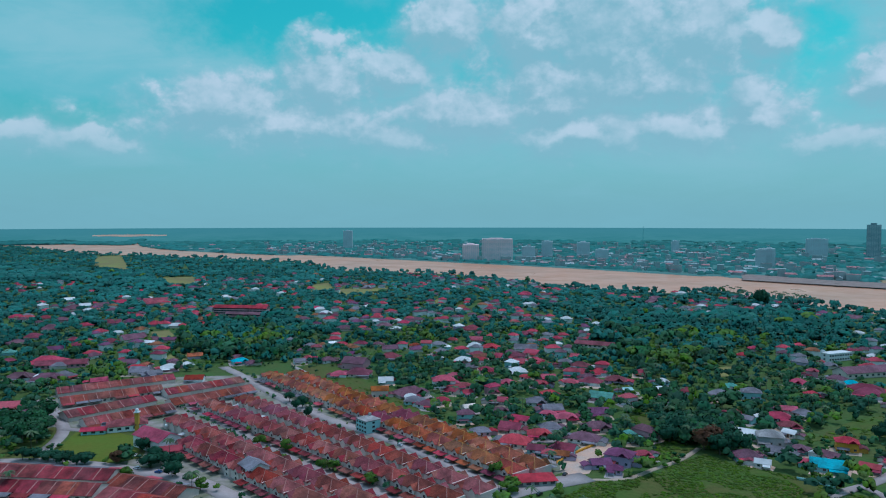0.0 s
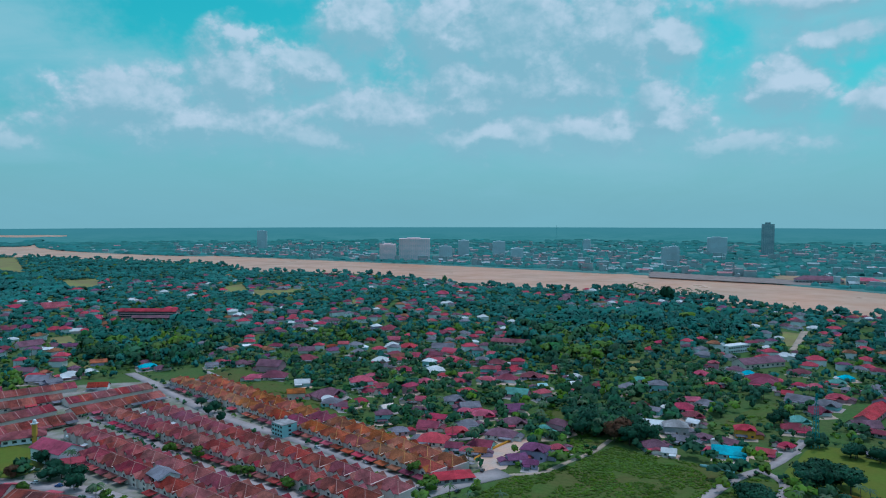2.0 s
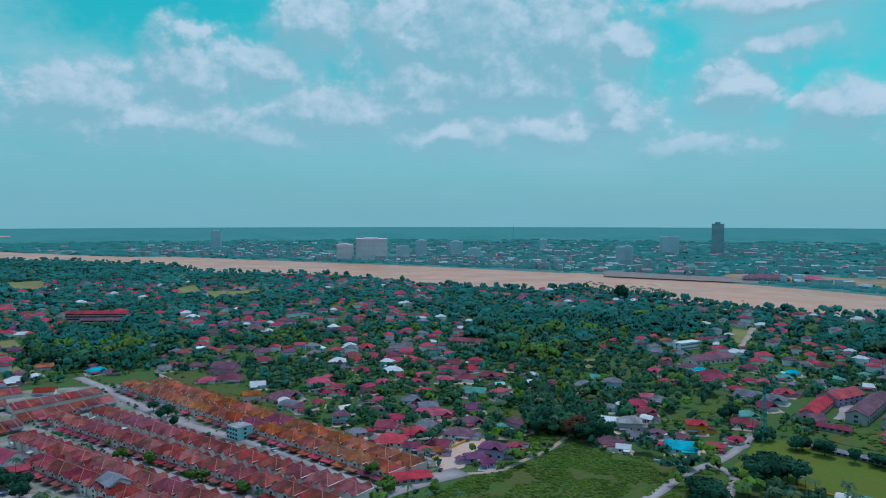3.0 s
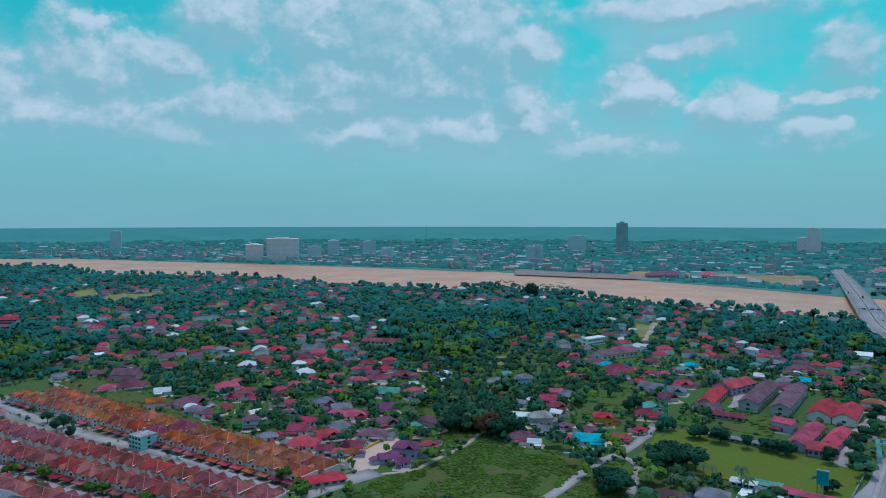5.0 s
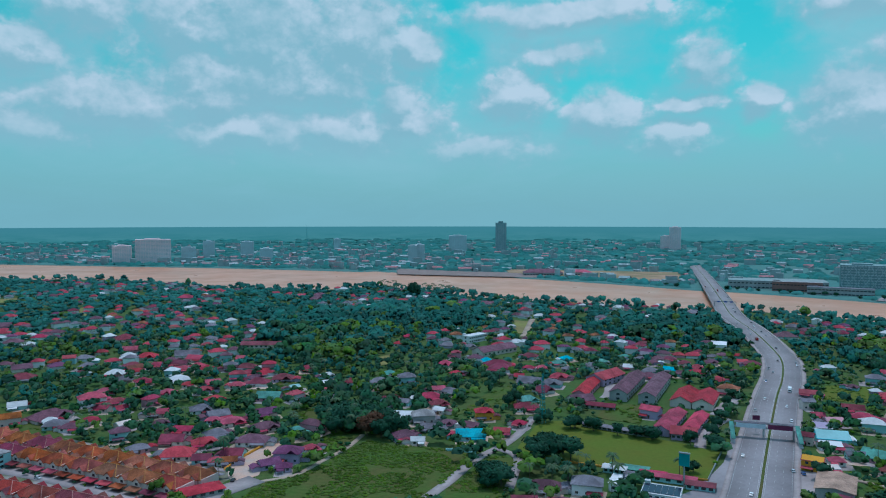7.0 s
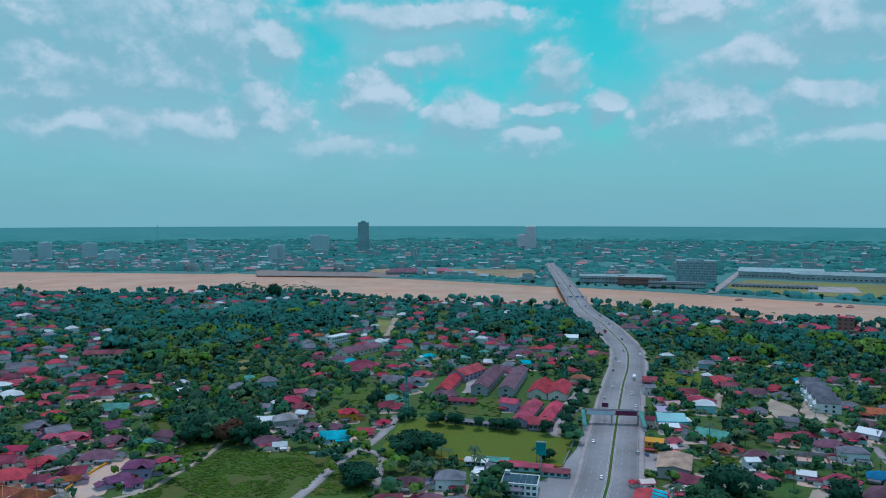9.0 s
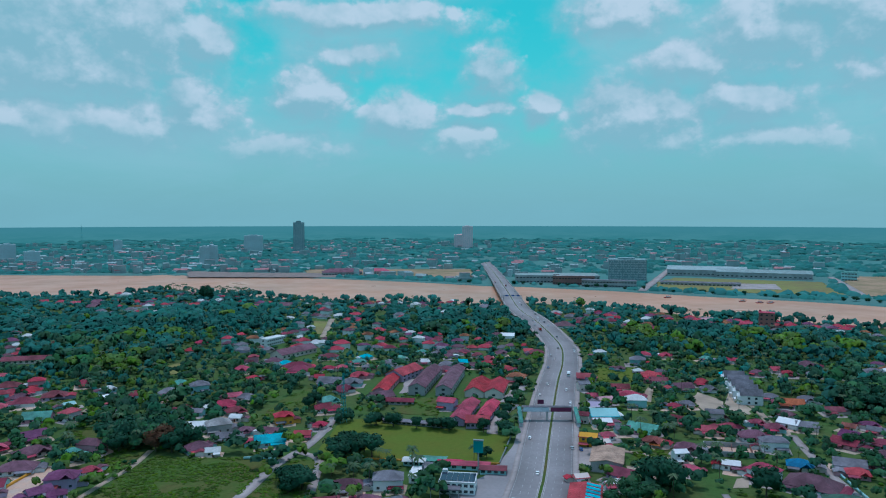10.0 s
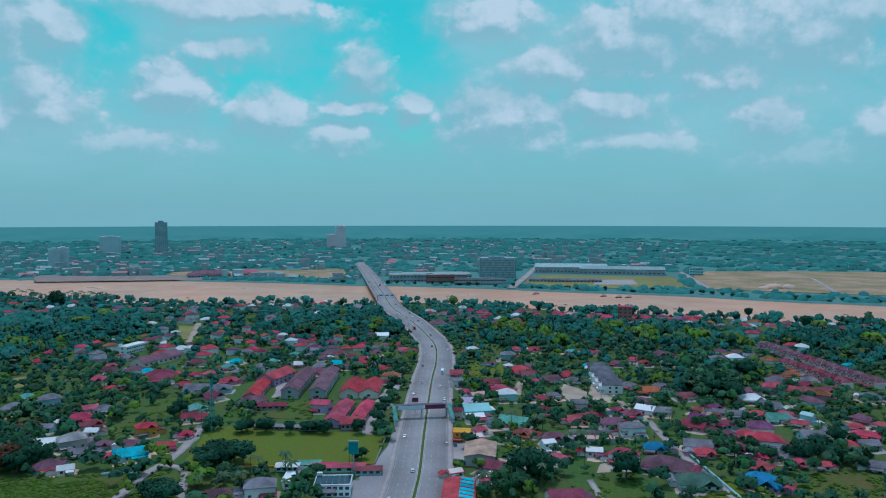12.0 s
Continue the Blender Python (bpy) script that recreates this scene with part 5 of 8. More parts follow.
long_block("covered_walk", 295.2, 380.3, 320.1, 339.1, 6, 2.6, "concrete", "grey", "long low shed with a grey sheet roof", "shed", "gable", 1, 14, 0.9)
block("canteen", 332.8, 410.3, 22, 7, 3, -50, "concrete", "dark", "open canteen under a dark red roof", "shed", "gable", 1, 5)
# shops and stalls beside the field and the highway
for k, (px, py, w, c) in enumerate(((269.2, 286.7, 13, "red"), (275.2, 277.4, 22, "red"), (279.9, 263.9, 14, "dark"), (264.1, 299.4, 20, "green"), (256.9, 302.9, 12, "white"))):
    block("stall", px, py, w, 7, 3, -50, "teal", c, f"low roadside stall with a {WORDS[c]} roof", "stall", "gable", 1, 4, 0.8)
block("warehouse", 336.0, 228.4, 26, 17, 6, 32, "concrete", "tan", "plain warehouse with a low tan sheet roof", "warehouse", "gable", 1, 5, 1.5)


def station():
    """The flat-roofed service building with panels on its roof."""
    top = block("service_station", 249.3, 259.4, 18, 14, 6, -50, "white", "white", "white flat-roofed service building with solar panels", "station", "flat", 2, 6)
    for i in range(6):
        for j in range(4):
            child("solar_panel", shared("solar", lambda: Solid().box(-1.4, -1.3, 0, 1.4, 1.3, 0.12).done("solar_panel", PANEL["solar"])), top,
                  pose(-7.4 + i * 2.96, -4.6 + j * 2.75, 6.75, 4, 0, 0), "dark blue solar panel" if i + j == 0 else "")
    child("canopy", Solid().box(-13, -13, 4.2, 2, -7.4, 4.9).done("canopy", ROOF["grey"]), top)
    for px in (-12.5, -8, -3, 1.5):
        child("post", shared("canopy_post", lambda: Solid().box(-0.2, -0.2, 0, 0.2, 0.2, 4.6).done("post", STEEL)), top, pose(px, -12.5, 0))
    for w, d, px, py, turn, c in ((14, 5, 242.6, 285.3, 40, "white"), (10, 6, 253.5, 287.0, 40, "grey")):
        block("annex", px, py, w, d, 4, turn, "white", c, "low white annex with a pale roof", "annex", "flat", 1, 4)


station()


def market(ax, ay, bx, by, d):
    """A roadside market hall: red sheet roof with turquoise skylight strips."""
    n, turn = math.hypot(bx - ax, by - ay), math.degrees(math.atan2(by - ay, bx - ax))
    top = new("market_hall")
    top.matrix_basis = pose((ax + bx) / 2, (ay + by) / 2, 0, 0, 0, turn)
    tagged(top, "roadside market hall with a red and turquoise striped roof", "market")
    child("wall", Solid().box(-n / 2, -d / 2, -0.1, n / 2, d / 2, 4.6).done("wall", WALL["pink"]), top)
    child("roof", Solid().gable(n, d, 4.6, 1.2, 0.8).done("roof", ROOF["red"]), top)
    for i in range(9):
        x = -n / 2 + (i + 0.5) * n / 9
        child("skylight_strip", shared(("strip", round(d)), lambda: Solid().prism([(-d / 2 + 0.2, 4.78), (-0.3, 5.9), (-0.3, 5.82), (-d / 2 + 0.2, 4.7)], -n / 26, n / 26, "x").done("skylight_strip", ROOF["cyan"])), top, pose(x, 0, 0.1))
    FOOT.append(((ax + bx) / 2, (ay + by) / 2, n * 0.55))


market(258.8, 189.0, 293.7, 212.0, 15)


def town_row(ax, ay, bx, by, count):
    """White gabled town houses in a short row."""
    turn = math.degrees(math.atan2(by - ay, bx - ax))
    for i in range(count):
        t = (i + 0.5) / count
        x, y = ax + (bx - ax) * t, ay + (by - ay) * t
        top = new("town_villa")
        top.matrix_basis = pose(x, y, 0, 0, 0, turn - 90)
        tagged(top, "tall white gabled town villa with a grey roof", "house", "row of white villas")
        child("wall", shared("tvwall", lambda: Solid().box(-8, -4.4, -0.1, 8, 4.4, 7.4).prism([(-4.4, 7.4), (4.4, 7.4), (0, 11.0)], -8, 8, "x").done("wall", WALL["white"])), top)
        child("roof", shared("tvroof", lambda: Solid().gable(16, 8.8, 7.4, 3.9, 0.35).done("roof", ROOF["grey"])), top)
        child("gable_wing", shared("tvwing", lambda: Solid().box(-10.4, -4.4, -0.1, -8, 0.4, 6.2).prism([(-4.4, 6.2), (0.4, 6.2), (-2, 8.4)], -10.4, -8, "x").done("gable_wing", WALL["white"])), top)
        child("porch", shared("tvporch", lambda: Solid().box(-11.2, 1.2, 2.8, -8, 5.4, 3.1).box(-11.1, 1.4, 0, -10.8, 1.7, 2.8).box(-11.1, 4.9, 0, -10.8, 5.2, 2.8).done("porch", WALL["white"])), top)
        put_windows(top, [(-10.4, -2, z, -90) for z in (1, 4.0)] + [(-8, 2.4, z, -90) for z in (1, 4.4)] + [(-2, -4.4, z, 0) for z in (1, 4.2)] + [(3, -4.4, z, 0) for z in (1, 4.2)], 1.8, 1.6)
        FOOT.append((x, y, 10))


town_row(519.6, 227.5, 585.0, 274.6, 5)


def building_site(pts, h=3.2):
    """Unfinished walls and columns round bare ground."""
    top = new("building_site")
    tagged(top, "unfinished concrete walls and columns of a new building", "building site")
    for a, b in zip(pts, pts[1:] + pts[:1]):
        n = math.dist(a, b)
        m = pose((a[0] + b[0]) / 2, (a[1] + b[1]) / 2, 0, 0, 0, math.degrees(math.atan2(b[1] - a[1], b[0] - a[0])))
        child("wall", Solid().box(-n / 2, -0.15, -0.1, n / 2, 0.15, h).done("wall", WALL["concrete"]), top, m)
    (ax, ay), (bx, by), (cx, cy), (dx, dy) = pts
    for i in range(1, 6):
        u = i / 6
        p, q = (ax + (bx - ax) * u, ay + (by - ay) * u), (dx + (cx - dx) * u, dy + (cy - dy) * u)
        n = math.dist(p, q)
        child("partition", Solid().box(-n / 2, -0.12, -0.1, n / 2, 0.12, h * 0.8).done("partition", WALL["brick"]), top,
              pose((p[0] + q[0]) / 2, (p[1] + q[1]) / 2, 0, 0, 0, math.degrees(math.atan2(q[1] - p[1], q[0] - p[0]))))


building_site([(390.8, 200.2), (411.5, 173.1), (426.9, 182.8), (407.7, 208.1)])


def mast(x, y, h, w=3.2):
    """A slim lattice mast of four legs and rings of braces."""
    top = new("lattice_mast")
    top.matrix_basis = pose(x, y, 0)
    tagged(top, "slim blue-grey lattice telephone mast", "mast")
    for sx in (-1, 1):
        for sy in (-1, 1):
            child("leg", Solid().raw([(sx * w / 2 + a, sy * w / 2 + b, 0) for a, b in ((-.12, -.12), (.12, -.12), (.12, .12), (-.12, .12))] + [(sx * 0.35 + a, sy * 0.35 + b, h) for a, b in ((-.1, -.1), (.1, -.1), (.1, .1), (-.1, .1))],
                  [(0, 1, 5, 4), (1, 2, 6, 5), (2, 3, 7, 6), (3, 0, 4, 7), (4, 5, 6, 7)]).done("leg", PANEL["teal"]), top)
    for k in range(1, 14):
        z = h * k / 14
        q = (w / 2) * (1 - k / 14) + 0.35 * k / 14
        child("brace", Solid().box(-q, -q - 0.06, z, q, -q + 0.06, z + 0.14).box(-q, q - 0.06, z, q, q + 0.06, z + 0.14).box(-q - 0.06, -q, z, -q + 0.06, q, z + 0.14).box(q - 0.06, -q, z, q + 0.06, q, z + 0.14).done("brace", PANEL["teal"]), top)


mast(274.0, 397.6, 34)


def boundary(pts, h, material, label, name="boundary_wall"):
    """A thin wall or fence along a line."""
    line = curve_points(pts, 12.0)
    ribbon(name, line, -0.15, 0.15, h, material, h + 0.2, label, "wall", "")


boundary([(221.9, 352.6), (241.8, 327.8), (257.6, 308.5), (291.6, 269.8)], 1.2, WALL["ochre"], "low ochre wall along the playing field")
boundary([(291.6, 269.8), (311.6, 283.6), (334.9, 299.9)], 1.8, STEEL, "grey fence between field and highway", "fence")
boundary([(419.4, 138.3), (387.0, 111.4), (363.7, 91.8)], 1.8, WALL["teal"], "pale teal garden wall beside the lane")
boundary([(189.2, 375.4), (197.3, 369.5), (202.3, 361.6)], 1.8, WALL["teal"], "teal sheet fence beside the meadow", "fence")
boundary([(64.6, 399.7), (79.3, 418.2), (98.7, 437.3)], 1.8, WALL["ochre"], "ochre garden wall beside the building plot")


def pylon(x, y):
    top = new("sign_pylon")
    top.matrix_basis = pose(x, y, 0, 0, 0, -52)
    tagged(top, "tall roadside sign pylon with a blank teal face", "sign")
    child("pole", Solid().box(-0.35, -0.35, -0.2, 0.35, 0.35, 14).done("pole", STEEL), top)
    child("sign_face", Solid().box(-2.6, -0.6, 12, 2.6, 0.6, 18.5).done("sign_face", PANEL["teal"]), top)
    child("cap", Solid().box(-2.8, -0.8, 18.5, 2.8, 0.8, 19).done("cap", STEEL), top)


pylon(272.3, 267.7)


def footbridge():
    """The pedestrian bridge over the highway, with advert panels and roofed stairs."""
    a, b = Vector((367.6, 319.7)), Vector((392.8, 295.7))
    mid, run = (a + b) / 2, b - a
    turn = math.degrees(math.atan2(run.y, run.x))
    L = run.length
    top = new("footbridge")
    top.matrix_basis = pose(mid.x, mid.y, 0.4, 0, 0, turn)
    tagged(top, "roofed steel footbridge with advert panels over the highway", "footbridge")
    child("deck", Solid().box(-L / 2, -1.6, 6, L / 2, 1.6, 6.5).done("deck", CONCRETE), top)
    child("roof", Solid().prism([(-2, 9.3), (0, 9.9), (2, 9.3), (2, 9.1), (0, 9.7), (-2, 9.1)], -L / 2, L / 2, "x").done("roof", ROOF["grey"]), top)
    for k, (x0, x1, c) in enumerate(((-L / 2 + 1, 1.0, "pale"), (2.2, L / 2 - 1, "maroon"))):
        child("advert_panel", Solid().box(x0, -2.1, 6.2, x1, -1.75, 9.0).done("advert_panel", PANEL[c]), top, None, f"blank {c} advert panel")
    for x in np.linspace(-L / 2 + 0.3, L / 2 - 0.3, 9):
        child("upright", shared("upright", lambda: Solid().box(-0.12, -1.7, 6.5, 0.12, -1.5, 9.3).box(-0.12, 1.5, 6.5, 0.12, 1.7, 9.3).done("upright", STEEL)), top, pose(x, 0, 0))
    for x in (-L / 2, 0, L / 2):
        child("column", shared("fbcolumn", lambda: Solid().box(-0.5, -0.9, -0.6, 0.5, 0.9, 6).done("column", CONCRETE)), top, pose(x, 0, 0))
    for sx in (-1, 1):
        x = sx * (L / 2 + 1.8)
        child("stair", Solid().prism([(-1, 6.4), (-16, 0), (-16, -0.5), (-1, 5.6)], x - 1.3, x + 1.3, "x").done("stair", CONCRETE), top)
        child("stair_roof", Solid().prism([(0, 9.2), (-17, 3.0), (-17, 2.7), (0, 8.9)], x - 1.3, x + 1.3, "x").done("stair_roof", ROOF["green"]), top, None, "teal stair roof")
    board = new("billboard")
    board.matrix_basis = pose(mid.x - run.x * 0.06 + 6, mid.y - run.y * 0.06 + 8, 0.4, 0, 0, turn)
    tagged(board, "small maroon billboard on a post in the median", "billboard")
    child("post", Solid().box(-0.15, -0.15, 0, 0.15, 0.15, 8.4).done("post", STEEL), board)
    child("board", Solid().box(-2.2, -0.15, 8.4, 2.2, 0.15, 11.4).done("board", PANEL["maroon"]), board)


footbridge()


def gantry(x, y, z, turn):
    top = new("sign_gantry")
    top.matrix_basis = pose(x, y, z, 0, 0, turn)
    tagged(top, "steel sign gantry with blue panels over the bridge", "gantry")
    for sx in (-1, 1):
        child("post", shared("gpost", lambda: Solid().box(-0.3, -0.3, 0, 0.3, 0.3, 7).done("post", STEEL)), top, pose(sx * 14.6, 0, 0))
    child("beam", Solid().box(-14.8, -0.4, 6.6, 14.8, 0.4, 7.3).done("beam", STEEL), top)
    for px in (-9, 0.5, 8.5):
        child("sign_panel", shared("gpanel", lambda: Solid().box(-2.4, -0.6, 6.0, 2.4, -0.42, 7.8).done("sign_panel", PANEL["blue"])), top, pose(px, 0, 0))


gi = int(np.argmin(np.hypot(HIGHWAY[:, 0] - 831, HIGHWAY[:, 1] - 753)))
gs = sideways(HIGHWAY)[gi]
gantry(*HIGHWAY[gi][:2], HIGHWAY[gi][2] + 0.4, math.degrees(math.atan2(gs[1], gs[0])))


# ---- vehicles ----
def car(x, y, z, turn, paint, size=1.0, van=False):
    top = new("car")
    top.matrix_basis = pose(x, y, z, 0, 0, turn)
    tagged(top, f"{paint} {'van' if van else 'car'} on the road", "car", "vehicles on the roads")
    L, hh = (4.6, 1.95) if van else (4.1, 1.5)

    def body():
        lo = [(-L / 2, 0.35), (L / 2, 0.35), (L / 2, 0.75), (L * 0.28, 0.95), (-L * 0.44, 0.98), (-L / 2, 0.85)]
        return Solid().prism(lo, -0.88, 0.88, "x").done("body", CARPAINT[paint])

    def cabin():
        up = [(L * 0.27, 0.95), (L * 0.10, hh - 0.06), (-L * 0.36, hh - 0.06), (-L * 0.44, 0.97)]
        return Solid().prism(up, -0.78, 0.78, "x").done("window", GLASS)

    def lid():
        return Solid().box(-0.74, -L * 0.35, hh - 0.06, 0.74, L * 0.09, hh).done("roof", CARPAINT[paint])

    def wheel():
        return Solid().prism([(math.cos(i * 0.785) * 0.32, 0.32 + math.sin(i * 0.785) * 0.32) for i in range(8)], -0.11, 0.11, "x").done("wheel", RUBBER)
    child("body", shared(("car", paint, van), body), top)
    child("window", shared(("cabin", van), cabin), top)
    child("roof", shared(("lid", paint, van), lid), top)
    for px in (-0.8, 0.8) if math.hypot(x, y) < 700 else ():
        for py in (-L * 0.31, L * 0.31):
            child("wheel", shared("wheel", wheel), top, pose(px, py, 0))


def lorry(x, y, z, turn, paint):
    top = new("lorry")
    top.matrix_basis = pose(x, y, z, 0, 0, turn)
    tagged(top, f"{paint} box lorry on the highway", "lorry", "vehicles on the roads")
    child("cab", Solid().box(-1.15, 2.2, 0.6, 1.15, 4.2, 2.8).done("cab", CARPAINT[paint]), top)
    child("windscreen", Solid().box(-1.0, 4.16, 1.6, 1.0, 4.24, 2.6).done("windscreen", GLASS), top)
    child("box", Solid().box(-1.25, -4.2, 0.9, 1.25, 2.0, 3.4).done("box", CARPAINT[paint]), top)
    for px in (-1.0, 1.0):
        for py in (-3, 3):
            child("wheel", shared("lwheel", lambda: Solid().prism([(math.cos(i * 0.785) * 0.5, 0.5 + math.sin(i * 0.785) * 0.5) for i in range(8)], -0.15, 0.15, "x").done("wheel", RUBBER)), top, pose(px, py, 0))


def traffic():
    rng = random.Random(11)
    s = sideways(HIGHWAY)
    dist = np.concatenate([[0], np.cumsum(np.linalg.norm(np.diff(HIGHWAY[:, :2], axis=0), axis=1))])
    used = []
    while len(used) < 58:
        d = rng.uniform(8, 1400) if rng.random() < 0.8 else rng.uniform(60, 420)
        lane = rng.choice((-12.0, -7.9, -3.8, 3.8, 7.9, 12.0))
        if any(abs(d - u) < 11 and lane == l for u, l in used):
            continue
        used.append((d, lane))
        p = np.array([np.interp(d, dist, HIGHWAY[:, k]) for k in range(3)])
        g = np.array([np.interp(d, dist, s[:, 0]), np.interp(d, dist, s[:, 1])])
        x, y = p[:2] + g * lane
        turn = math.degrees(math.atan2(g[1], g[0])) + (0 if lane < 0 else 180)
        if len(used) % 19 == 7:
            lorry(x, y, p[2] + 0.46, turn, rng.choice(("red", "white")))
        else:
            car(x, y, p[2] + 0.46, turn, rng.choice(("white", "white", "silver", "black", "red", "blue", "silver", "black")), 1.0, rng.random() < 0.2)
    # parked along the shoulder and the estate streets
    for d in (95, 102, 128, 134, 141, 158, 166):
        p = np.array([np.interp(d, dist, HIGHWAY[:, k]) for k in range(3)])
        g = np.array([np.interp(d, dist, s[:, 0]), np.interp(d, dist, s[:, 1])])
        car(*(p[:2] + g * 16.8), p[2] + 0.42, math.degrees(math.atan2(g[1], g[0])) + rng.uniform(-6, 6), rng.choice(("white", "silver", "blue")))
    for x, y, turn, c in ((-170.7, 391.5, 75, "white"), (-156.3, 385.3, 80, "blue"), (-137.5, 376.0, 85, "black"), (-26.4, 431.8, -140, "silver"), (2.6, 403.4, -145, "white"),
                          (48.8, 354.2, -40, "black"), (66.4, 381.9, -30, "black"), (-106.7, 429.7, 40, "black"), (-113.2, 443.0, 30, "blue"), (-181.1, 413.1, 10, "white"),
                          (373.8, 166.3, 20, "white"), (233.9, 386.1, 30, "white"), (343.7, 258.7, -40, "silver"), (345.1, 253.3, -40, "blue")):
        car(x, y, 0.31, turn, c)


traffic()


# ---- village houses ----
house(-366.8, 612.0, 21.2, 13.6, 16, "mauve", "cross hip", "white")
house(-338.6, 605.4, 25.8, 16.3, 10, "mauve", "cross hip", "teal")
house(-331.4, 616.5, 18.2, 13.9, 52, "grey", "hip", "cream")
house(-384.9, 664.9, 10.3, 7.0, 31, "cyan", "hip", "lilac")
house(-376.0, 672.9, 34.3, 22.6, 7, "red", "hip", "lilac")
house(-290.9, 596.9, 12.9, 8.6, 34, "red", "gable", "cream")
house(-315.3, 514.9, 19.0, 12.8, 13, "red", "gable", "lilac")
house(-295.4, 485.2, 17.9, 13.9, 44, "mauve", "gable", "cream")
house(-279.8, 457.5, 8, 6.5, 51, "red", "cross hip", "teal")
house(-212.7, 605.4, 15.3, 10.2, 5, "orange", "gable", "white")
house(-271.2, 635.0, 17.5, 13.8, 0, "grey", "gable", "cream")
house(-256.2, 625.6, 12.1, 8.7, 45, "grey", "gable", "lilac")
house(-195.4, 681.0, 14.8, 9.7, 31, "cyan", "cross hip", "teal")
house(-91.7, 623.3, 13.2, 9.2, -3, "red", "hip", "white")
house(-74.8, 627.9, 20.8, 15.9, -7, "dark", "hip", "cream")
house(-48.4, 599.0, 11.7, 9.4, 3, "white", "gable", "teal")
house(-49.6, 553.3, 13.4, 9.4, 7, "orange", "two gable", "cream")
house(-26.3, 557.5, 23.5, 15.4, 31, "mauve", "cross hip", "cream")
house(0.5, 588.6, 18.5, 13.0, 8, "red", "two hip", "white")
house(-25.3, 544.8, 8, 6.5, -1, "white", "hip", "white")
house(-12.1, 521.3, 13.4, 8.5, -21, "mauve", "hip", "white")
house(-0.9, 532.8, 11.3, 8.2, 15, "red", "hip", "cream")
house(10.9, 616.5, 13.8, 9.0, -10, "red", "cross hip", "cream")
house(-81.4, 660.9, 21.8, 16.3, -19, "mauve", "two gable", "pink")
house(-138.3, 681.0, 11.4, 7.7, 21, "grey", "gable", "white")
house(-133.3, 697.8, 8, 6.5, 1, "red", "cross hip", "lilac")
house(-111.9, 686.5, 13.5, 9.8, 34, "mauve", "hip", "white")
house(-56.1, 747.0, 15.6, 12.2, 11, "mauve", "gable", "cream")
house(-52.6, 700.7, 19.9, 14.5, -10, "dark", "hip", "white")
house(-29.9, 763.9, 12.5, 8.6, 6, "orange", "cross hip", "cream")
house(-17.7, 763.5, 11.3, 8.7, -6, "red", "two gable", "teal")
house(-2.3, 730.9, 13.0, 10.4, -22, "grey", "cross hip", "cream")
house(-7.8, 700.7, 8, 6.5, -21, "dark", "hip", "teal")
house(-168.6, 785.0, 8.3, 6.5, 22, "grey", "two hip", "teal")
house(-135.4, 757.0, 11.4, 7.6, 10, "dark", "hip", "cream")
house(-121.7, 777.9, 9.3, 6.5, 28, "white", "shed", "white")
house(-122.6, 883.0, 21.1, 13.8, 16, "mauve", "hip", "cream")
house(-75.2, 906.5, 18.8, 13.3, 1, "mauve", "hip", "white")
house(-59.2, 883.0, 13.1, 9.6, 1, "white", "cross hip", "lilac")
house(-51.2, 931.4, 16.5, 10.8, -13, "red", "hip", "white")
house(-45.8, 974.0, 12.9, 9.2, -11, "red", "hip", "white")
house(-192.6, 1078.9, 19.3, 12.5, 31, "red", "hip", "white")
house(-169.4, 1026.9, 16.9, 13.5, 13, "white", "cross hip", "pink")
house(-116.4, 1106.9, 11.5, 8.7, 15, "white", "hip", "white")
house(-131.6, 1072.1, 19.1, 13.3, 1, "grey", "hip", "white")
house(-99.2, 1045.8, 21.7, 15.3, -6, "mauve", "gable", "lilac")
house(-68.7, 1026.9, 13.6, 9.0, -1, "mauve", "gable", "white")
house(19.8, 884.5, 11.8, 9.3, 22, "white", "two hip", "lilac")
house(35.7, 878.4, 22.1, 17.5, 24, "dark", "hip", "cream")
house(38.9, 799.9, 16.6, 12.2, -9, "red", "gable", "pink")
house(58.0, 957.6, 14.1, 11.0, 16, "red", "cross hip", "teal")
house(69.1, 985.3, 10.2, 7.1, -6, "red", "cross hip", "cream")
house(94.6, 941.7, 14.0, 9.2, 11, "red", "hip", "cream")
house(97.8, 839.4, 17.5, 11.7, 0, "dark", "cross hip", "lilac")
house(135.5, 913.4, 13.6, 9.4, 7, "grey", "two hip", "teal")
house(130.2, 811.3, 10.9, 8.7, -34, "red", "hip", "pink")
house(113.1, 796.1, 10.7, 8.2, -2, "red", "cross hip", "teal")
house(125.5, 774.3, 9.3, 6.5, -13, "white", "hip", "white")
house(174.0, 835.3, 8.8, 6.5, -8, "red", "hip", "cream")
house(176.7, 865.0, 10.4, 7.9, -19, "white", "hip", "white")
house(207.0, 847.8, 8, 6.5, 5, "red", "hip", "teal")
house(87.1, 747.0, 23.4, 15.4, -9, "grey", "gable", "white")
house(50.6, 753.7, 19.1, 13.5, -19, "red", "cross hip", "cream")
house(54.2, 706.6, 11.6, 9.1, -28, "red", "gable", "teal")
house(65.0, 689.3, 10.3, 7.2, 23, "red", "cross hip", "cream")
house(72.6, 678.3, 11.2, 8.8, 1, "red", "gable", "lilac")
house(36.2, 686.5, 12.8, 8.2, -4, "red", "hip", "white")
house(34.9, 715.5, 14.9, 9.7, 18, "dark", "hip", "white")
house(114.6, 663.5, 12.0, 8.2, -10, "grey", "two hip", "pink")
house(128.2, 659.8, 17.0, 12.5, -30, "dark", "hip", "teal")
house(95.4, 670.2, 10.1, 7.7, -30, "red", "cross hip", "teal")
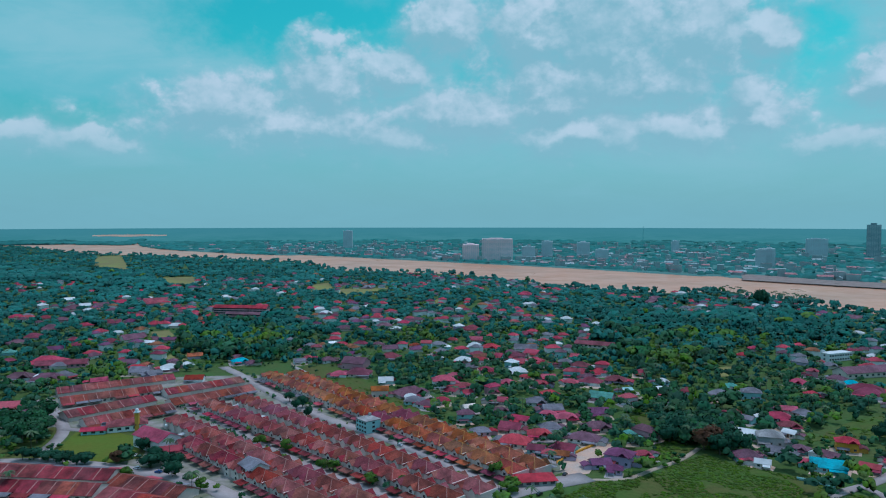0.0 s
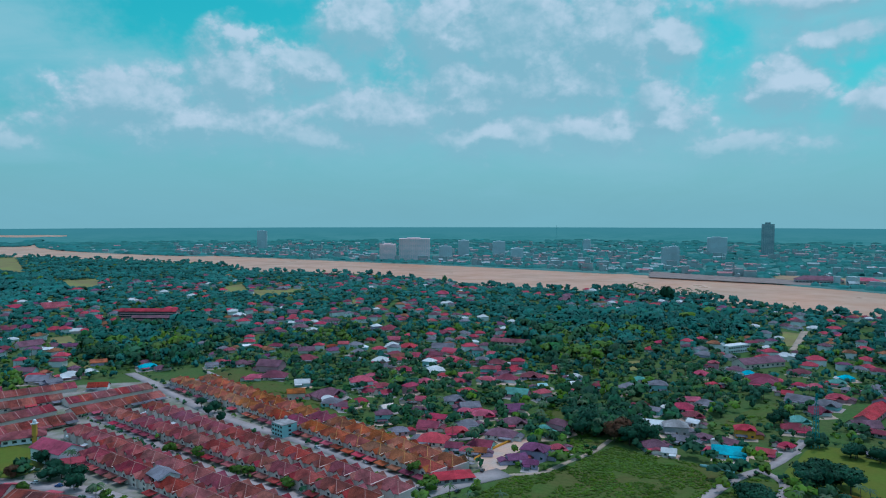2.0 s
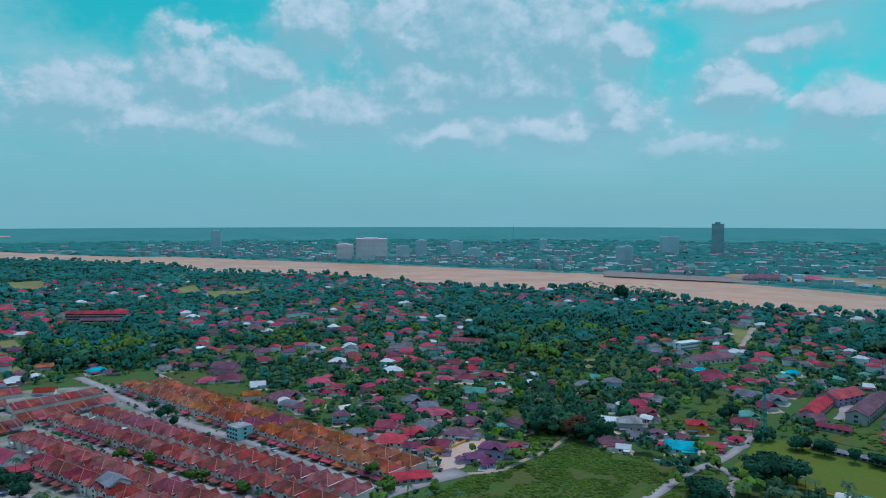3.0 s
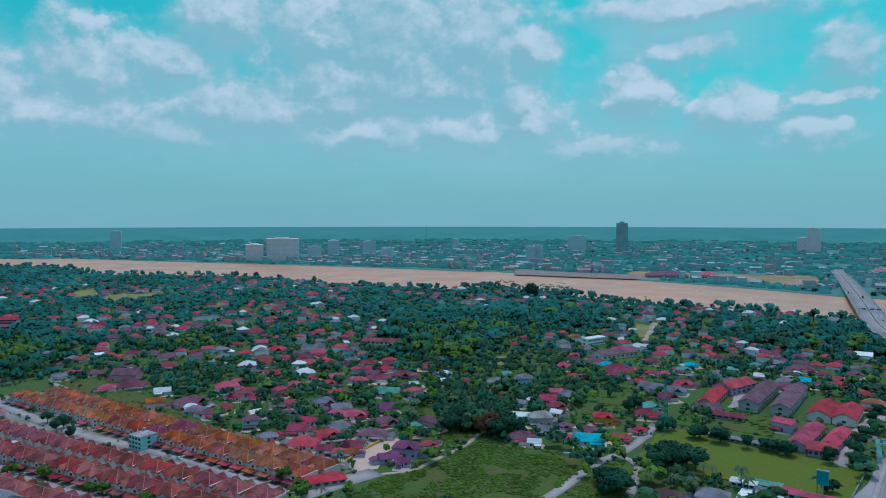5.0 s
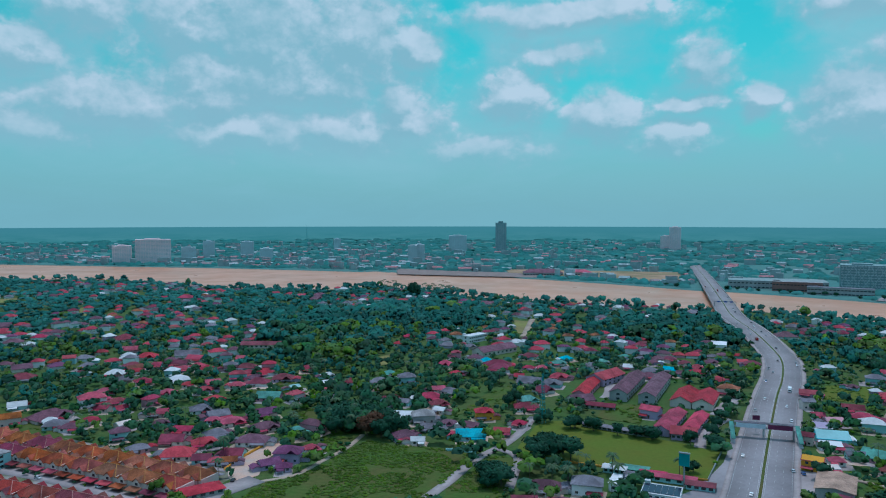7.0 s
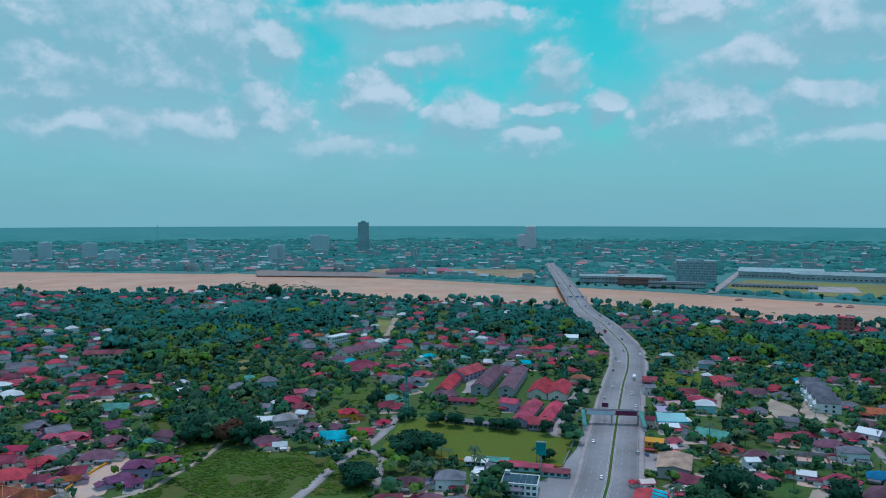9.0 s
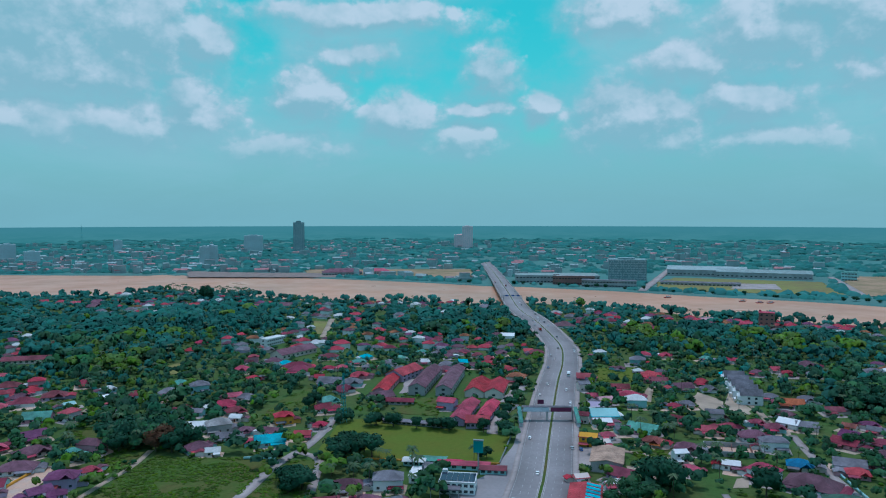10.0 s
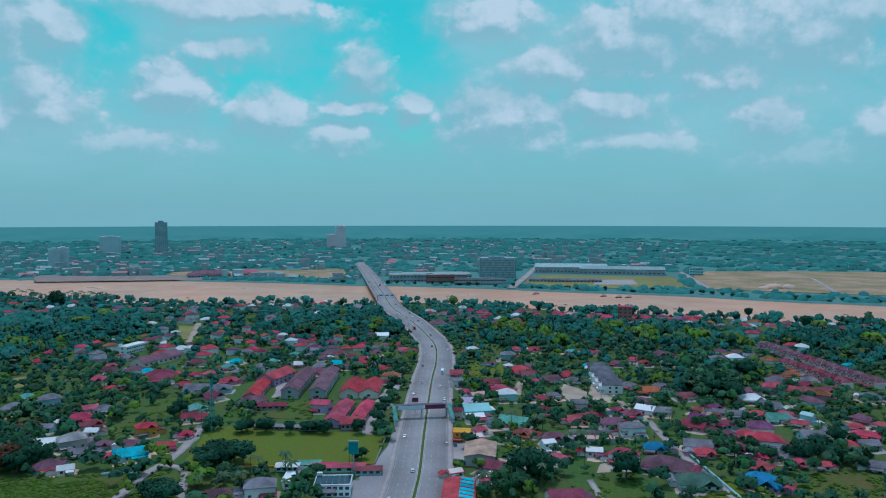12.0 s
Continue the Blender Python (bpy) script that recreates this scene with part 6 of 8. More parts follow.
house(132.1, 706.6, 8, 6.5, -34, "red", "gable", "white")
house(148.9, 1281.5, 26.5, 17.3, -22, "red", "hip", "pink")
house(184.3, 1301.1, 17.4, 13.6, -33, "white", "cross hip", "lilac")
house(104.3, 1128.9, 10.0, 6.8, 18, "red", "cross hip", "teal")
house(115.0, 1301.1, 9.6, 6.6, 2, "red", "gable", "lilac")
house(302.0, 1281.5, 11.6, 9.2, -8, "red", "gable", "cream")
house(322.7, 1262.6, 11.5, 8.4, -18, "red", "hip", "white")
house(337.8, 1226.3, 13.1, 9.0, 7, "red", "gable", "pink")
house(362.0, 1208.9, 25.9, 16.5, -10, "mauve", "cross hip", "pink")
house(388.1, 1200.4, 13.0, 8.5, 7, "red", "gable", "white")
house(72.8, 1385.5, 12.2, 9.5, -21, "red", "hip", "teal")
house(17.9, 1408.4, 13.4, 10.3, 24, "white", "gable", "lilac")
house(186.0, 1408.4, 10.4, 6.6, 10, "red", "hip", "teal")
house(18.9, 513.3, 10.1, 7.5, 25, "white", "shed", "cream")
house(39.0, 642.2, 12.5, 9.9, 11, "red", "hip", "cream")
house(66.5, 635.0, 17.2, 12.7, 3, "white", "hip", "teal")
house(124.9, 635.0, 11.6, 8.6, 5, "red", "cross hip", "teal")
house(125.2, 594.8, 17.3, 12.2, -27, "dark", "hip", "white")
house(147.2, 601.1, 16.7, 12.6, -21, "dark", "cross hip", "lilac")
house(81.5, 588.6, 11.6, 8.0, -13, "red", "cross hip", "lilac")
house(107.2, 592.7, 11.7, 8.2, -21, "red", "hip", "white")
house(122.2, 543.1, 18.4, 13.2, -30, "green", "gable", "pink")
house(70.4, 529.4, 15.3, 11.8, -4, "grey", "cross hip", "white")
house(17.7, 580.5, 11.3, 7.3, 5, "red", "hip", "white")
house(18.7, 557.5, 8, 6.5, 25, "red", "gable", "teal")
house(78.7, 508.7, 14.0, 11.0, 8, "grey", "gable", "lilac")
house(74.1, 496.6, 9.9, 6.5, -22, "red", "cross hip", "teal")
house(84.5, 488.0, 15.0, 9.7, 6, "red", "cross hip", "cream")
house(53.4, 482.4, 11.8, 7.6, -30, "red", "gable", "cream")
house(45.0, 463.8, 14.2, 10.8, -24, "dark", "gable", "cream")
house(61.8, 450.1, 14.6, 9.4, -6, "red", "cross hip", "cream")
house(44.7, 434.9, 18.1, 14.3, -22, "red", "hip", "cream")
house(56.0, 419.7, 10.4, 8.1, -20, "dark", "gable", "teal")
house(70.2, 465.1, 12.9, 9.6, 13, "grey", "hip", "pink")
house(71.7, 451.3, 9.1, 6.5, -14, "grey", "gable", "pink")
house(24.1, 455.0, 11.8, 8.5, 9, "grey", "hip", "pink")
house(101.1, 465.1, 17.4, 11.3, 9, "mauve", "cross hip", "cream")
house(88.8, 440.6, 17.9, 12.0, -27, "mauve", "hip", "white")
house(73.7, 420.7, 12.5, 9.7, -29, "dark", "gable", "teal")
house(69.4, 409.4, 8, 6.5, -16, "orange", "gable", "lilac")
house(62.3, 412.4, 8, 6.5, -14, "red", "hip", "white")
house(116.0, 440.3, 8.3, 6.5, 12, "green", "two hip", "white")
house(24.2, 657.2, 11.8, 7.6, 24, "grey", "hip", "cream")
house(88.3, 394.9, 10.6, 8.2, 7, "violet", "gable", "lilac")
house(101.1, 401.7, 14.7, 10.6, -29, "violet", "two cross hip", "lilac")
house(94.4, 385.8, 8, 6.5, -15, "violet", "hip", "lilac")
house(116.5, 410.4, 8, 6.5, 6, "red", "cross hip", "white")
house(147.5, 564.9, 8, 6.5, 5, "white", "shed", "teal")
house(161.3, 550.2, 8, 6.5, -34, "dark", "gable", "white")
house(174.3, 566.8, 10.7, 8.2, 7, "grey", "shed", "white")
house(165.2, 518.0, 9.0, 6.5, -12, "grey", "hip", "white")
house(-466.9, 1151.8, 36.5, 27.9, 26, "red", "gable", "lilac")
house(-526.6, 1151.8, 22.3, 16.3, 47, "red", "gable", "lilac")
house(-536.1, 1114.1, 20.0, 15.6, 44, "mauve", "gable", "cream")
house(-562.7, 1114.1, 16.5, 12.3, 36, "white", "gable", "teal")
house(-562.2, 1078.9, 26.8, 21.2, 26, "mauve", "hip", "cream")
house(-592.2, 985.3, 18.6, 13.2, 43, "red", "hip", "cream")
house(-576.5, 985.3, 15.1, 9.6, 14, "red", "hip", "pink")
house(-546.7, 974.0, 18.1, 12.9, 19, "dark", "hip", "cream")
house(-514.6, 957.6, 17.6, 12.9, 48, "mauve", "hip", "pink")
house(-458.4, 906.5, 18.0, 11.2, 53, "red", "hip", "cream")
house(-433.7, 931.4, 19.7, 15.3, 17, "dark", "gable", "lilac")
house(-416.0, 941.7, 16.7, 12.9, 51, "violet", "cross hip", "cream")
house(-374.0, 921.3, 19.1, 13.5, 4, "red", "hip", "lilac")
house(-369.5, 957.6, 15.1, 10.8, 22, "violet", "gable", "lilac")
house(-342.7, 906.5, 12.9, 9.6, 4, "white", "gable", "cream")
house(-313.5, 916.3, 17.1, 12.1, 3, "red", "cross hip", "white")
house(-352.9, 1008.6, 17.3, 11.6, 43, "red", "cross hip", "pink")
house(-325.0, 996.8, 17.0, 11.8, 42, "red", "hip", "white")
house(-309.0, 799.9, 22.8, 9.6, 9, "violet", "gable", "cream")
house(-323.8, 781.4, 11.3, 7.5, -4, "white", "gable", "pink")
house(-355.5, 811.3, 26.2, 16.9, 47, "mauve", "gable", "cream")
house(-370.9, 788.7, 15.5, 11.8, 50, "dark", "hip", "pink")
house(-417.6, 799.9, 13.3, 10.5, 11, "dark", "hip", "pink")
house(-407.5, 740.5, 17.5, 11.2, 29, "violet", "gable", "cream")
house(-488.8, 883.0, 22.3, 17.8, 26, "mauve", "hip", "cream")
house(-473.3, 819.1, 20.9, 16.2, 16, "dark", "hip", "lilac")
house(-470.4, 781.4, 17.5, 11.8, 57, "mauve", "hip", "pink")
house(-743.1, 1385.5, 16.1, 12.5, 4, "red", "hip", "pink")
house(-784.4, 1507.8, 12.4, 9.4, 41, "red", "hip", "pink")
house(-661.3, 1331.5, 13.1, 8.2, 10, "red", "gable", "pink")
house(-564.5, 1235.2, 12.0, 9.5, 15, "red", "gable", "cream")
house(-899.4, 1653.5, 13.8, 9.1, 10, "red", "hip", "cream")
house(-834.4, 1363.4, 14.1, 11.2, 42, "red", "hip", "pink")
house(-814.8, 1385.5, 14.1, 10.6, 53, "red", "cross hip", "cream")
house(-471.5, 1151.8, 11.0, 8.4, 42, "red", "cross hip", "white")
house(-445.4, 1167.5, 12.8, 9.1, 27, "red", "gable", "white")
house(-498.9, 1281.5, 10.1, 7.0, 17, "red", "hip", "lilac")
house(-630.3, 1192.0, 19.8, 12.9, 51, "white", "gable", "cream")
house(-445.2, 724.7, 12.6, 8.6, 20, "green", "hip", "teal")
house(-418.6, 681.0, 11.8, 8.2, 42, "dark", "hip", "cream")
house(-358.2, 659.8, 14.5, 9.9, 11, "grey", "hip", "cream")
house(-298.0, 672.9, 16.4, 10.7, -3, "mauve", "gable", "teal")
house(-247.8, 706.6, 14.5, 9.1, 19, "orange", "gable", "lilac")
house(-377.6, 1235.2, 19.0, 13.1, 29, "white", "hip", "white")
house(-203.8, 700.7, 10.8, 7.4, 23, "mauve", "hip", "white")
house(-182.3, 672.9, 10.4, 7.3, 26, "mauve", "cross hip", "cream")
house(-434.4, 1686.1, 17.8, 12.0, -7, "mauve", "hip", "cream")
house(-364.7, 1737.5, 20.8, 16.5, 11, "mauve", "hip", "cream")
house(-269.6, 1622.2, 12.0, 8.0, 28, "red", "gable", "teal")
house(-381.1, 2049.5, 18.3, 13.5, -16, "mauve", "cross hip", "white")
house(-203.3, 1468.9, 17.4, 12.6, -7, "mauve", "hip", "cream")
house(-150.2, 1408.4, 20.8, 13.9, -12, "grey", "cross hip", "pink")
house(-52.7, 1352.6, 11.9, 8.7, -8, "white", "hip", "pink")
house(-14.3, 1281.5, 11.3, 8.4, -8, "mauve", "gable", "white")
house(-3.7, 1151.8, 8.5, 6.7, 6, "red", "hip", "teal")
house(4.2, 883.0, 11.7, 8.5, -20, "dark", "hip", "white")
house(10.2, 799.9, 11.9, 7.6, -2, "red", "hip", "cream")
house(3.6, 757.0, 8, 6.5, -20, "white", "hip", "teal")
house(44.6, 847.8, 10.0, 7.8, 15, "dark", "hip", "pink")
house(176.1, 408.4, 14.3, 10.9, 1, "mauve", "hip", "teal")
house(197.5, 416.4, 11.2, 8.2, -44, "grey", "gable", "white")
house(179.8, 395.0, 8, 6.5, -26, "white", "gable", "cream")
house(202.9, 436.8, 14.6, 11.1, -17, "concrete", "two hip", "concrete")
house(229.6, 467.9, 12.6, 8.5, -4, "dark", "cross hip", "cream")
house(222.6, 450.9, 8, 6.5, -54, "white", "gable", "cream")
house(213.8, 420.2, 9.3, 6.9, -44, "mauve", "cross hip", "teal")
house(231.5, 488.2, 17.9, 11.2, -9, "red", "hip", "lilac")
house(247.8, 507.1, 11.9, 7.8, -16, "red", "gable", "cream")
house(253.8, 497.3, 11.8, 9.2, -44, "grey", "hip", "cream")
house(208.5, 483.7, 11.1, 6.9, -51, "grey", "gable", "teal")
house(206.5, 498.6, 8, 6.5, -22, "red", "hip", "teal")
house(239.2, 547.8, 14.3, 10.6, -16, "grey", "two hip", "teal")
house(236.0, 579.1, 9.4, 6.7, -22, "green", "hip", "cream")
house(216.0, 551.3, 16.0, 12.7, -42, "grey", "hip", "lilac")
house(216.1, 542.6, 8.8, 6.5, -21, "mauve", "gable", "cream")
house(198.1, 538.3, 8.6, 6.5, -15, "white", "gable", "pink")
house(243.6, 424.3, 11.9, 8.7, -23, "red", "two cross hip", "ochre")
house(224.7, 405.7, 12.7, 8.0, -57, "mauve", "gable", "white")
house(214.3, 390.4, 17.7, 12.3, -26, "cyan", "gable", "teal")
house(236.1, 387.8, 9.7, 6.6, -42, "red", "gable", "lilac")
house(255.6, 397.8, 8, 6.5, -52, "red", "cross hip", "cream")
house(294.5, 447.4, 14.5, 10.2, -6, "green", "cross hip", "pink")
house(282.4, 430.4, 17.1, 10.7, -29, "dark", "hip", "white")
house(323.1, 467.9, 15.4, 11.4, -9, "dark", "cross hip", "white")
house(329.8, 497.3, 18.8, 12.2, -52, "grey", "gable", "lilac")
house(341.4, 483.0, 16.9, 11.1, -46, "grey", "cross hip", "teal")
house(362.5, 501.1, 13.9, 9.5, -48, "red", "cross hip", "pink")
house(358.2, 542.1, 9.7, 6.5, -52, "red", "hip", "lilac")
house(368.2, 536.2, 10.7, 7.8, -12, "red", "hip", "cream")
house(332.3, 518.0, 8, 6.5, -36, "red", "gable", "cream")
house(339.4, 566.3, 24.6, 15.5, -30, "dark", "hip", "pink")
house(341.3, 590.0, 9.1, 6.5, -20, "cyan", "hip", "white")
house(330.8, 429.9, 18.0, 12.4, -11, "mauve", "gable", "cream")
house(395.5, 547.1, 12.1, 9.5, -28, "green", "cross hip", "white")
house(443.0, 503.3, 12.0, 8.2, -41, "white", "gable", "cream")
house(436.3, 535.7, 10.3, 6.5, -62, "green", "hip", "white")
house(414.5, 562.1, 11.4, 8.0, -9, "cyan", "hip", "teal")
house(467.6, 478.4, 11.0, 7.5, -60, "cyan", "gable", "pink")
house(350.4, 376.2, 13.2, 9.0, -64, "red", "two gable", "lilac")
house(337.8, 605.4, 14.5, 9.9, -52, "mauve", "hip", "white")
house(334.2, 552.8, 21.2, 15.3, -39, "dark", "hip", "white")
house(343.8, 677.0, 15.8, 11.1, -46, "grey", "hip", "lilac")
house(348.1, 720.2, 14.2, 9.5, -52, "mauve", "hip", "cream")
house(361.2, 678.1, 8, 6.5, -30, "red", "cross hip", "white")
house(325.8, 623.2, 9.4, 6.5, -33, "red", "two cross hip", "pink")
house(297.5, 591.3, 13.8, 10.9, -49, "red", "cross hip", "teal")
house(328.7, 746.9, 10.9, 8.1, -5, "red", "cross hip", "pink")
house(302.2, 709.2, 13.7, 9.1, -30, "red", "hip", "white")
house(389.4, 587.7, 14.7, 10.0, -46, "dark", "hip", "teal")
house(288.4, 551.5, 10.2, 7.5, -6, "red", "cross hip", "pink")
house(361.7, 660.4, 12.3, 9.0, -18, "grey", "cross hip", "cream")
house(452.1, 1050.2, 31.9, 21.8, -2, "red", "cross hip", "white")
house(488.9, 1088.0, 17.5, 13.5, -29, "grey", "hip", "white")
house(517.6, 1104.9, 16.1, 10.0, -5, "white", "cross hip", "lilac")
house(524.8, 986.3, 14.8, 11.5, -36, "red", "gable", "cream")
house(563.9, 972.9, 21.5, 14.7, -50, "mauve", "gable", "teal")
house(563.3, 1020.2, 8.6, 6.5, -17, "red", "cross hip", "lilac")
house(503.7, 1032.5, 15.2, 9.8, -20, "white", "cross hip", "white")
house(554.4, 918.7, 11.1, 7.5, -18, "grey", "hip", "pink")
house(330.7, 1226.1, 14.9, 10.4, 2, "red", "hip", "pink")
house(344.0, 1164.4, 23.2, 17.9, -14, "mauve", "cross hip", "pink")
house(316.3, 1251.2, 9.5, 6.5, 7, "red", "hip", "cream")
house(370.7, 1137.3, 8.8, 6.7, 0, "red", "hip", "white")
house(410.0, 1106.3, 12.1, 9.4, -3, "red", "hip", "white")
house(401.7, 1021.0, 11.3, 8.4, -5, "red", "hip", "white")
house(458.1, 1107.3, 12.3, 9.3, -44, "mauve", "hip", "cream")
house(538.8, 1062.2, 14.0, 10.0, -28, "dark", "hip", "cream")
house(556.9, 1119.4, 11.0, 8.5, -43, "red", "hip", "cream")
house(448.1, 1166.3, 11.0, 7.8, 4, "dark", "gable", "white")
house(694.5, 749.1, 13.5, 9.4, -56, "white", "hip", "pink")
house(716.0, 747.1, 11.4, 9.0, -30, "red", "hip", "teal")
house(737.7, 745.2, 13.9, 8.9, -59, "red", "gable", "pink")
house(722.0, 828.1, 11.3, 8.6, -66, "mauve", "hip", "cream")
house(762.5, 833.9, 10.0, 6.5, -31, "red", "cross hip", "white")
house(791.6, 837.4, 11.9, 9.2, -67, "white", "hip", "lilac")
house(713.4, 878.0, 10.0, 7.8, -59, "white", "cross hip", "pink")
house(775.5, 749.1, 22.2, 15.8, -33, "grey", "cross hip", "pink")
house(616.9, 605.1, 10.2, 6.6, -68, "red", "hip", "pink")
house(566.9, 557.1, 9.4, 7.3, -48, "red", "cross hip", "lilac")
house(606.9, 549.8, 15.8, 12.5, -51, "green", "shed", "white")
house(539.2, 592.7, 8, 6.5, -56, "dark", "gable", "teal")
house(498.9, 544.4, 9.9, 6.8, -70, "grey", "gable", "pink")
house(494.0, 521.2, 10.7, 8.4, -55, "mauve", "hip", "cream")
house(503.0, 515.5, 11.8, 7.7, -44, "dark", "hip", "pink")
house(525.9, 526.7, 11.1, 8.2, -30, "red", "hip", "pink")
house(552.6, 526.0, 12.5, 9.5, -64, "dark", "hip", "teal")
house(549.0, 505.1, 10.0, 7.6, -34, "grey", "hip", "cream")
house(563.3, 505.6, 10.1, 7.5, -48, "mauve", "hip", "white")
house(502.3, 495.2, 9.4, 6.5, -59, "dark", "hip", "cream")
house(573.8, 496.6, 9.0, 6.5, -32, "red", "gable", "teal")
house(481.2, 460.4, 12.9, 8.0, -23, "red", "cross hip", "white")
house(555.2, 474.6, 8.7, 6.5, -44, "red", "gable", "white")
house(554.5, 462.7, 14.0, 10.5, -44, "dark", "hip", "lilac")
house(695.1, 837.4, 9.6, 7.6, -13, "mauve", "hip", "lilac")
house(652.8, 839.2, 9.4, 7.1, -56, "mauve", "hip", "cream")
house(696.8, 793.6, 10.9, 7.7, -28, "red", "gable", "cream")
house(657.4, 904.3, 9.9, 7.6, -30, "red", "cross hip", "lilac")
house(689.6, 893.2, 10.0, 6.8, -24, "white", "hip", "lilac")
house(791.9, 810.6, 11.7, 7.8, -47, "mauve", "hip", "cream")
house(674.7, 801.2, 9.3, 6.5, -28, "white", "cross hip", "teal")
house(527.7, 486.5, 10.7, 7.6, -47, "mauve", "cross hip", "cream")
house(448.7, 482.7, 12.8, 9.6, -56, "grey", "hip", "teal")
house(464.5, 461.7, 12.7, 7.9, -56, "mauve", "cross hip", "teal")
house(405.4, 497.5, 10.5, 7.8, -17, "grey", "cross hip", "cream")
house(415.4, 525.0, 12.0, 7.9, -65, "grey", "hip", "white")
house(478.6, 529.2, 8.5, 6.5, -40, "grey", "cross hip", "white")
house(386.7, 522.6, 8.7, 6.5, -43, "grey", "hip", "pink")
house(478.0, 511.1, 8.3, 6.5, -35, "mauve", "hip", "lilac")
house(472.8, 544.9, 8, 6.5, -19, "green", "hip", "teal")
house(501.4, 365.1, 13.0, 8.7, -54, "red", "gable", "lilac")
house(468.0, 341.9, 8.7, 6.5, -27, "grey", "two gable", "cream")
house(488.9, 321.3, 14.0, 9.7, -45, "dark", "gable", "cream")
house(473.5, 303.1, 16.1, 11.0, -66, "red", "hip", "white")
house(450.7, 321.0, 8, 6.5, -41, "red", "gable", "white")
house(447.7, 307.2, 11.5, 8.7, -28, "grey", "shed", "pink")
house(413.6, 285.2, 19.0, 15.0, -42, "cyan", "shed", "teal")
house(393.8, 287.7, 8, 6.5, -62, "dark", "two gable", "cream")
house(397.7, 275.1, 13.2, 8.6, -39, "red", "shed", "white")
house(427.3, 303.3, 14.2, 10.2, -48, "white", "shed", "lilac")
house(403.7, 247.1, 18.7, 13.3, -78, "green", "gable", "pink")
house(394.6, 256.9, 10.0, 6.5, -39, "grey", "gable", "teal")
house(376.2, 255.8, 8, 6.5, -42, "red", "hip", "white")
house(357.3, 256.6, 10.8, 7.7, -60, "red", "two shed", "ochre")
house(361.7, 249.4, 8, 6.5, -28, "white", "shed", "cream")
house(324.5, 211.2, 13.8, 10.9, -79, "dark", "gable", "lilac")
house(310.2, 207.2, 9.9, 6.6, -38, "red", "shed", "white")
house(304.3, 223.4, 8.2, 6.5, -30, "red", "shed", "cream")
house(535.0, 313.4, 13.0, 8.7, -52, "dark", "gable", "pink")
house(555.3, 286.7, 13.1, 10.2, -41, "red", "cross hip", "cream")
house(537.4, 271.1, 11.7, 9.1, -42, "grey", "cross hip", "white")
house(470.4, 263.1, 8.9, 6.5, -74, "red", "hip", "teal")
house(464.3, 229.6, 11.0, 7.6, -57, "grey", "two gable", "cream")
house(434.2, 215.9, 13.3, 8.8, -60, "red", "gable", "cream")
house(439.6, 241.3, 12.2, 9.4, -84, "dark", "gable", "white")
house(442.5, 193.9, 16.9, 10.8, -44, "mauve", "cross hip", "white")
house(470.2, 191.5, 12.3, 8.8, -52, "dark", "cross hip", "teal")
house(473.2, 204.5, 8.6, 6.5, -45, "dark", "cross hip", "teal")
house(487.0, 188.7, 14.2, 11.0, -87, "grey", "shed", "white")
house(540.6, 208.8, 17.4, 11.0, -59, "orange", "gable", "pink")
house(547.9, 227.3, 11.6, 8.5, -66, "grey", "hip", "white")
house(599.0, 288.0, 8.9, 6.7, -37, "cyan", "cross hip", "white")
house(381.6, 178.6, 10.4, 7.8, -63, "mauve", "shed", "white")
house(379.3, 159.2, 14.0, 10.6, -92, "red", "two cross hip", "white")
house(409.3, 152.4, 13.4, 10.3, -67, "blue", "cross hip", "cream")
house(358.8, 190.6, 8, 6.5, -78, "red", "hip", "white")
house(371.0, 203.5, 8, 6.5, -36, "white", "two shed", "white")
house(383.7, 136.4, 25.1, 17.5, -82, "mauve", "hip", "teal")
house(370.1, 115.1, 21.0, 13.9, -61, "moss", "cross hip", "white")
house(309.4, 160.1, 17.0, 12.8, -46, "dark", "gable", "white")
house(542.0, 180.3, 12.9, 8.4, -47, "dark", "gable", "cream")
house(489.2, 178.5, 12.6, 9.1, -62, "grey", "gable", "cream")
house(507.9, 158.8, 8.0, 6.5, -86, "orange", "gable", "cream")
house(511.5, 144.2, 10.4, 7.1, -84, "grey", "gable", "pink")
house(513.7, 134.2, 12.8, 8.1, -51, "grey", "gable", "teal")
house(469.1, 148.3, 14.9, 10.3, -97, "dark", "gable", "pink")
house(485.4, 133.1, 11.4, 7.8, -82, "dark", "hip", "teal")
house(564.5, 136.7, 16.6, 12.3, -53, "white", "cross hip", "cream")
house(552.6, 120.1, 13.6, 10.0, -99, "grey", "gable", "white")
house(520.3, 109.4, 14.4, 11.0, -58, "green", "gable", "white")
house(482.7, 111.4, 15.0, 11.5, -70, "violet", "two hip", "cream")
house(468.7, 116.4, 12.5, 10.0, -91, "red", "cross hip", "cream")
house(456.9, 103.0, 20.0, 12.9, -70, "red", "two hip", "white")
house(438.7, 112.0, 12.4, 8.9, -95, "dark", "cross hip", "cream")
house(429.9, 134.0, 15.8, 10.8, -67, "grey", "gable", "teal")
house(418.8, 126.3, 11.4, 8.9, -64, "red", "cross hip", "pink")
house(449.8, 89.0, 14.0, 10.8, -61, "grey", "hip", "white")
house(439.4, 83.0, 13.0, 8.8, -79, "grey", "cross hip", "cream")
house(522.6, 122.6, 10.5, 7.9, -64, "red", "hip", "pink")
house(533.4, 106.0, 9.0, 6.5, -97, "red", "gable", "cream")
house(528.7, 91.7, 8, 6.5, -106, "white", "two shed", "teal")
house(492.2, 83.6, 13.6, 8.6, -53, "grey", "gable", "teal")
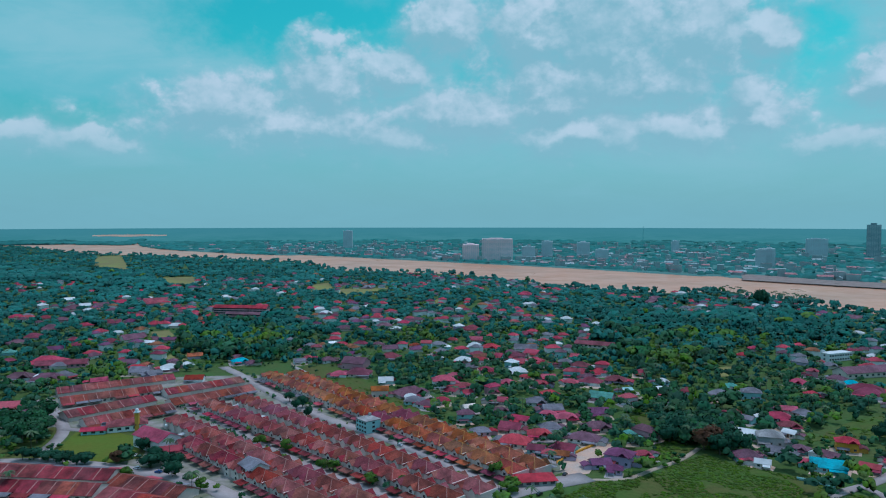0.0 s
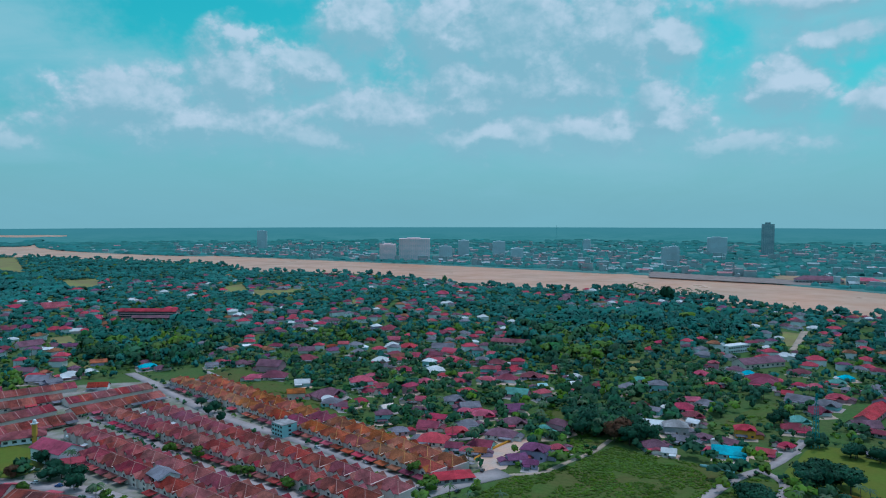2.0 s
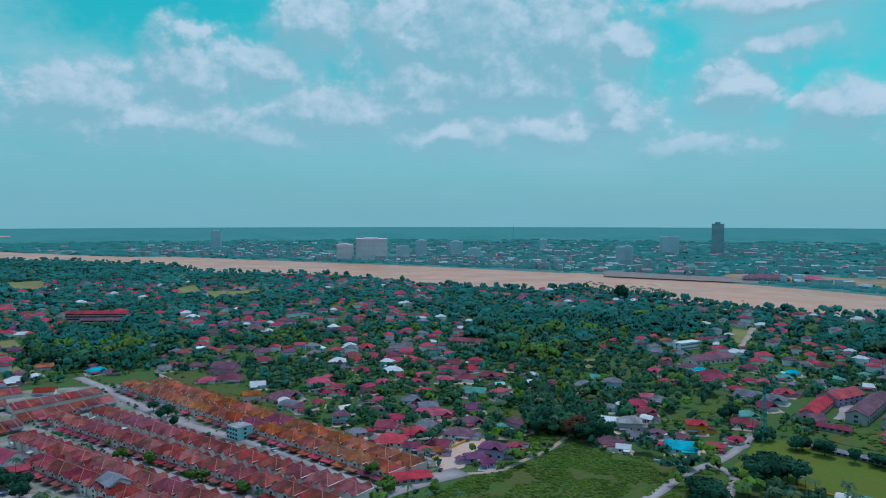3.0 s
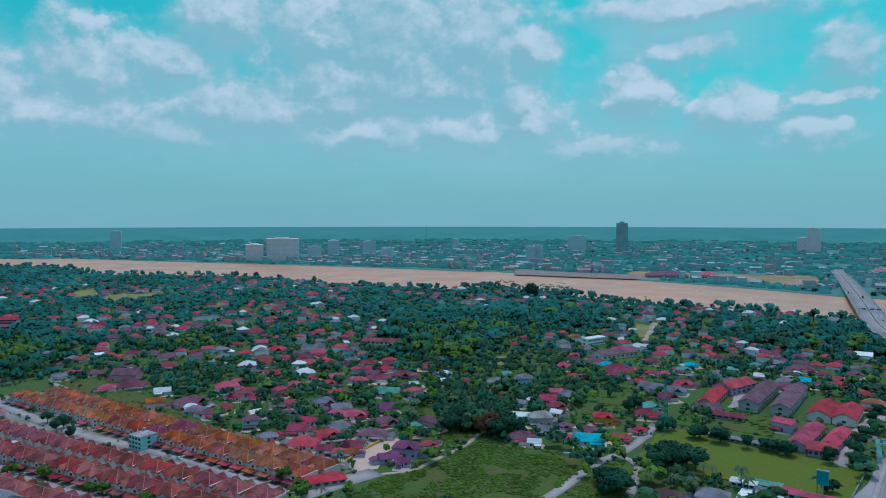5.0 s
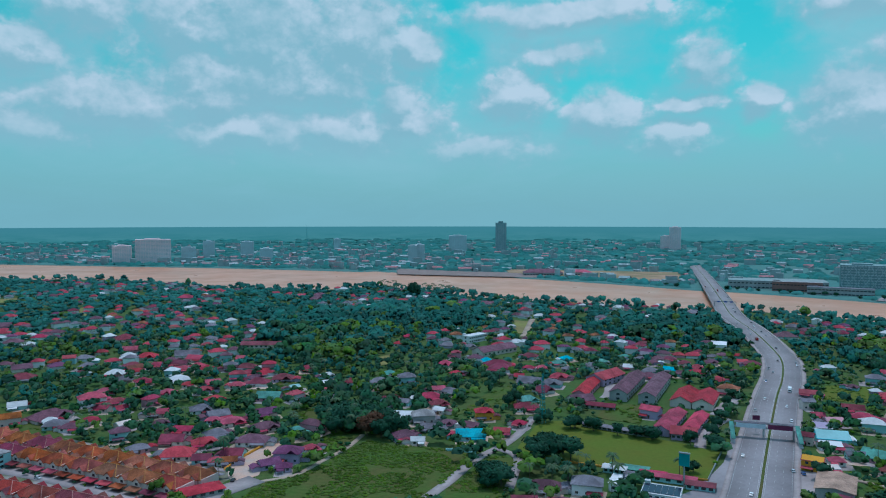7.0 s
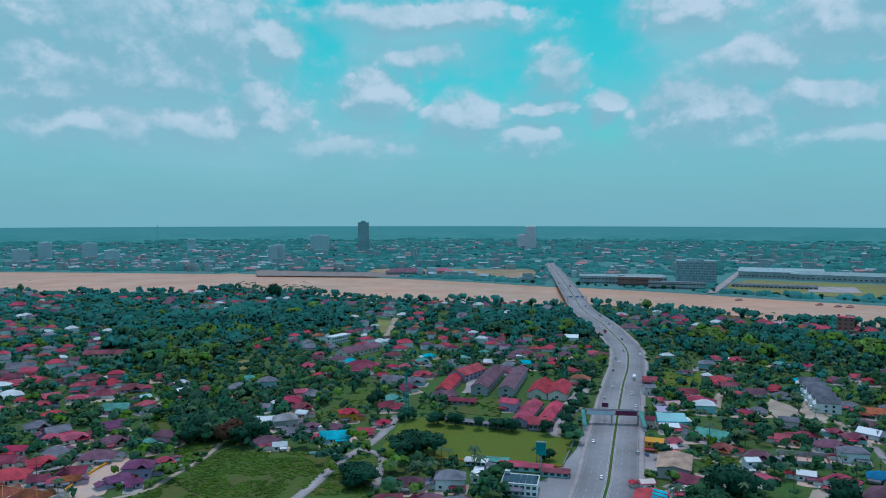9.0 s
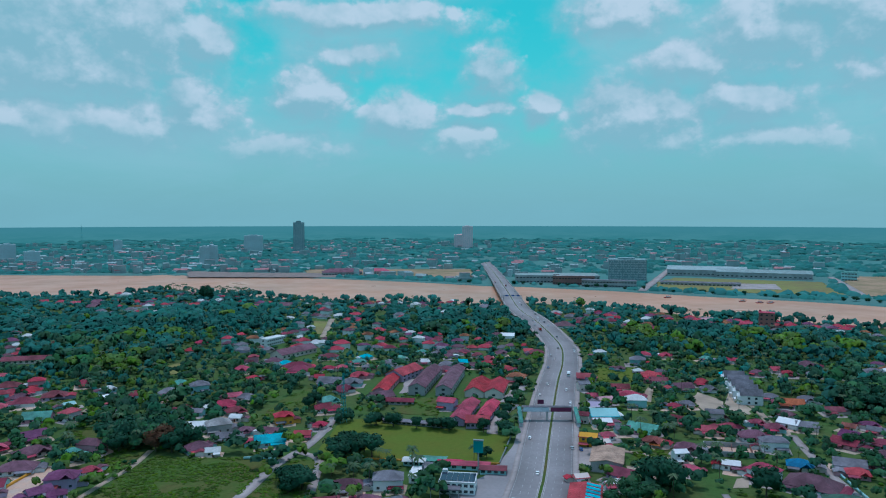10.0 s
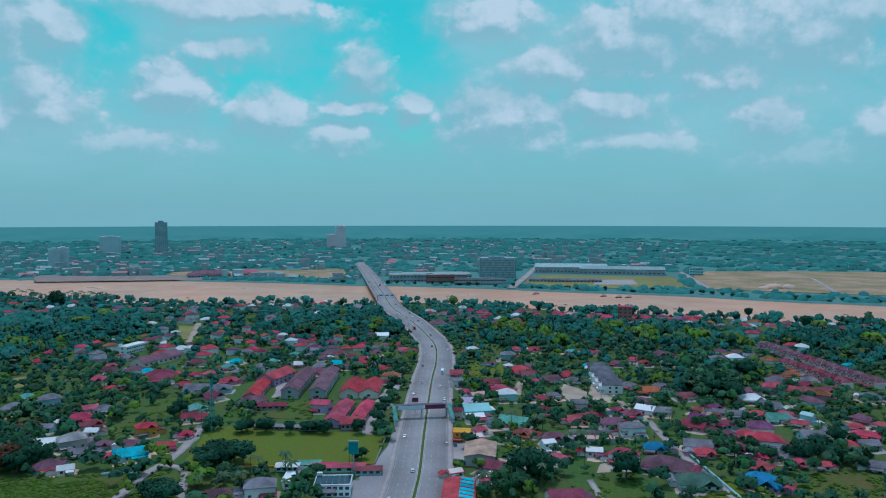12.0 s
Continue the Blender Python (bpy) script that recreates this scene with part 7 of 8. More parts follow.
house(508.8, 73.4, 10.9, 8.5, -95, "grey", "gable", "cream")
house(466.3, 77.5, 10.8, 7.4, -70, "red", "gable", "white")
house(485.7, 62.4, 10.4, 7.8, -84, "red", "hip", "teal")
house(513.4, 53.7, 12.5, 8.4, -94, "red", "gable", "pink")
house(530.3, 63.5, 8.9, 6.5, -75, "red", "hip", "teal")
house(493.0, 52.9, 12.0, 8.9, -56, "grey", "gable", "lilac")
house(553.7, 63.1, 12.6, 9.0, -111, "mauve", "hip", "pink")
house(390.5, 88.2, 19.8, 14.4, -91, "blue", "cross hip", "lilac")
house(452.9, 42.4, 12.5, 8.8, -75, "grey", "gable", "white")
house(433.1, 78.9, 8, 6.5, -79, "red", "cross hip", "white")
house(623.0, 131.5, 17.1, 12.2, -74, "grey", "two hip", "teal")
house(610.1, 114.3, 17.6, 11.8, -85, "red", "gable", "white")
house(623.6, 96.6, 16.0, 10.7, -69, "dark", "cross hip", "cream")
house(657.0, 113.8, 13.9, 9.3, -67, "grey", "hip", "teal")
house(671.3, 130.5, 15.3, 10.7, -65, "orange", "hip", "lilac")
house(744.7, 96.4, 10.0, 7.2, -57, "cyan", "hip", "pink")
house(706.8, 187.1, 14.1, 10.2, -59, "white", "two hip", "white")
house(720.8, 177.8, 9.9, 7.0, -82, "grey", "two gable", "teal")
house(701.2, 201.2, 18.4, 12.7, -53, "grey", "hip", "cream")
house(693.3, 253.7, 16.4, 11.5, -76, "mauve", "cross hip", "pink")
house(651.8, 266.2, 8, 6.5, -45, "red", "gable", "cream")
house(625.0, 270.6, 11.2, 8.6, -79, "mauve", "hip", "pink")
house(660.6, 311.5, 10.9, 8.4, -62, "red", "gable", "white")
house(652.3, 332.5, 9.8, 6.7, -83, "green", "hip", "lilac")
house(637.7, 367.0, 12.0, 9.5, -74, "red", "cross hip", "cream")
house(625.4, 383.2, 12.0, 8.7, -56, "red", "hip", "teal")
house(890.1, 454.2, 22.1, 13.9, -35, "white", "shed", "pink")
house(866.6, 494.5, 9.6, 7.1, -69, "red", "cross hip", "teal")
house(830.3, 460.9, 14.0, 10.5, -56, "mauve", "gable", "cream")
house(779.7, 469.6, 17.5, 13.4, -44, "dark", "hip", "cream")
house(803.9, 635.9, 16.6, 10.8, -56, "concrete", "hip", "cream")
house(787.8, 598.1, 16.0, 12.2, -54, "grey", "hip", "cream")
house(720.2, 555.9, 22.8, 17.6, -36, "mauve", "hip", "white")
house(751.3, 556.3, 13.8, 10.0, -41, "dark", "gable", "lilac")
house(826.0, 547.9, 13.1, 9.0, -83, "red", "hip", "lilac")
house(766.3, 495.2, 20.2, 13.0, -63, "dark", "hip", "white")
house(979.9, 198.4, 17.7, 13.8, -100, "dark", "hip", "cream")
house(958.9, 210.5, 11.6, 8.0, -91, "red", "gable", "cream")
house(968.9, 304.9, 10.5, 7.9, -90, "red", "gable", "teal")
house(920.6, 300.4, 8.6, 6.5, -58, "white", "hip", "lilac")
house(900.1, 404.2, 14.5, 10.7, -78, "red", "gable", "teal")
house(915.8, 374.7, 14.6, 9.6, -41, "red", "cross hip", "pink")
house(879.6, 379.1, 18.4, 12.3, -40, "red", "cross hip", "white")
house(919.1, 425.4, 11.9, 8.3, -74, "red", "hip", "lilac")
house(946.3, 370.9, 12.0, 7.5, -42, "mauve", "cross hip", "teal")
house(463.4, 125.3, 8.8, 6.8, -83, "mauve", "cross hip", "cream")
house(430.8, 97.6, 8, 6.5, -89, "red", "hip", "lilac")
house(461.8, 64.9, 8, 6.5, -97, "grey", "gable", "cream")
house(435.7, 68.0, 8, 6.5, -63, "red", "gable", "cream")
house(481.1, 73.9, 8, 6.5, -102, "blue", "cross hip", "cream")
house(543.3, 50.6, 9.9, 7.3, -107, "red", "hip", "cream")
house(624.6, 66.0, 14.1, 11.0, -84, "grey", "cross hip", "cream")
house(588.6, 142.6, 13.6, 8.8, -67, "mauve", "gable", "white")
house(577.8, 156.8, 8.1, 6.5, -97, "grey", "gable", "pink")
house(655.8, 234.5, 11.4, 8.5, -46, "grey", "cross hip", "cream")
house(668.6, 217.6, 9.4, 6.8, -68, "white", "cross hip", "cream")
house(642.9, 251.4, 10.3, 8.0, -69, "red", "cross hip", "pink")
house(554.9, 346.0, 8, 6.5, -37, "white", "hip", "lilac")
house(551.8, 362.7, 8, 6.5, -71, "mauve", "cross hip", "teal")
house(565.9, 331.5, 9.8, 6.5, -78, "grey", "hip", "lilac")

house(206.4, 297.7, 16, 11, -35, "mauve", "cross hip", "cream")
house(224.8, 286.3, 15, 11, -40, "grey", "two hip", "white")
house(186.4, 285.6, 12, 9, -30, "dark", "gable", "pink")
house(203.3, 275.1, 11, 8, -50, "mauve", "hip", "white")
house(207.9, 264.9, 13, 9, -20, "grey", "gable", "cream")


def more_houses():
    """Further houses through the village, closer together along its lanes."""
    rng = random.Random(77)
    made = 0
    tried, close, rest = 0, 0, {}
    while made < 800 and tried < 26000:
        tried += 1
        az, r = rng.uniform(-31, 84), rng.uniform(430, 1750) if tried % 3 else rng.uniform(400, 760)
        if r > float(bank_distance(NEAR_BANK, az)) - 35:
            continue
        x, y = r * math.sin(radians(az)), r * math.cos(radians(az))
        if noise.noise((x * 0.0052, y * 0.0052, 5.0)) < (-0.1 if r > 760 else 0.0 if az < 50 else -0.15) or any(inside(p, x, y) for p in CLEAR + WOODS + BARE):
            continue
        if any((x - a) ** 2 + (y - b) ** 2 < (c + (5.5 if r > 760 else 7)) ** 2 for a, b, c in FOOT):
            continue
        w = rng.uniform(9, 16)
        made += 1
        if r > 740:
            c = rng.choice(("red", "red", "red", "dark", "mauve", "mauve", "grey", "white", "orange", "violet"))
            rest.setdefault(c, []).append((x, y, w, w * rng.uniform(0.6, 0.8), rng.choice((3.2, 3.2, 6.1)), rng.uniform(-40, 40) - az))
            FOOT.append((x, y, 0.5 * w))
            continue
        if close > 62:
            continue
        close += 1
        house(round(x, 1), round(y, 1), round(w, 1), round(w * rng.uniform(0.6, 0.8), 1), rng.uniform(-40, 40) - az,
              rng.choice(("red", "red", "red", "dark", "mauve", "mauve", "grey", "white", "orange", "violet")), rng.choice(("hip", "gable", "cross hip", "two hip")), rng.choice(("cream", "white", "pink", "teal")))
    for c, many in rest.items():
        walls, roofs = Solid(), Solid()
        for x, y, w, d, h, turn in many:
            m = pose(x, y, 0, 0, 0, turn)
            for solid, one in ((walls, Solid().box(-w / 2, -d / 2, -0.1, w / 2, d / 2, h)), (roofs, Solid().hip(w, d, h, d * 0.27))):
                solid.raw([tuple(m @ Vector(p)) for p in one.v], one.f)
        top = tagged(new("village_houses", walls.done("wall", WALL["white"])), f"far village houses under {WORDS[c]} roofs", "houses", "", "stuff")
        tagged(child("roofs", roofs.done("roofs", ROOF[c]), top), "", "", "", "stuff")


WOODS = [[(-336.9, 930.5), (-212.8, 1011.3), (-154.0, 861.5), (-156.8, 690.6), (-262.0, 677.2), (-290.5, 784.0)],
         [(-1310.6, 2103.6), (-743.0, 1783.4), (-506.8, 1315.4), (-842.1, 1547.5), (-965.2, 1547.5)],
         [(223.7, 983.0), (382.5, 928.6), (267.4, 663.8), (220.5, 650.0), (172.1, 639.0), (175.6, 801.4)],
         [(153.7, 553.0), (218.8, 530.7), (163.9, 416.2), (138.5, 431.1), (135.5, 473.1)],
         [(724.6, 518.8), (845.2, 439.5), (894.1, 224.3), (784.0, 190.7), (701.7, 298.9), (617.0, 384.8)],
         [(658.5, 773.1), (761.6, 685.5), (618.3, 522.1), (555.8, 604.3), (550.1, 676.7)],
         [(647.7, 231.5), (682.6, 185.6), (542.3, 142.9), (546.1, 164.5), (562.7, 200.9)],
         [(906.4, 208.2), (1020.5, 93.1), (811.7, 58.5), (778.7, 101.8), (844.8, 164.9)],
         [(238.6, 1011.3), (416.0, 1011.3), (279.4, 690.6), (202.7, 639.7), (152.4, 690.6)],
         [(414.3, 1094.3), (538.8, 930.6), (434.7, 763.5), (337.0, 892.0)]]
BARE = [[(-309.6, 561.0), (-242.6, 639.7), (-184.5, 651.8), (-145.7, 690.6), (-94.2, 639.7), (-1.6, 486.8), (66.5, 401.6), (30.7, 359.4), (9.5, 325.2), (-119.2, 325.2), (-237.3, 325.2), (-288.0, 396.0), (-180.5, 394.2), (-163.9, 421.3), (-210.5, 473.4), (-252.3, 473.4)]]
BARE.append(APRON)
more_houses()


# ---- across the river ----
def tower_block(name, x, y, w, d, h, turn, wall, floors, label, bays=6, category="tower block", crown_h=3.0):
    """A high building: shaft, floor bands, upright bays and a plant room."""
    top = new(name)
    top.matrix_basis = pose(x, y, 0, 0, 0, turn)
    tagged(top, label, category)
    child("shaft", Solid().box(-w / 2, -d / 2, -1, w / 2, d / 2, h).done("shaft", wall), top)
    step = h / floors
    for k in range(floors):
        z = k * step + step * 0.35
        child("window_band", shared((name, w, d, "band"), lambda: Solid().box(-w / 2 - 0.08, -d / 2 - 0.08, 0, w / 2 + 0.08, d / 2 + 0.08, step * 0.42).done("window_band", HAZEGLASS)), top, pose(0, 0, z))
    for i in range(bays + 1):
        px = -w / 2 + w * i / bays
        child("pier", shared((name, w, d, h, "pier"), lambda: Solid().box(-0.7, -d / 2 - 0.45, 0, 0.7, d / 2 + 0.45, h + 0.3).done("pier", wall)), top, pose(px, 0, 0))
    child("plant_room", Solid().box(-w * 0.25, -d * 0.25, h, w * 0.2, d * 0.25, h + crown_h).done("plant_room", wall), top)
    FOOT.append((x, y, max(w, d) * 0.6))
    return top


PALE = mat("pale grey facade", (0.48, 0.55, 0.57), var=0.15, large=0.02)
ROSE = mat("pinkish facade", (0.84, 0.62, 0.62), var=0.15, large=0.02)
SLATE = mat("slate glass facade", (0.20, 0.29, 0.30), var=0.2, large=0.02, rough=0.4)
tower_block("office_tower", 1485.1, 2455.1, 42, 35, 117, -31, SLATE, 28, "tall dark glass office tower", 6, crown_h=6)
tower_block("apartment_tower", 880.0, 1969.8, 26, 26, 53, -24, PALE, 15, "grey apartment tower with white upright bays", 5)
tower_block("apartment_tower", 904.4, 1971.9, 28, 26, 56, -24, PALE, 16, "grey apartment tower with white upright bays", 5)
tower_block("hotel", 177.4, 2326.1, 98, 47, 72, -4, ROSE, 18, "large pinkish hotel slab by the river", 14)
tower_block("hotel_wing", 90.6, 2326.1, 51, 40, 54, -4, ROSE, 14, "lower pinkish hotel wing", 8)
tower_block("flats", 286.6, 2389.3, 42, 28, 44, -6, PALE, 11, "grey flats near the river", 6)
tower_block("flats", 369.3, 2526.5, 37, 28, 58, -8, PALE, 14, "grey flats near the river", 6)
tower_block("flats", 497.7, 2526.5, 42, 28, 54, -8, PALE, 12, "pale flats in the town", 6)
tower_block("flats", 533.4, 2389.3, 40, 28, 35, -8, PALE, 8, "pale flats in the town", 6)
tower_block("flats", -429.4, 3219.4, 40, 35, 82, 4, PALE, 20, "hazy grey tower standing alone", 5)
tower_block("red_tower", 2152.8, 2185.2, 44, 37, 98, -44, ROSE, 24, "reddish office tower in the town", 5)
tower_block("flats", 2133.8, 2210.1, 51, 35, 61, -44, ROSE, 14, "reddish lower block beside a tower", 6)
tower_block("flats", 946.9, 2901.3, 28, 26, 47, -15, PALE, 10, "white slim block in the town", 4)
tower_block("flats", 1345.8, 2563.3, 70, 30, 65, -25, PALE, 15, "hazy wide block of flats", 10)
mast(843.3, 3000.1, 107, 9.0)
# the mall with its patterned parking tower, halls and sheds behind the far bank
block("mall", 1210.7, 957.6, 175, 70, 16, -47, "concrete", "muted", "long grey shopping mall with a pale haze-tinted roof", "mall", "flat", 2, 24)
block("brick_hall", 1181.0, 889.2, 84, 16, 19, -52, "brick", "concrete", "brown brick hall before the shopping mall", "hall", "flat", 2, 14)
parking = tower_block("parking_tower", 1335.1, 863.1, 77, 51, 48, -54, SLATE, 9, "patterned grey multi-storey block beside the mall", 14)
for i in range(11):
    for k in range(4):
        child("lattice_bar", shared(("lattice", (i + k) % 2), lambda: Solid().prism([(-3.2, 0), (-2.2, 0), (3.2, 10.5), (2.2, 10.5)] if (i + k) % 2 else [(3.2, 0), (2.2, 0), (-3.2, 10.5), (-2.2, 10.5)], -27.2, -26.2, "y").done("lattice_bar", PALE)),
              parking, pose(-35 + i * 7, 0, 2 + k * 11.2))
block("mall_wing", 1193.6, 812.5, 105, 19, 14, -55, "concrete", "grey", "grey podium beside the mall", "mall", "flat", 2, 18)
block("warehouse", 1608.6, 821.8, 175, 105, 16, -62, "concrete", "muted", "big grey warehouse with a haze-tinted pale roof", "warehouse", "gable", 1, 20, 6)
block("warehouse", 1635.9, 699.2, 198, 82, 14, -66, "concrete", "muted", "long pale warehouse across the river", "warehouse", "gable", 1, 20, 5)
block("warehouse", 1353.4, 704.4, 152, 21, 7, -62, "concrete", "grey", "long low grey shed by the far bank", "warehouse", "gable", 1, 20, 2)
block("pavilion", 974.8, 1417.4, 93, 35, 8, -28, "concrete", "mauve", "low waterfront pavilion with mauve roofs", "pavilion", "hip", 1, 14, 8)
block("pavilion", 1052.2, 1374.5, 51, 28, 9, -32, "concrete", "red", "waterfront hall with a pinkish roof", "pavilion", "hip", 1, 8, 6)
block("green_hall", 1695.6, 539.1, 30, 23, 19, -70, "teal", "green", "green netted building under construction", "building", "flat", 3, 5)
block("brick_tower", 898.1, 378.3, 18, 15, 20, -66, "brick", "red", "brown brick tower house by the river", "tower", "flat", 4, 3)

patch("embankment", [(669.7, 1590.7), (940.3, 1335.3), (1041.6, 1445.5), (863.5, 1579.4), (742.5, 1763.6)], STONE, 1.6, "stone and sand river embankment", "embankment", 3.0)
for k in range(60):
    a_ = radians(44 + k * 0.72)
    r_ = float(bank_distance(FAR_BANK, math.degrees(a_))) + 34 + 6 * math.sin(k * 5.1)
    if k % 7 != 3:
        tree(r_ * math.sin(a_), r_ * math.cos(a_), 5.5 + 1.5 * math.sin(k * 2.7), 8 + 2 * math.sin(k * 1.3), "dark", k)
patch("embankment", [(934.7, 1513.6), (1105.1, 1096.4), (1319.7, 1325.6), (1178.9, 1447.5), (991.0, 1604.6)], SAND, 1.9, "sandy promenade beside the river", "embankment", 3.0)
patch("cleared_land", [(1374.1, 427.9), (1465.3, 75.8), (2105.1, 110.5), (1942.3, 382.9), (1813.9, 551.7), (1658.3, 536.3)], SAND, 1.9, "levelled sandy building land", "land", 4.0)
patch("cleared_land", [(1199.8, 710.1), (1358.4, 431.5), (1600.6, 562.1), (1476.1, 827.7), (1348.9, 798.5)], PADDY, 1.9, "pale grass and sand flat before the warehouses", "land", 4.0)
patch("car_park", [(1321.6, 624.6), (1376.7, 552.1), (1478.2, 605.8), (1429.9, 669.3)], LANE, 2.3, "paved car park", "car park", 1.0)
for a, b, w in (((1373.3, 411.9), (1740.2, 590.4), 14), ((1164.7, 720.7), (1777.3, 1005.9), 16), ((1452.2, 210.7), (1731.3, 295.6), 8), ((1731.3, 295.6), (1850.3, 389.6), 8), ((1605.5, 213.4), (1714.5, 127.4), 7)):
    mid_ = ((a[0] + b[0]) / 2 + 3, (a[1] + b[1]) / 2)
    street([a, mid_, b], w, "road", "pale road across the levelled land", LANE, 2.3)
for k, (px, py, r, h) in enumerate(((1470.2, 319.0, 22, 9), (1447.1, 331.9, 14, 6), (1486.6, 297.4, 16, 8))):
    rng_ = random.Random(k)
    v_, f_ = ico(3)
    v_ = v_[:] * (r, r * 0.8, h)
    v_ = np.array([p * (1 + 0.2 * noise.noise(Vector(p) * 0.12 + Vector((k * 7, 0, 0)))) for p in v_])
    tagged(new("sand_heap", mesh_of("sand_heap", v_ + (px, py, 1.5), f_, EARTH, True)), "heap of pale sand on the building land", "sand heap")


def boat(x, y, turn):
    top = new("boat")
    top.matrix_basis = pose(x, y, -1.1, 0, 0, turn)
    tagged(top, "small red and white river boat moored by the bank", "boat")
    child("hull", Solid().raw([(-7, -1.6, 1.2), (6, -1.6, 1.2), (8.5, 0, 1.5), (6, 1.6, 1.2), (-7, 1.6, 1.2), (-6, -1, -0.3), (5, -1, -0.3), (6.5, 0, -0.3), (5, 1, -0.3), (-6, 1, -0.3)],
          [(0, 1, 2, 3, 4), (9, 8, 7, 6, 5), (0, 5, 6, 1), (1, 6, 7, 2), (2, 7, 8, 3), (3, 8, 9, 4), (4, 9, 5, 0)]).done("hull", ROOF["red"]), top)
    child("cabin", Solid().box(-4, -1.2, 1.2, 3, 1.2, 3).done("cabin", WALL["white"]), top)
    child("roof", Solid().box(-4.6, -1.5, 3, 3.6, 1.5, 3.2).done("roof", ROOF["red"]), top)


for px, py in ((1123.1, 643.4), (1163.2, 530.2), (1162.9, 501.7), (1173.0, 488.5)):
    boat(px, py, 155)


def far_town():
    """Houses and small blocks of the town over the river, thinning out with distance."""
    rng = random.Random(21)
    colours = ("rose", "rose", "clay", "ash", "ash", "pale", "clay", "ash")
    made, rest = 0, {}
    while made < 900:
        az = rng.uniform(-14, 72) if rng.random() < 0.85 else rng.uniform(-32, 84)
        rf = float(bank_distance(FAR_BANK, az))
        r = rf + 60 + (rng.random() ** 2.0) * (3800 - rf)
        if r > 3900 or (az > 52 and r < rf + 490):
            continue
        x, y = r * math.sin(radians(az)), r * math.cos(radians(az))
        if any((x - a) ** 2 + (y - b) ** 2 < (c + 14) ** 2 for a, b, c in FOOT[-80:] if math.hypot(a, b) > 1280):
            continue
        if any((x - a) ** 2 + (y - b) ** 2 < (c + 10) ** 2 for a, b, c in BIG) or any(inside(p, x, y) for p in CLEAR):
            continue
        w, d = rng.uniform(13, 34), rng.uniform(10, 18)
        h = rng.choice((4, 7, 7, 10, 14, 18)) if az > -14 else 5
        c = rng.choice(colours)
        wall = rng.choice(("white", "cream", "concrete", "pink"))
        W_, D_ = round(w / 3) * 3, round(d / 3) * 3
        FOOT.append((x, y, 0.5 * max(w, d)))
        made += 1
        if r > NEAR_TOWN or made > 900:
            rest.setdefault(c, []).append((x, y, W_, D_, h, float(land(r)) + 1.2, -az + rng.choice((0, 90)) + rng.uniform(-20, 20)))
            continue
        key = ("town", W_, D_, h)
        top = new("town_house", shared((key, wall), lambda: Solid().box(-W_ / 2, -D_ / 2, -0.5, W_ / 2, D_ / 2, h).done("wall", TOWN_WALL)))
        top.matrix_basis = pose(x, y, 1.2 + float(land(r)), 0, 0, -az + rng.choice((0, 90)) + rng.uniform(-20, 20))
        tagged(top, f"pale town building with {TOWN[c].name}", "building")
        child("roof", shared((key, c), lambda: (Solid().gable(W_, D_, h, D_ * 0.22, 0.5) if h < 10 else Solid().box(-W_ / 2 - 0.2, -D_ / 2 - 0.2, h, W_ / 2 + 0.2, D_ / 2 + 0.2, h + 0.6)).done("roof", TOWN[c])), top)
        if h >= 9:
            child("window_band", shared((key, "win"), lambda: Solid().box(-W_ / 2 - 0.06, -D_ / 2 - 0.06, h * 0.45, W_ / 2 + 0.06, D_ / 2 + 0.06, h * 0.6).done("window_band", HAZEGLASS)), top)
    for c, many in rest.items():
        walls, roofs = Solid(), Solid()
        for x, y, w, d, h, z, turn in many:
            m = pose(x, y, z, 0, 0, turn)
            for solid, one in ((walls, Solid().box(-w / 2, -d / 2, -0.5, w / 2, d / 2, h)), (roofs, Solid().gable(w, d, h, d * 0.22, 0.5) if h < 9 else Solid().box(-w / 2 - 0.2, -d / 2 - 0.2, h, w / 2 + 0.2, d / 2 + 0.2, h + 0.6))):
                solid.raw([tuple(m @ Vector(p)) for p in one.v], one.f)
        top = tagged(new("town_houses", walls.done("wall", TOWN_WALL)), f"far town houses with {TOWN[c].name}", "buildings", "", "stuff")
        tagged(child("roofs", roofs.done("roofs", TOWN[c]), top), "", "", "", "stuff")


NEAR_TOWN = 1690.0
BIG = [q for q in FOOT if math.hypot(q[0], q[1]) > 1280]
far_town()


# ---- trees that stand out ----
tree(285.1, 377.2, 6.1, 9.4, "dark", 0)
tree(292.8, 367.0, 6.7, 10.5, "dark", 1)
tree(300.8, 352.6, 5.1, 9.1, "dark", 2)
tree(309.4, 345.1, 6.6, 8.3, "dark", 3)
tree(313.8, 335.5, 6.3, 9.9, "dark", 4)
tree(327.6, 317.3, 5.3, 10.2, "dark", 0)
tree(337.8, 307.9, 6.9, 8.6, "dark", 1)
tree(244.1, 349.3, 7.8, 12.2, "dark", 2)
tree(236.9, 331.4, 7.7, 14.6, "dark", 3)
tree(229.0, 334.6, 9.4, 13.8, "dark", 4)
tree(248.3, 339.1, 7.2, 11.7, "dark", 0)
tree(232.9, 344.0, 8.5, 13.0, "dark", 1)
tree(245.4, 327.6, 9.0, 14.8, "dark", 2)
tree(420.4, 372.7, 4.7, 8.7, "dark", 3)
tree(444.7, 388.0, 6.1, 7.8, "dark", 4)
tree(462.8, 398.5, 5.5, 9.2, "dark", 0)
tree(368.5, 334.7, 4.9, 9.7, "dark", 1)
tree(386.8, 347.4, 6.3, 8.2, "dark", 2)
tree(407.8, 357.5, 5.1, 8.0, "dark", 3)
tree(480.9, 411.4, 5.3, 9.6, "dark", 4)
tree(351.6, 323.0, 6.2, 9.4, "dark", 0)
tree(290.9, 283.1, 3.8, 6.4, "dark", 1)
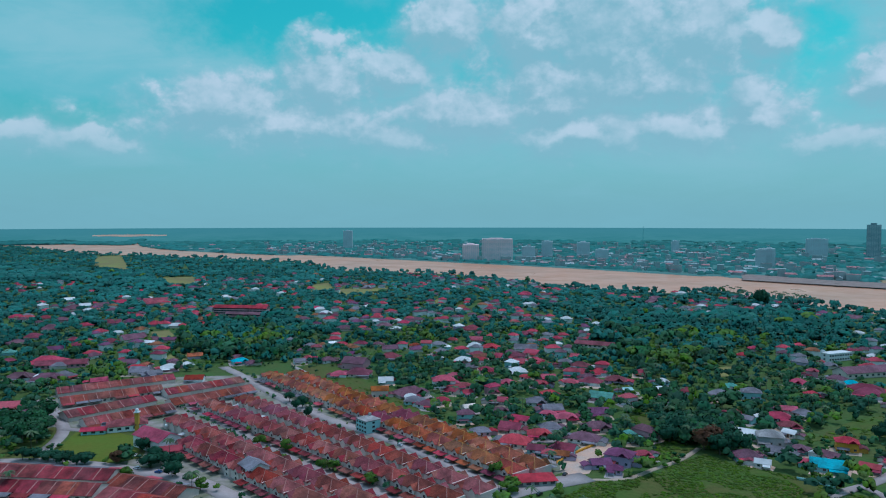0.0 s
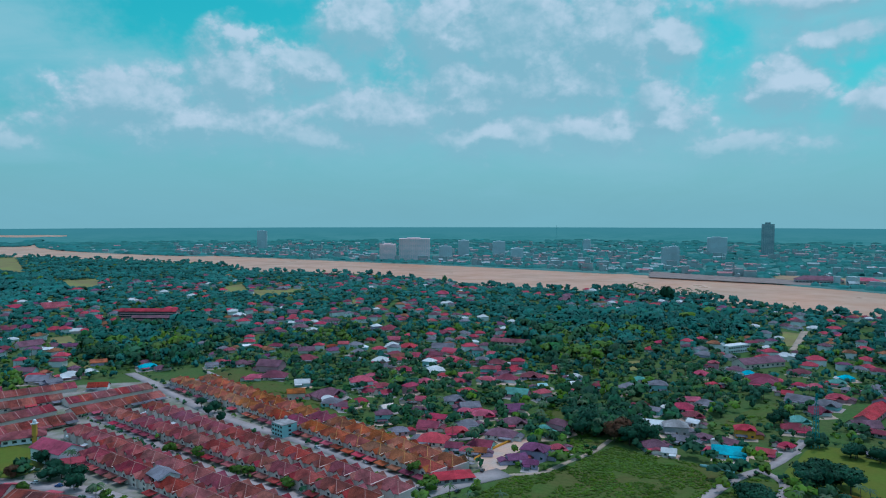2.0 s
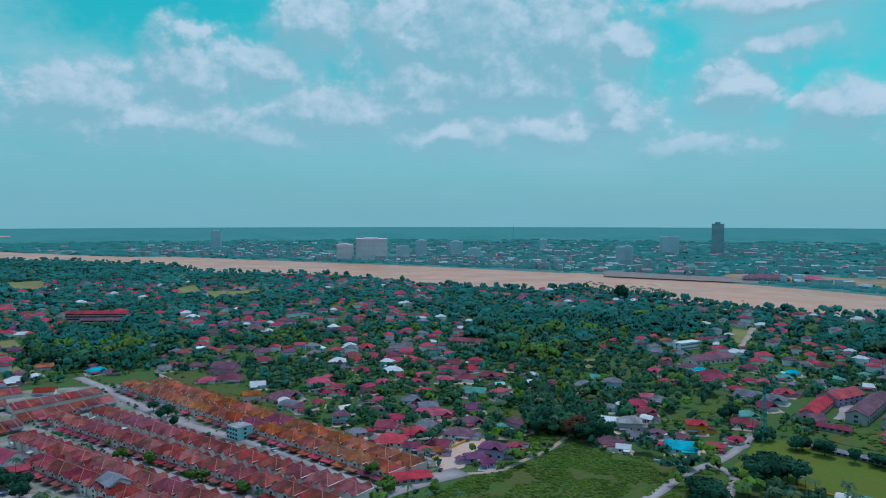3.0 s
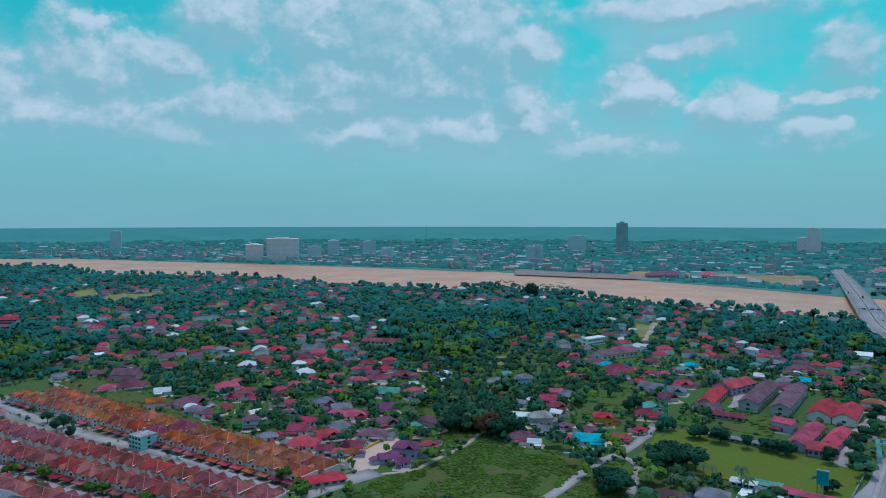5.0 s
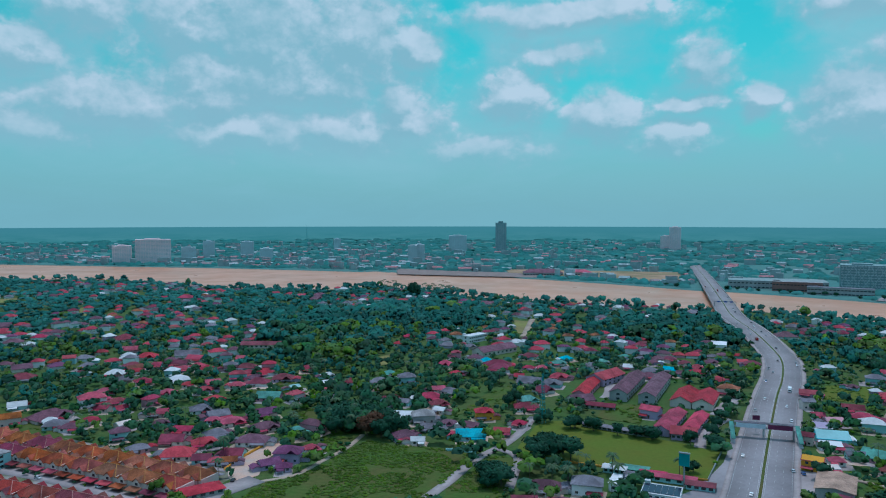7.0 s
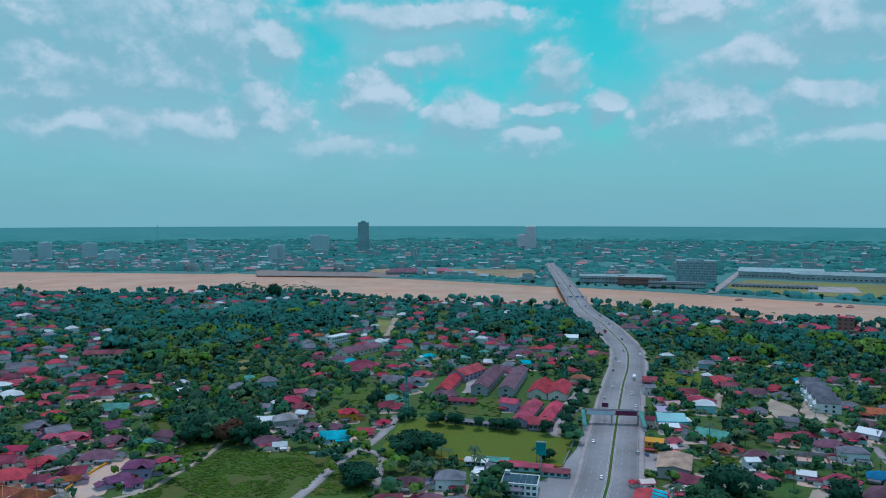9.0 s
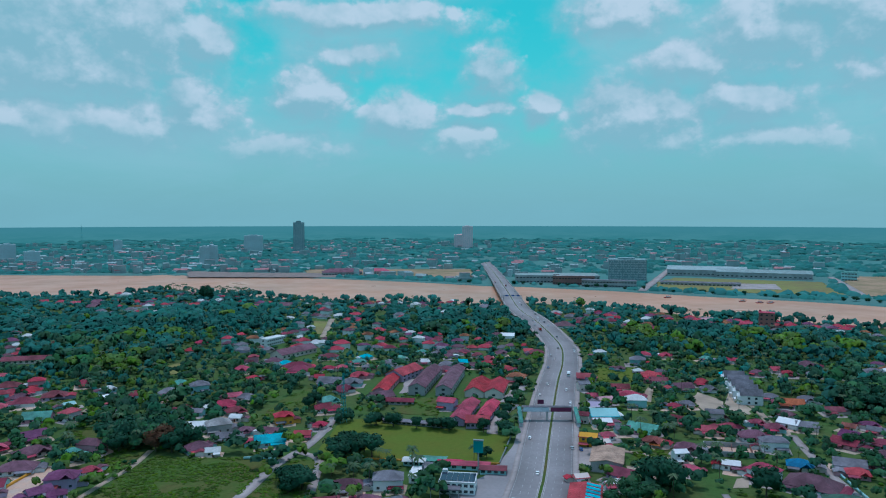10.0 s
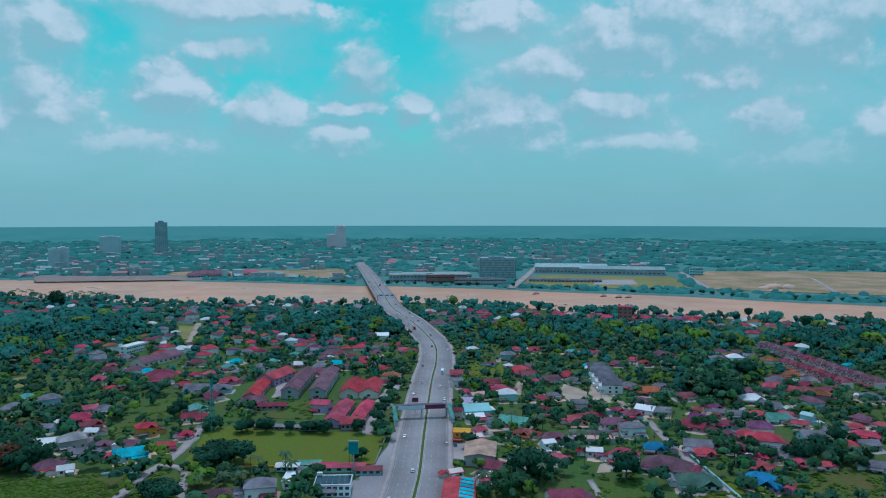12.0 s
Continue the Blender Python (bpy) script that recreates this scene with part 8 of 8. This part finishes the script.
tree(294.5, 283.0, 4.6, 6.9, "dark", 2)
tree(324.2, 188.5, 10.6, 18.5, "dark", 3)
tree(327.3, 184.5, 8.5, 16.6, "dark", 4)
tree(325.4, 193.7, 11.1, 14.5, "dark", 0)
tree(355.1, 147.9, 8.7, 16.9, "dark", 1)
tree(192.1, 322.1, 5.9, 11.0, "dark", 2)
tree(188.7, 326.6, 7.6, 9.4, "dark", 3)
tree(-186.3, 403.4, 4.0, 6.9, "rust", 4)
tree(-186.2, 399.7, 4.3, 8.3, "rust", 0)
tree(-216.7, 399.7, 6.2, 8.3, "dark", 1)
tree(-207.2, 396.9, 4.7, 6.9, "dark", 2)
tree(-203.9, 399.7, 5.9, 7.3, "dark", 3)
tree(-236.6, 406.3, 5.8, 8.6, "dark", 4)
tree(-243.1, 406.3, 4.7, 7.9, "dark", 0)
tree(-227.4, 404.4, 6.2, 6.8, "dark", 1)
tree(-177.4, 421.3, 5.3, 9.4, "dark", 2)
tree(-164.4, 401.6, 5.1, 10.5, "dark", 3)
tree(-164.6, 394.2, 6.3, 9.0, "dark", 4)
tree(-159.3, 396.9, 4.9, 8.3, "dark", 0)
tree(-146.3, 379.3, 5.5, 10.0, "dark", 1)
tree(-148.4, 390.6, 6.1, 10.2, "dark", 2)
tree(-180.8, 421.3, 4.7, 8.5, "dark", 3)
tree(-113.0, 434.0, 4.8, 6.7, "light", 4)
tree(-94.5, 421.3, 4.5, 7.9, "light", 0)
tree(-66.8, 387.9, 3.8, 7.4, "light", 1)
tree(-60.8, 389.7, 5.0, 6.3, "light", 2)
tree(-55.2, 394.2, 4.1, 7.1, "light", 3)
tree(-20.2, 362.5, 4.1, 8.0, "light", 4)
tree(-38.2, 367.1, 5.0, 7.0, "light", 0)
tree(-141.0, 480.0, 3.8, 6.3, "light", 1)
tree(-106.2, 511.3, 4.5, 9.2, "dark", 2)
tree(-103.9, 520.5, 4.8, 9.7, "dark", 3)
tree(-95.2, 496.6, 3.7, 8.1, "dark", 4)
tree(-116.6, 536.7, 4.9, 8.1, "dark", 0)
tree(29.3, 379.3, 5.5, 8.5, "light", 1)
tree(35.2, 360.9, 4.9, 8.1, "light", 2)
tree(33.5, 357.9, 6.3, 6.8, "light", 3)
tree(-170.7, 379.3, 4.0, 6.4, "light", 4)
tree(-124.3, 359.4, 4.2, 7.4, "light", 0)
tree(-268.6, 431.8, 5.0, 6.6, "light", 1)
tree(-258.7, 421.3, 3.8, 5.8, "light", 2)
tree(-286.4, 467.0, 9.3, 14.8, "broad", 3)
tree(-271.4, 467.0, 9.4, 15.9, "broad", 4)
tree(-264.5, 448.7, 7.5, 13.4, "broad", 0)
tree(-258.9, 454.7, 9.9, 13.0, "broad", 1)
tree(-261.4, 437.3, 8.6, 15.5, "broad", 2)
tree(-273.0, 486.8, 8.0, 15.3, "broad", 3)
tree(-271.7, 448.7, 10.1, 12.8, "broad", 4)
tree(-252.6, 437.3, 7.9, 13.7, "broad", 0)
tree(164.8, 428.5, 7.6, 14.7, "rust", 1)
tree(157.5, 424.6, 8.6, 13.4, "rust", 2)
tree(140.4, 436.8, 7.5, 12.6, "dark", 3)
tree(142.8, 463.3, 9.5, 14.5, "dark", 4)
tree(147.8, 447.6, 9.2, 16.0, "dark", 0)
tree(152.9, 439.1, 7.6, 13.6, "dark", 1)
tree(163.0, 456.4, 10.0, 12.8, "dark", 2)
tree(174.1, 431.8, 8.4, 15.3, "dark", 3)
tree(174.7, 418.7, 8.2, 15.5, "dark", 4)
tree(156.0, 466.1, 10.1, 12.9, "dark", 0)
tree(163.9, 416.2, 7.7, 13.4, "dark", 1)
tree(168.0, 447.6, 8.9, 15.9, "dark", 2)
tree(190.0, 321.6, 8.5, 11.4, "dark", 3)
tree(182.6, 314.5, 6.5, 9.7, "dark", 4)
tree(190.2, 313.4, 8.5, 11.0, "dark", 0)
tree(281.8, 446.2, 6.7, 12.3, "dark", 1)
tree(273.8, 440.9, 5.8, 10.7, "dark", 2)
tree(283.3, 379.0, 6.3, 7.8, "dark", 3)
tree(286.7, 377.8, 5.1, 9.3, "dark", 4)
tree(506.1, 1133.4, 10.7, 28.0, "dark", 0)
tree(508.9, 1132.4, 12.8, 23.5, "dark", 1)
tree(1019.9, 252.6, 8.0, 16.8, "dark", 2)
tree(960.5, 172.0, 9.6, 20.0, "dark", 3)
tree(919.8, 384.3, 10.0, 19.0, "dark", 4)
tree(483.7, 1169.3, 4.7, 16.6, "palm", 0)
tree(489.4, 1167.4, 6.1, 18.3, "palm", 1)
tree(496.1, 1165.1, 5.5, 20.9, "palm", 2)
tree(502.8, 1162.8, 4.9, 18.5, "palm", 3)
tree(481.5, 1179.8, 6.3, 16.5, "palm", 4)
tree(470.4, 1173.9, 5.0, 19.5, "palm", 0)
tree(533.1, 1115.0, 5.4, 20.7, "palm", 1)
tree(540.5, 1112.5, 6.2, 17.4, "palm", 2)
tree(546.9, 1110.2, 4.7, 17.0, "palm", 3)
tree(549.6, 1100.3, 5.9, 20.4, "palm", 4)
tree(556.9, 1097.8, 5.8, 19.9, "palm", 0)
tree(560.4, 1087.7, 4.7, 16.7, "palm", 1)
tree(566.8, 1085.5, 6.2, 18.0, "palm", 2)
tree(532.2, 1124.5, 5.3, 20.9, "palm", 3)
tree(253.9, 301.7, 4.0, 11.1, "palm", 4)
tree(296.3, 199.6, 5.1, 9.7, "palm", 0)
tree(377.4, 193.7, 3.9, 11.3, "palm", 1)
tree(382.4, 187.0, 4.4, 12.2, "palm", 2)
tree(400.2, 227.8, 4.9, 10.4, "palm", 3)
tree(407.8, 227.9, 3.7, 9.9, "palm", 4)
tree(395.4, 244.2, 4.8, 11.9, "palm", 0)
tree(420.3, 266.6, 4.6, 11.9, "palm", 1)
tree(422.6, 251.8, 3.8, 9.9, "palm", 2)
tree(522.6, 253.5, 5.0, 10.4, "palm", 3)
tree(507.3, 243.7, 4.2, 12.2, "palm", 4)
tree(118.7, 460.7, 4.1, 11.3, "palm", 0)
tree(127.3, 486.8, 5.0, 9.7, "palm", 1)
tree(59.6, 387.9, 3.8, 11.1, "palm", 2)
tree(68.1, 421.3, 4.5, 12.3, "palm", 3)
tree(-249.9, 426.5, 4.8, 10.6, "palm", 4)
tree(-260.7, 454.7, 3.7, 9.8, "palm", 0)
tree(154.4, 480.0, 4.9, 11.7, "palm", 1)
tree(148.8, 486.8, 4.4, 12.0, "palm", 2)
tree(-222.7, 359.4, 3.9, 10.0, "palm", 3)
tree(-128.1, 357.9, 5.0, 10.2, "palm", 4)
tree(-158.2, 406.3, 4.1, 12.2, "palm", 0)
tree(252.8, 300.1, 4.2, 10.3, "palm", 1)
tree(250.2, 292.8, 5.0, 8.7, "palm", 2)
tree(283.0, 281.6, 3.8, 9.8, "palm", 3)
tree(219.7, 295.5, 4.6, 11.1, "palm", 4)
tree(216.1, 304.5, 4.7, 9.7, "palm", 0)
tree(307.0, 198.0, 5.2, 8.3, "broad", 1)
tree(303.7, 187.4, 6.8, 9.8, "broad", 2)
tree(296.2, 187.7, 6.0, 10.3, "broad", 3)
tree(289.9, 193.6, 5.4, 8.6, "broad", 4)
tree(309.3, 182.5, 7.0, 8.6, "broad", 0)
tree(454.7, 209.7, 5.5, 10.3, "broad", 1)
tree(443.4, 106.7, 5.9, 9.9, "broad", 2)
tree(433.8, 95.2, 6.8, 8.3, "broad", 3)
tree(427.0, 112.0, 5.2, 9.1, "broad", 4)
tree(442.0, 125.9, 6.5, 10.5, "broad", 0)
tree(470.8, 145.1, 6.4, 9.3, "broad", 1)
tree(492.0, 60.1, 5.2, 8.2, "broad", 2)
tree(454.0, 60.9, 6.9, 9.7, "broad", 3)
tree(449.4, 51.9, 5.8, 10.4, "broad", 4)
tree(469.1, 48.7, 5.6, 8.8, "broad", 0)
tree(574.2, 155.7, 11.4, 14.9, "dark", 1)
tree(587.5, 168.2, 8.8, 17.9, "dark", 2)
tree(601.8, 181.5, 10.0, 17.7, "dark", 3)
tree(586.1, 185.8, 11.0, 14.8, "dark", 4)
tree(559.1, 147.4, 8.4, 15.7, "dark", 0)
tree(643.6, 160.7, 10.8, 18.4, "dark", 1)
tree(631.8, 176.3, 10.2, 16.8, "dark", 2)
tree(566.2, 166.3, 8.6, 14.5, "dark", 3)
tree(443.6, 82.3, 8.8, 12.3, "dark", 4)
tree(442.3, 76.2, 7.2, 13.5, "dark", 0)
tree(467.9, 74.7, 7.2, 11.6, "dark", 1)
tree(454.4, 68.1, 8.8, 10.8, "dark", 2)
tree(485.7, 68.4, 6.7, 13.0, "dark", 3)


# a stand of coconut palms on the near bank
for k in range(20):
    a_ = 24.9 + 0.2 * k if k < 13 else 21.6 + 0.22 * (k - 13)
    r_ = float(bank_distance(NEAR_BANK, a_)) - 14 - 9 * math.sin(k * 2.3)
    tree(r_ * math.sin(radians(a_)), r_ * math.cos(radians(a_)), 4.2 + 0.6 * math.sin(k * 3.1), 14.5 + 3 * math.sin(k * 1.9), "palm", k)


# ---- woods, orchards and garden trees ----
def scatter():
    rng = np.random.default_rng(3)
    foot = np.array([q for q in FOOT if math.hypot(q[0], q[1]) < 2300])
    # a jittered lattice of places over the near side of the river
    gx, gy = np.meshgrid(np.arange(-2280, 1180, 8.8), np.arange(-160, 3900, 8.8))
    x = (gx + rng.uniform(-6.5, 6.5, gx.shape)).ravel()
    y = (gy + rng.uniform(-6.5, 6.5, gx.shape)).ravel()
    r = np.hypot(x, y)
    az = np.degrees(np.arctan2(x, y))
    keep = (az > -36) & (az < 90) & (r > 310)
    x, y, r, az = x[keep], y[keep], r[keep], az[keep]
    keep = r < bank_distance(NEAR_BANK, az) - 3
    keep &= rng.random(len(r)) < np.clip(820 / np.maximum(r, 1), 0.2, 1.0) ** 1.25
    x, y, r, az = x[keep], y[keep], r[keep], az[keep]
    wood = np.zeros(len(x), bool)
    for poly in WOODS:
        wood |= inside(poly, x, y)
    open_ = np.zeros(len(x), bool)
    for poly in CLEAR + BARE:
        open_ |= inside(poly, x, y)
    lump = np.array([noise.noise((a * 0.011, b * 0.011, 2.0)) + 0.6 * noise.noise((a * 0.035, b * 0.035, 7.0)) for a, b in zip(x, y)])
    chance = np.clip(0.74 + 0.75 * lump, 0.15, 0.97)
    chance[wood] = 1.0
    chance = np.where(r > 1160, np.maximum(chance, 0.66), chance)
    keep = (rng.random(len(x)) < chance) & ~open_
    x, y, r, wood, az = x[keep], y[keep], r[keep], wood[keep], az[keep]
    far = np.clip((r - 1050) / 1050, 0, 1)
    rad = np.clip(np.exp(rng.normal(1.32, 0.36, len(x))), 1.8, 8.5) * np.where(wood, 1.5, 1.05) * (1 + 0.45 * np.clip((r - 700) / 500, 0, 1) + 0.5 * far)
    hgt = np.minimum(rad * rng.uniform(1.5, 2.4, len(x)) * (1 - 0.3 * far), 17.0)
    hgt = np.where(wood, hgt, np.minimum(hgt, 10.5))
    edge = bank_distance(NEAR_BANK, az) - r < 46
    hgt[edge] = 6 + 13 * rng.random(edge.sum()) ** 1.6
    rad[edge] = hgt[edge] * rng.uniform(0.35, 0.6, edge.sum())
    # gardens stay open round the houses and on their sunny side
    ok = np.ones(len(x), bool)
    ux, uy = -x / r, -y / r
    for fx, fy, fr in foot:
        dx, dy = x - fx, y - fy
        along = dx * ux + dy * uy
        side = np.abs(dx * uy - dy * ux)
        reach = fr + np.clip(hgt - 4.5, 0, 6) * r / 140 * np.where(r > 700, 0.75, 0.45)
        ok &= ~((dx * dx + dy * dy < (fr + 1.5) ** 2) | ((along > 0) & (along < reach) & (side < fr * 0.75)))
    x, y, r, wood, az, rad, hgt = x[ok], y[ok], r[ok], wood[ok], az[ok], rad[ok], hgt[ok]
    pick = rng.random(len(x))
    t_mid = [crown(100 + k, 4, 44, 1, 0.9, 0.17, 1.0) for k in range(7)]
    t_far = [crown(200 + k, 4, 24, 1, 0.95, 0.2, 1.05) for k in range(8)]
    t_bare = [crown(260 + k, 4, 12, 1, 0.95, 0.24, 1.15) for k in range(8)]
    t_bush = [crown(400 + k, 1, 6, 1, 0.9, 0.34, 0.85) for k in range(4)]
    near = r < 800
    # farther off, more trees take the leaf colours with haze in them
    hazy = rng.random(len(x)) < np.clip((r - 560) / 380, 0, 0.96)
    is_palm = (pick < 0.10) & (r < 1280)
    grove = np.array([noise.noise((a * 0.012, b * 0.012, 21.0)) for a, b in zip(x, y)])
    light = (pick + 0.7 * grove > 0.93) & ~is_palm
    hazy &= ~(light & (r < 900))
    dark = (pick > 0.10) & (pick < 0.36)
    for name, sel, leaf, words in (("woods", ~is_palm & ~light & ~dark, "broad", "dense green village trees"), ("woods", light, "light", "light green garden trees and shrubs"), ("woods", dark, "dark", "dark green orchard trees")):
        for part_, temp in ((near, t_mid), (~near, t_far)):
            s = sel & part_ & ~hazy
            woods(name, x[s], y[s], rad[s], hgt[s], LEAF[leaf], words, temp, rng=rng, soft=1.1, ruffle=0.12)
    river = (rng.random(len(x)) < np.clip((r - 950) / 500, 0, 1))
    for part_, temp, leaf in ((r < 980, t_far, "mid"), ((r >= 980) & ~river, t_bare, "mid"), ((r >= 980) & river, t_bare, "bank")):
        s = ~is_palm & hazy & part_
        woods("woods", x[s], y[s], rad[s], hgt[s], LEAF[leaf], "woods towards the river in haze-tinted blue-green", temp, zbase=-0.16 * hgt[s], rng=rng, soft=1.6, ruffle=0.10)
    s = is_palm
    pv = [palm_crown(30 + k, 9, 2) for k in range(3)]
    h = rng.uniform(8, 13, s.sum())
    vs = [(v, f) for v, f in pv]
    ob = woods("palms", x[s], y[s], np.full(s.sum(), 3.6), np.full(s.sum(), 7.2), LEAF["palm"], "coconut palms among the trees", vs, "palm trees", h - 4.0, rng)
    stems = Solid()
    for a, b, c in zip(x[s], y[s], h):
        stems.raw([(a + 0.2 * math.cos(q), b + 0.2 * math.sin(q), 0) for q in (0, 2.1, 4.2)] + [(a + 0.12 * math.cos(q), b + 0.12 * math.sin(q), c) for q in (0, 2.1, 4.2)],
                  [(0, 1, 4, 3), (1, 2, 5, 4), (2, 0, 3, 5)])
    tagged(new("palm_stems", mesh_of("palm_stems", stems.v, stems.f, BARK)), "slender grey palm stems", "palm trees", "", "stuff")
    # low shrubs over the meadows
    for poly, count in [(MEADOWS[0], 4200), (MEADOWS[1], 700)] + [(q, 130) for q in PLOTS]:
        p = np.array(poly)
        x = rng.uniform(p[:, 0].min(), p[:, 0].max(), count * 2)
        y = rng.uniform(p[:, 1].min(), p[:, 1].max(), count * 2)
        lump = np.array([noise.noise((a * 0.06, b * 0.06, 4.0)) for a, b in zip(x, y)])
        k = inside(poly, x, y) & (lump > -0.2)
        x, y = x[k][:count], y[k][:count]
        if not len(x):
            continue
        rad = rng.uniform(0.4, 1.5, len(x)) * (1.0 if count > 200 else 1.5)
        woods("shrubs", x, y, rad, rad * 0.6, LEAF["tuft"], "low green shrubs over the meadow", t_bush, "shrubs", rng=rng, soft=1.2)
    # potted bushes and hedges along the estate's streets
    lines = (((-206.6, 664.2), (-87.5, 498.0), (28.0, 362.5)), ((-200.4, 536.7), (-81.7, 399.7), (-6.5, 334.8)), ((-140.2, 664.2), (-34.7, 515.8), (66.2, 399.7)), ((-272.6, 401.6), (-173.7, 389.7), (-92.9, 334.8)),
             ((-186, 500), (-100, 410), (-30, 338)))
    spots = []
    for line in lines:
        pts = curve_points(line, 4.0)
        off = rng.choice((-6.4, -5.6, 5.6, 6.4), len(pts)) + rng.uniform(-0.6, 0.6, len(pts))
        spots.append((pts + sideways(pts) * off[:, None])[rng.random(len(pts)) < 0.55])
    spots = np.concatenate(spots)
    rad = 0.8 + 1.9 * rng.random(len(spots)) ** 2
    for leaf, sel in (("light", np.arange(len(spots)) % 3 == 0), ("broad", np.arange(len(spots)) % 3 > 0)):
        woods("street_shrubs", spots[sel, 0], spots[sel, 1], rad[sel], rad[sel] * 2.0, LEAF[leaf], "small garden trees and shrubs along estate streets", t_mid, "shrubs", rng=rng, soft=0.8)
    # undergrowth and hedges between the houses
    n = 26000
    az = rng.uniform(-33, 86, n)
    r = np.sqrt(rng.uniform(325 ** 2, 1000 ** 2, n))
    x, y = r * np.sin(np.radians(az)), r * np.cos(np.radians(az))
    ok = r < bank_distance(NEAR_BANK, az) - 5
    for poly in CLEAR + BARE:
        ok &= ~inside(poly, x, y)
    lump = np.array([noise.noise((a * 0.02, b * 0.02, 11.0)) for a, b in zip(x, y)])
    ok &= rng.random(n) < np.clip(0.55 + 1.2 * lump, 0.05, 1)
    for fx, fy, fr in foot:
        ok &= (x - fx) ** 2 + (y - fy) ** 2 > (fr * 0.9 + 0.5) ** 2
    x, y, r = x[ok][:6500], y[ok][:6500], r[ok][:6500]
    rad = rng.uniform(1.0, 2.7, len(x))
    tone = rng.random(len(x))
    for leaf, sel in (("light", tone < 0.35), ("broad", tone >= 0.35)):
        woods("undergrowth", x[sel], y[sel], rad[sel], rad[sel] * 1.25, LEAF[leaf], "low hedges, banana plants and shrubs between houses", t_bush, "shrubs", rng=rng)
    # the other side of the river
    n = 14000
    az = rng.uniform(-36, 90, n)
    rf = bank_distance(FAR_BANK, az)
    r = rf + 22 + rng.random(n) ** 1.25 * np.maximum(4300 - rf, 150)
    x, y = r * np.sin(np.radians(az)), r * np.cos(np.radians(az))
    open_ = np.zeros(n, bool)
    for poly in CLEAR:
        open_ |= inside(poly, x, y)
    ok = ~open_
    big = np.array([q for q in FOOT if math.hypot(q[0], q[1]) > 1280])
    for i in range(n):
        d = (big[:, 0] - x[i]) ** 2 + (big[:, 1] - y[i]) ** 2
        if (d < (big[:, 2] + 5) ** 2).any():
            ok[i] = False
    x, y, r = x[ok], y[ok], r[ok]
    lump = np.array([noise.noise((a * 0.0045, b * 0.0045, 3.0)) for a, b in zip(x, y)])
    ok = (lump > -0.12) | (rng.random(len(x)) < 0.15)
    x, y, r = x[ok], y[ok], r[ok]
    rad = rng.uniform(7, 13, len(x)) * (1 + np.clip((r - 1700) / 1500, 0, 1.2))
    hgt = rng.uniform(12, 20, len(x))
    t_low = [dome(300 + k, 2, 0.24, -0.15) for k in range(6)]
    # the far leaf colour carries the haze over these woods
    woods("far_woods", x, y, rad, hgt, LEAF["far"], "hazy haze-tinted blue-green woods between the town's houses", t_low, "trees", land(r) + 0.8 - hgt * 0.56, rng, soft=1.6)


MEADOWS = CLEAR[1:3]
scatter()
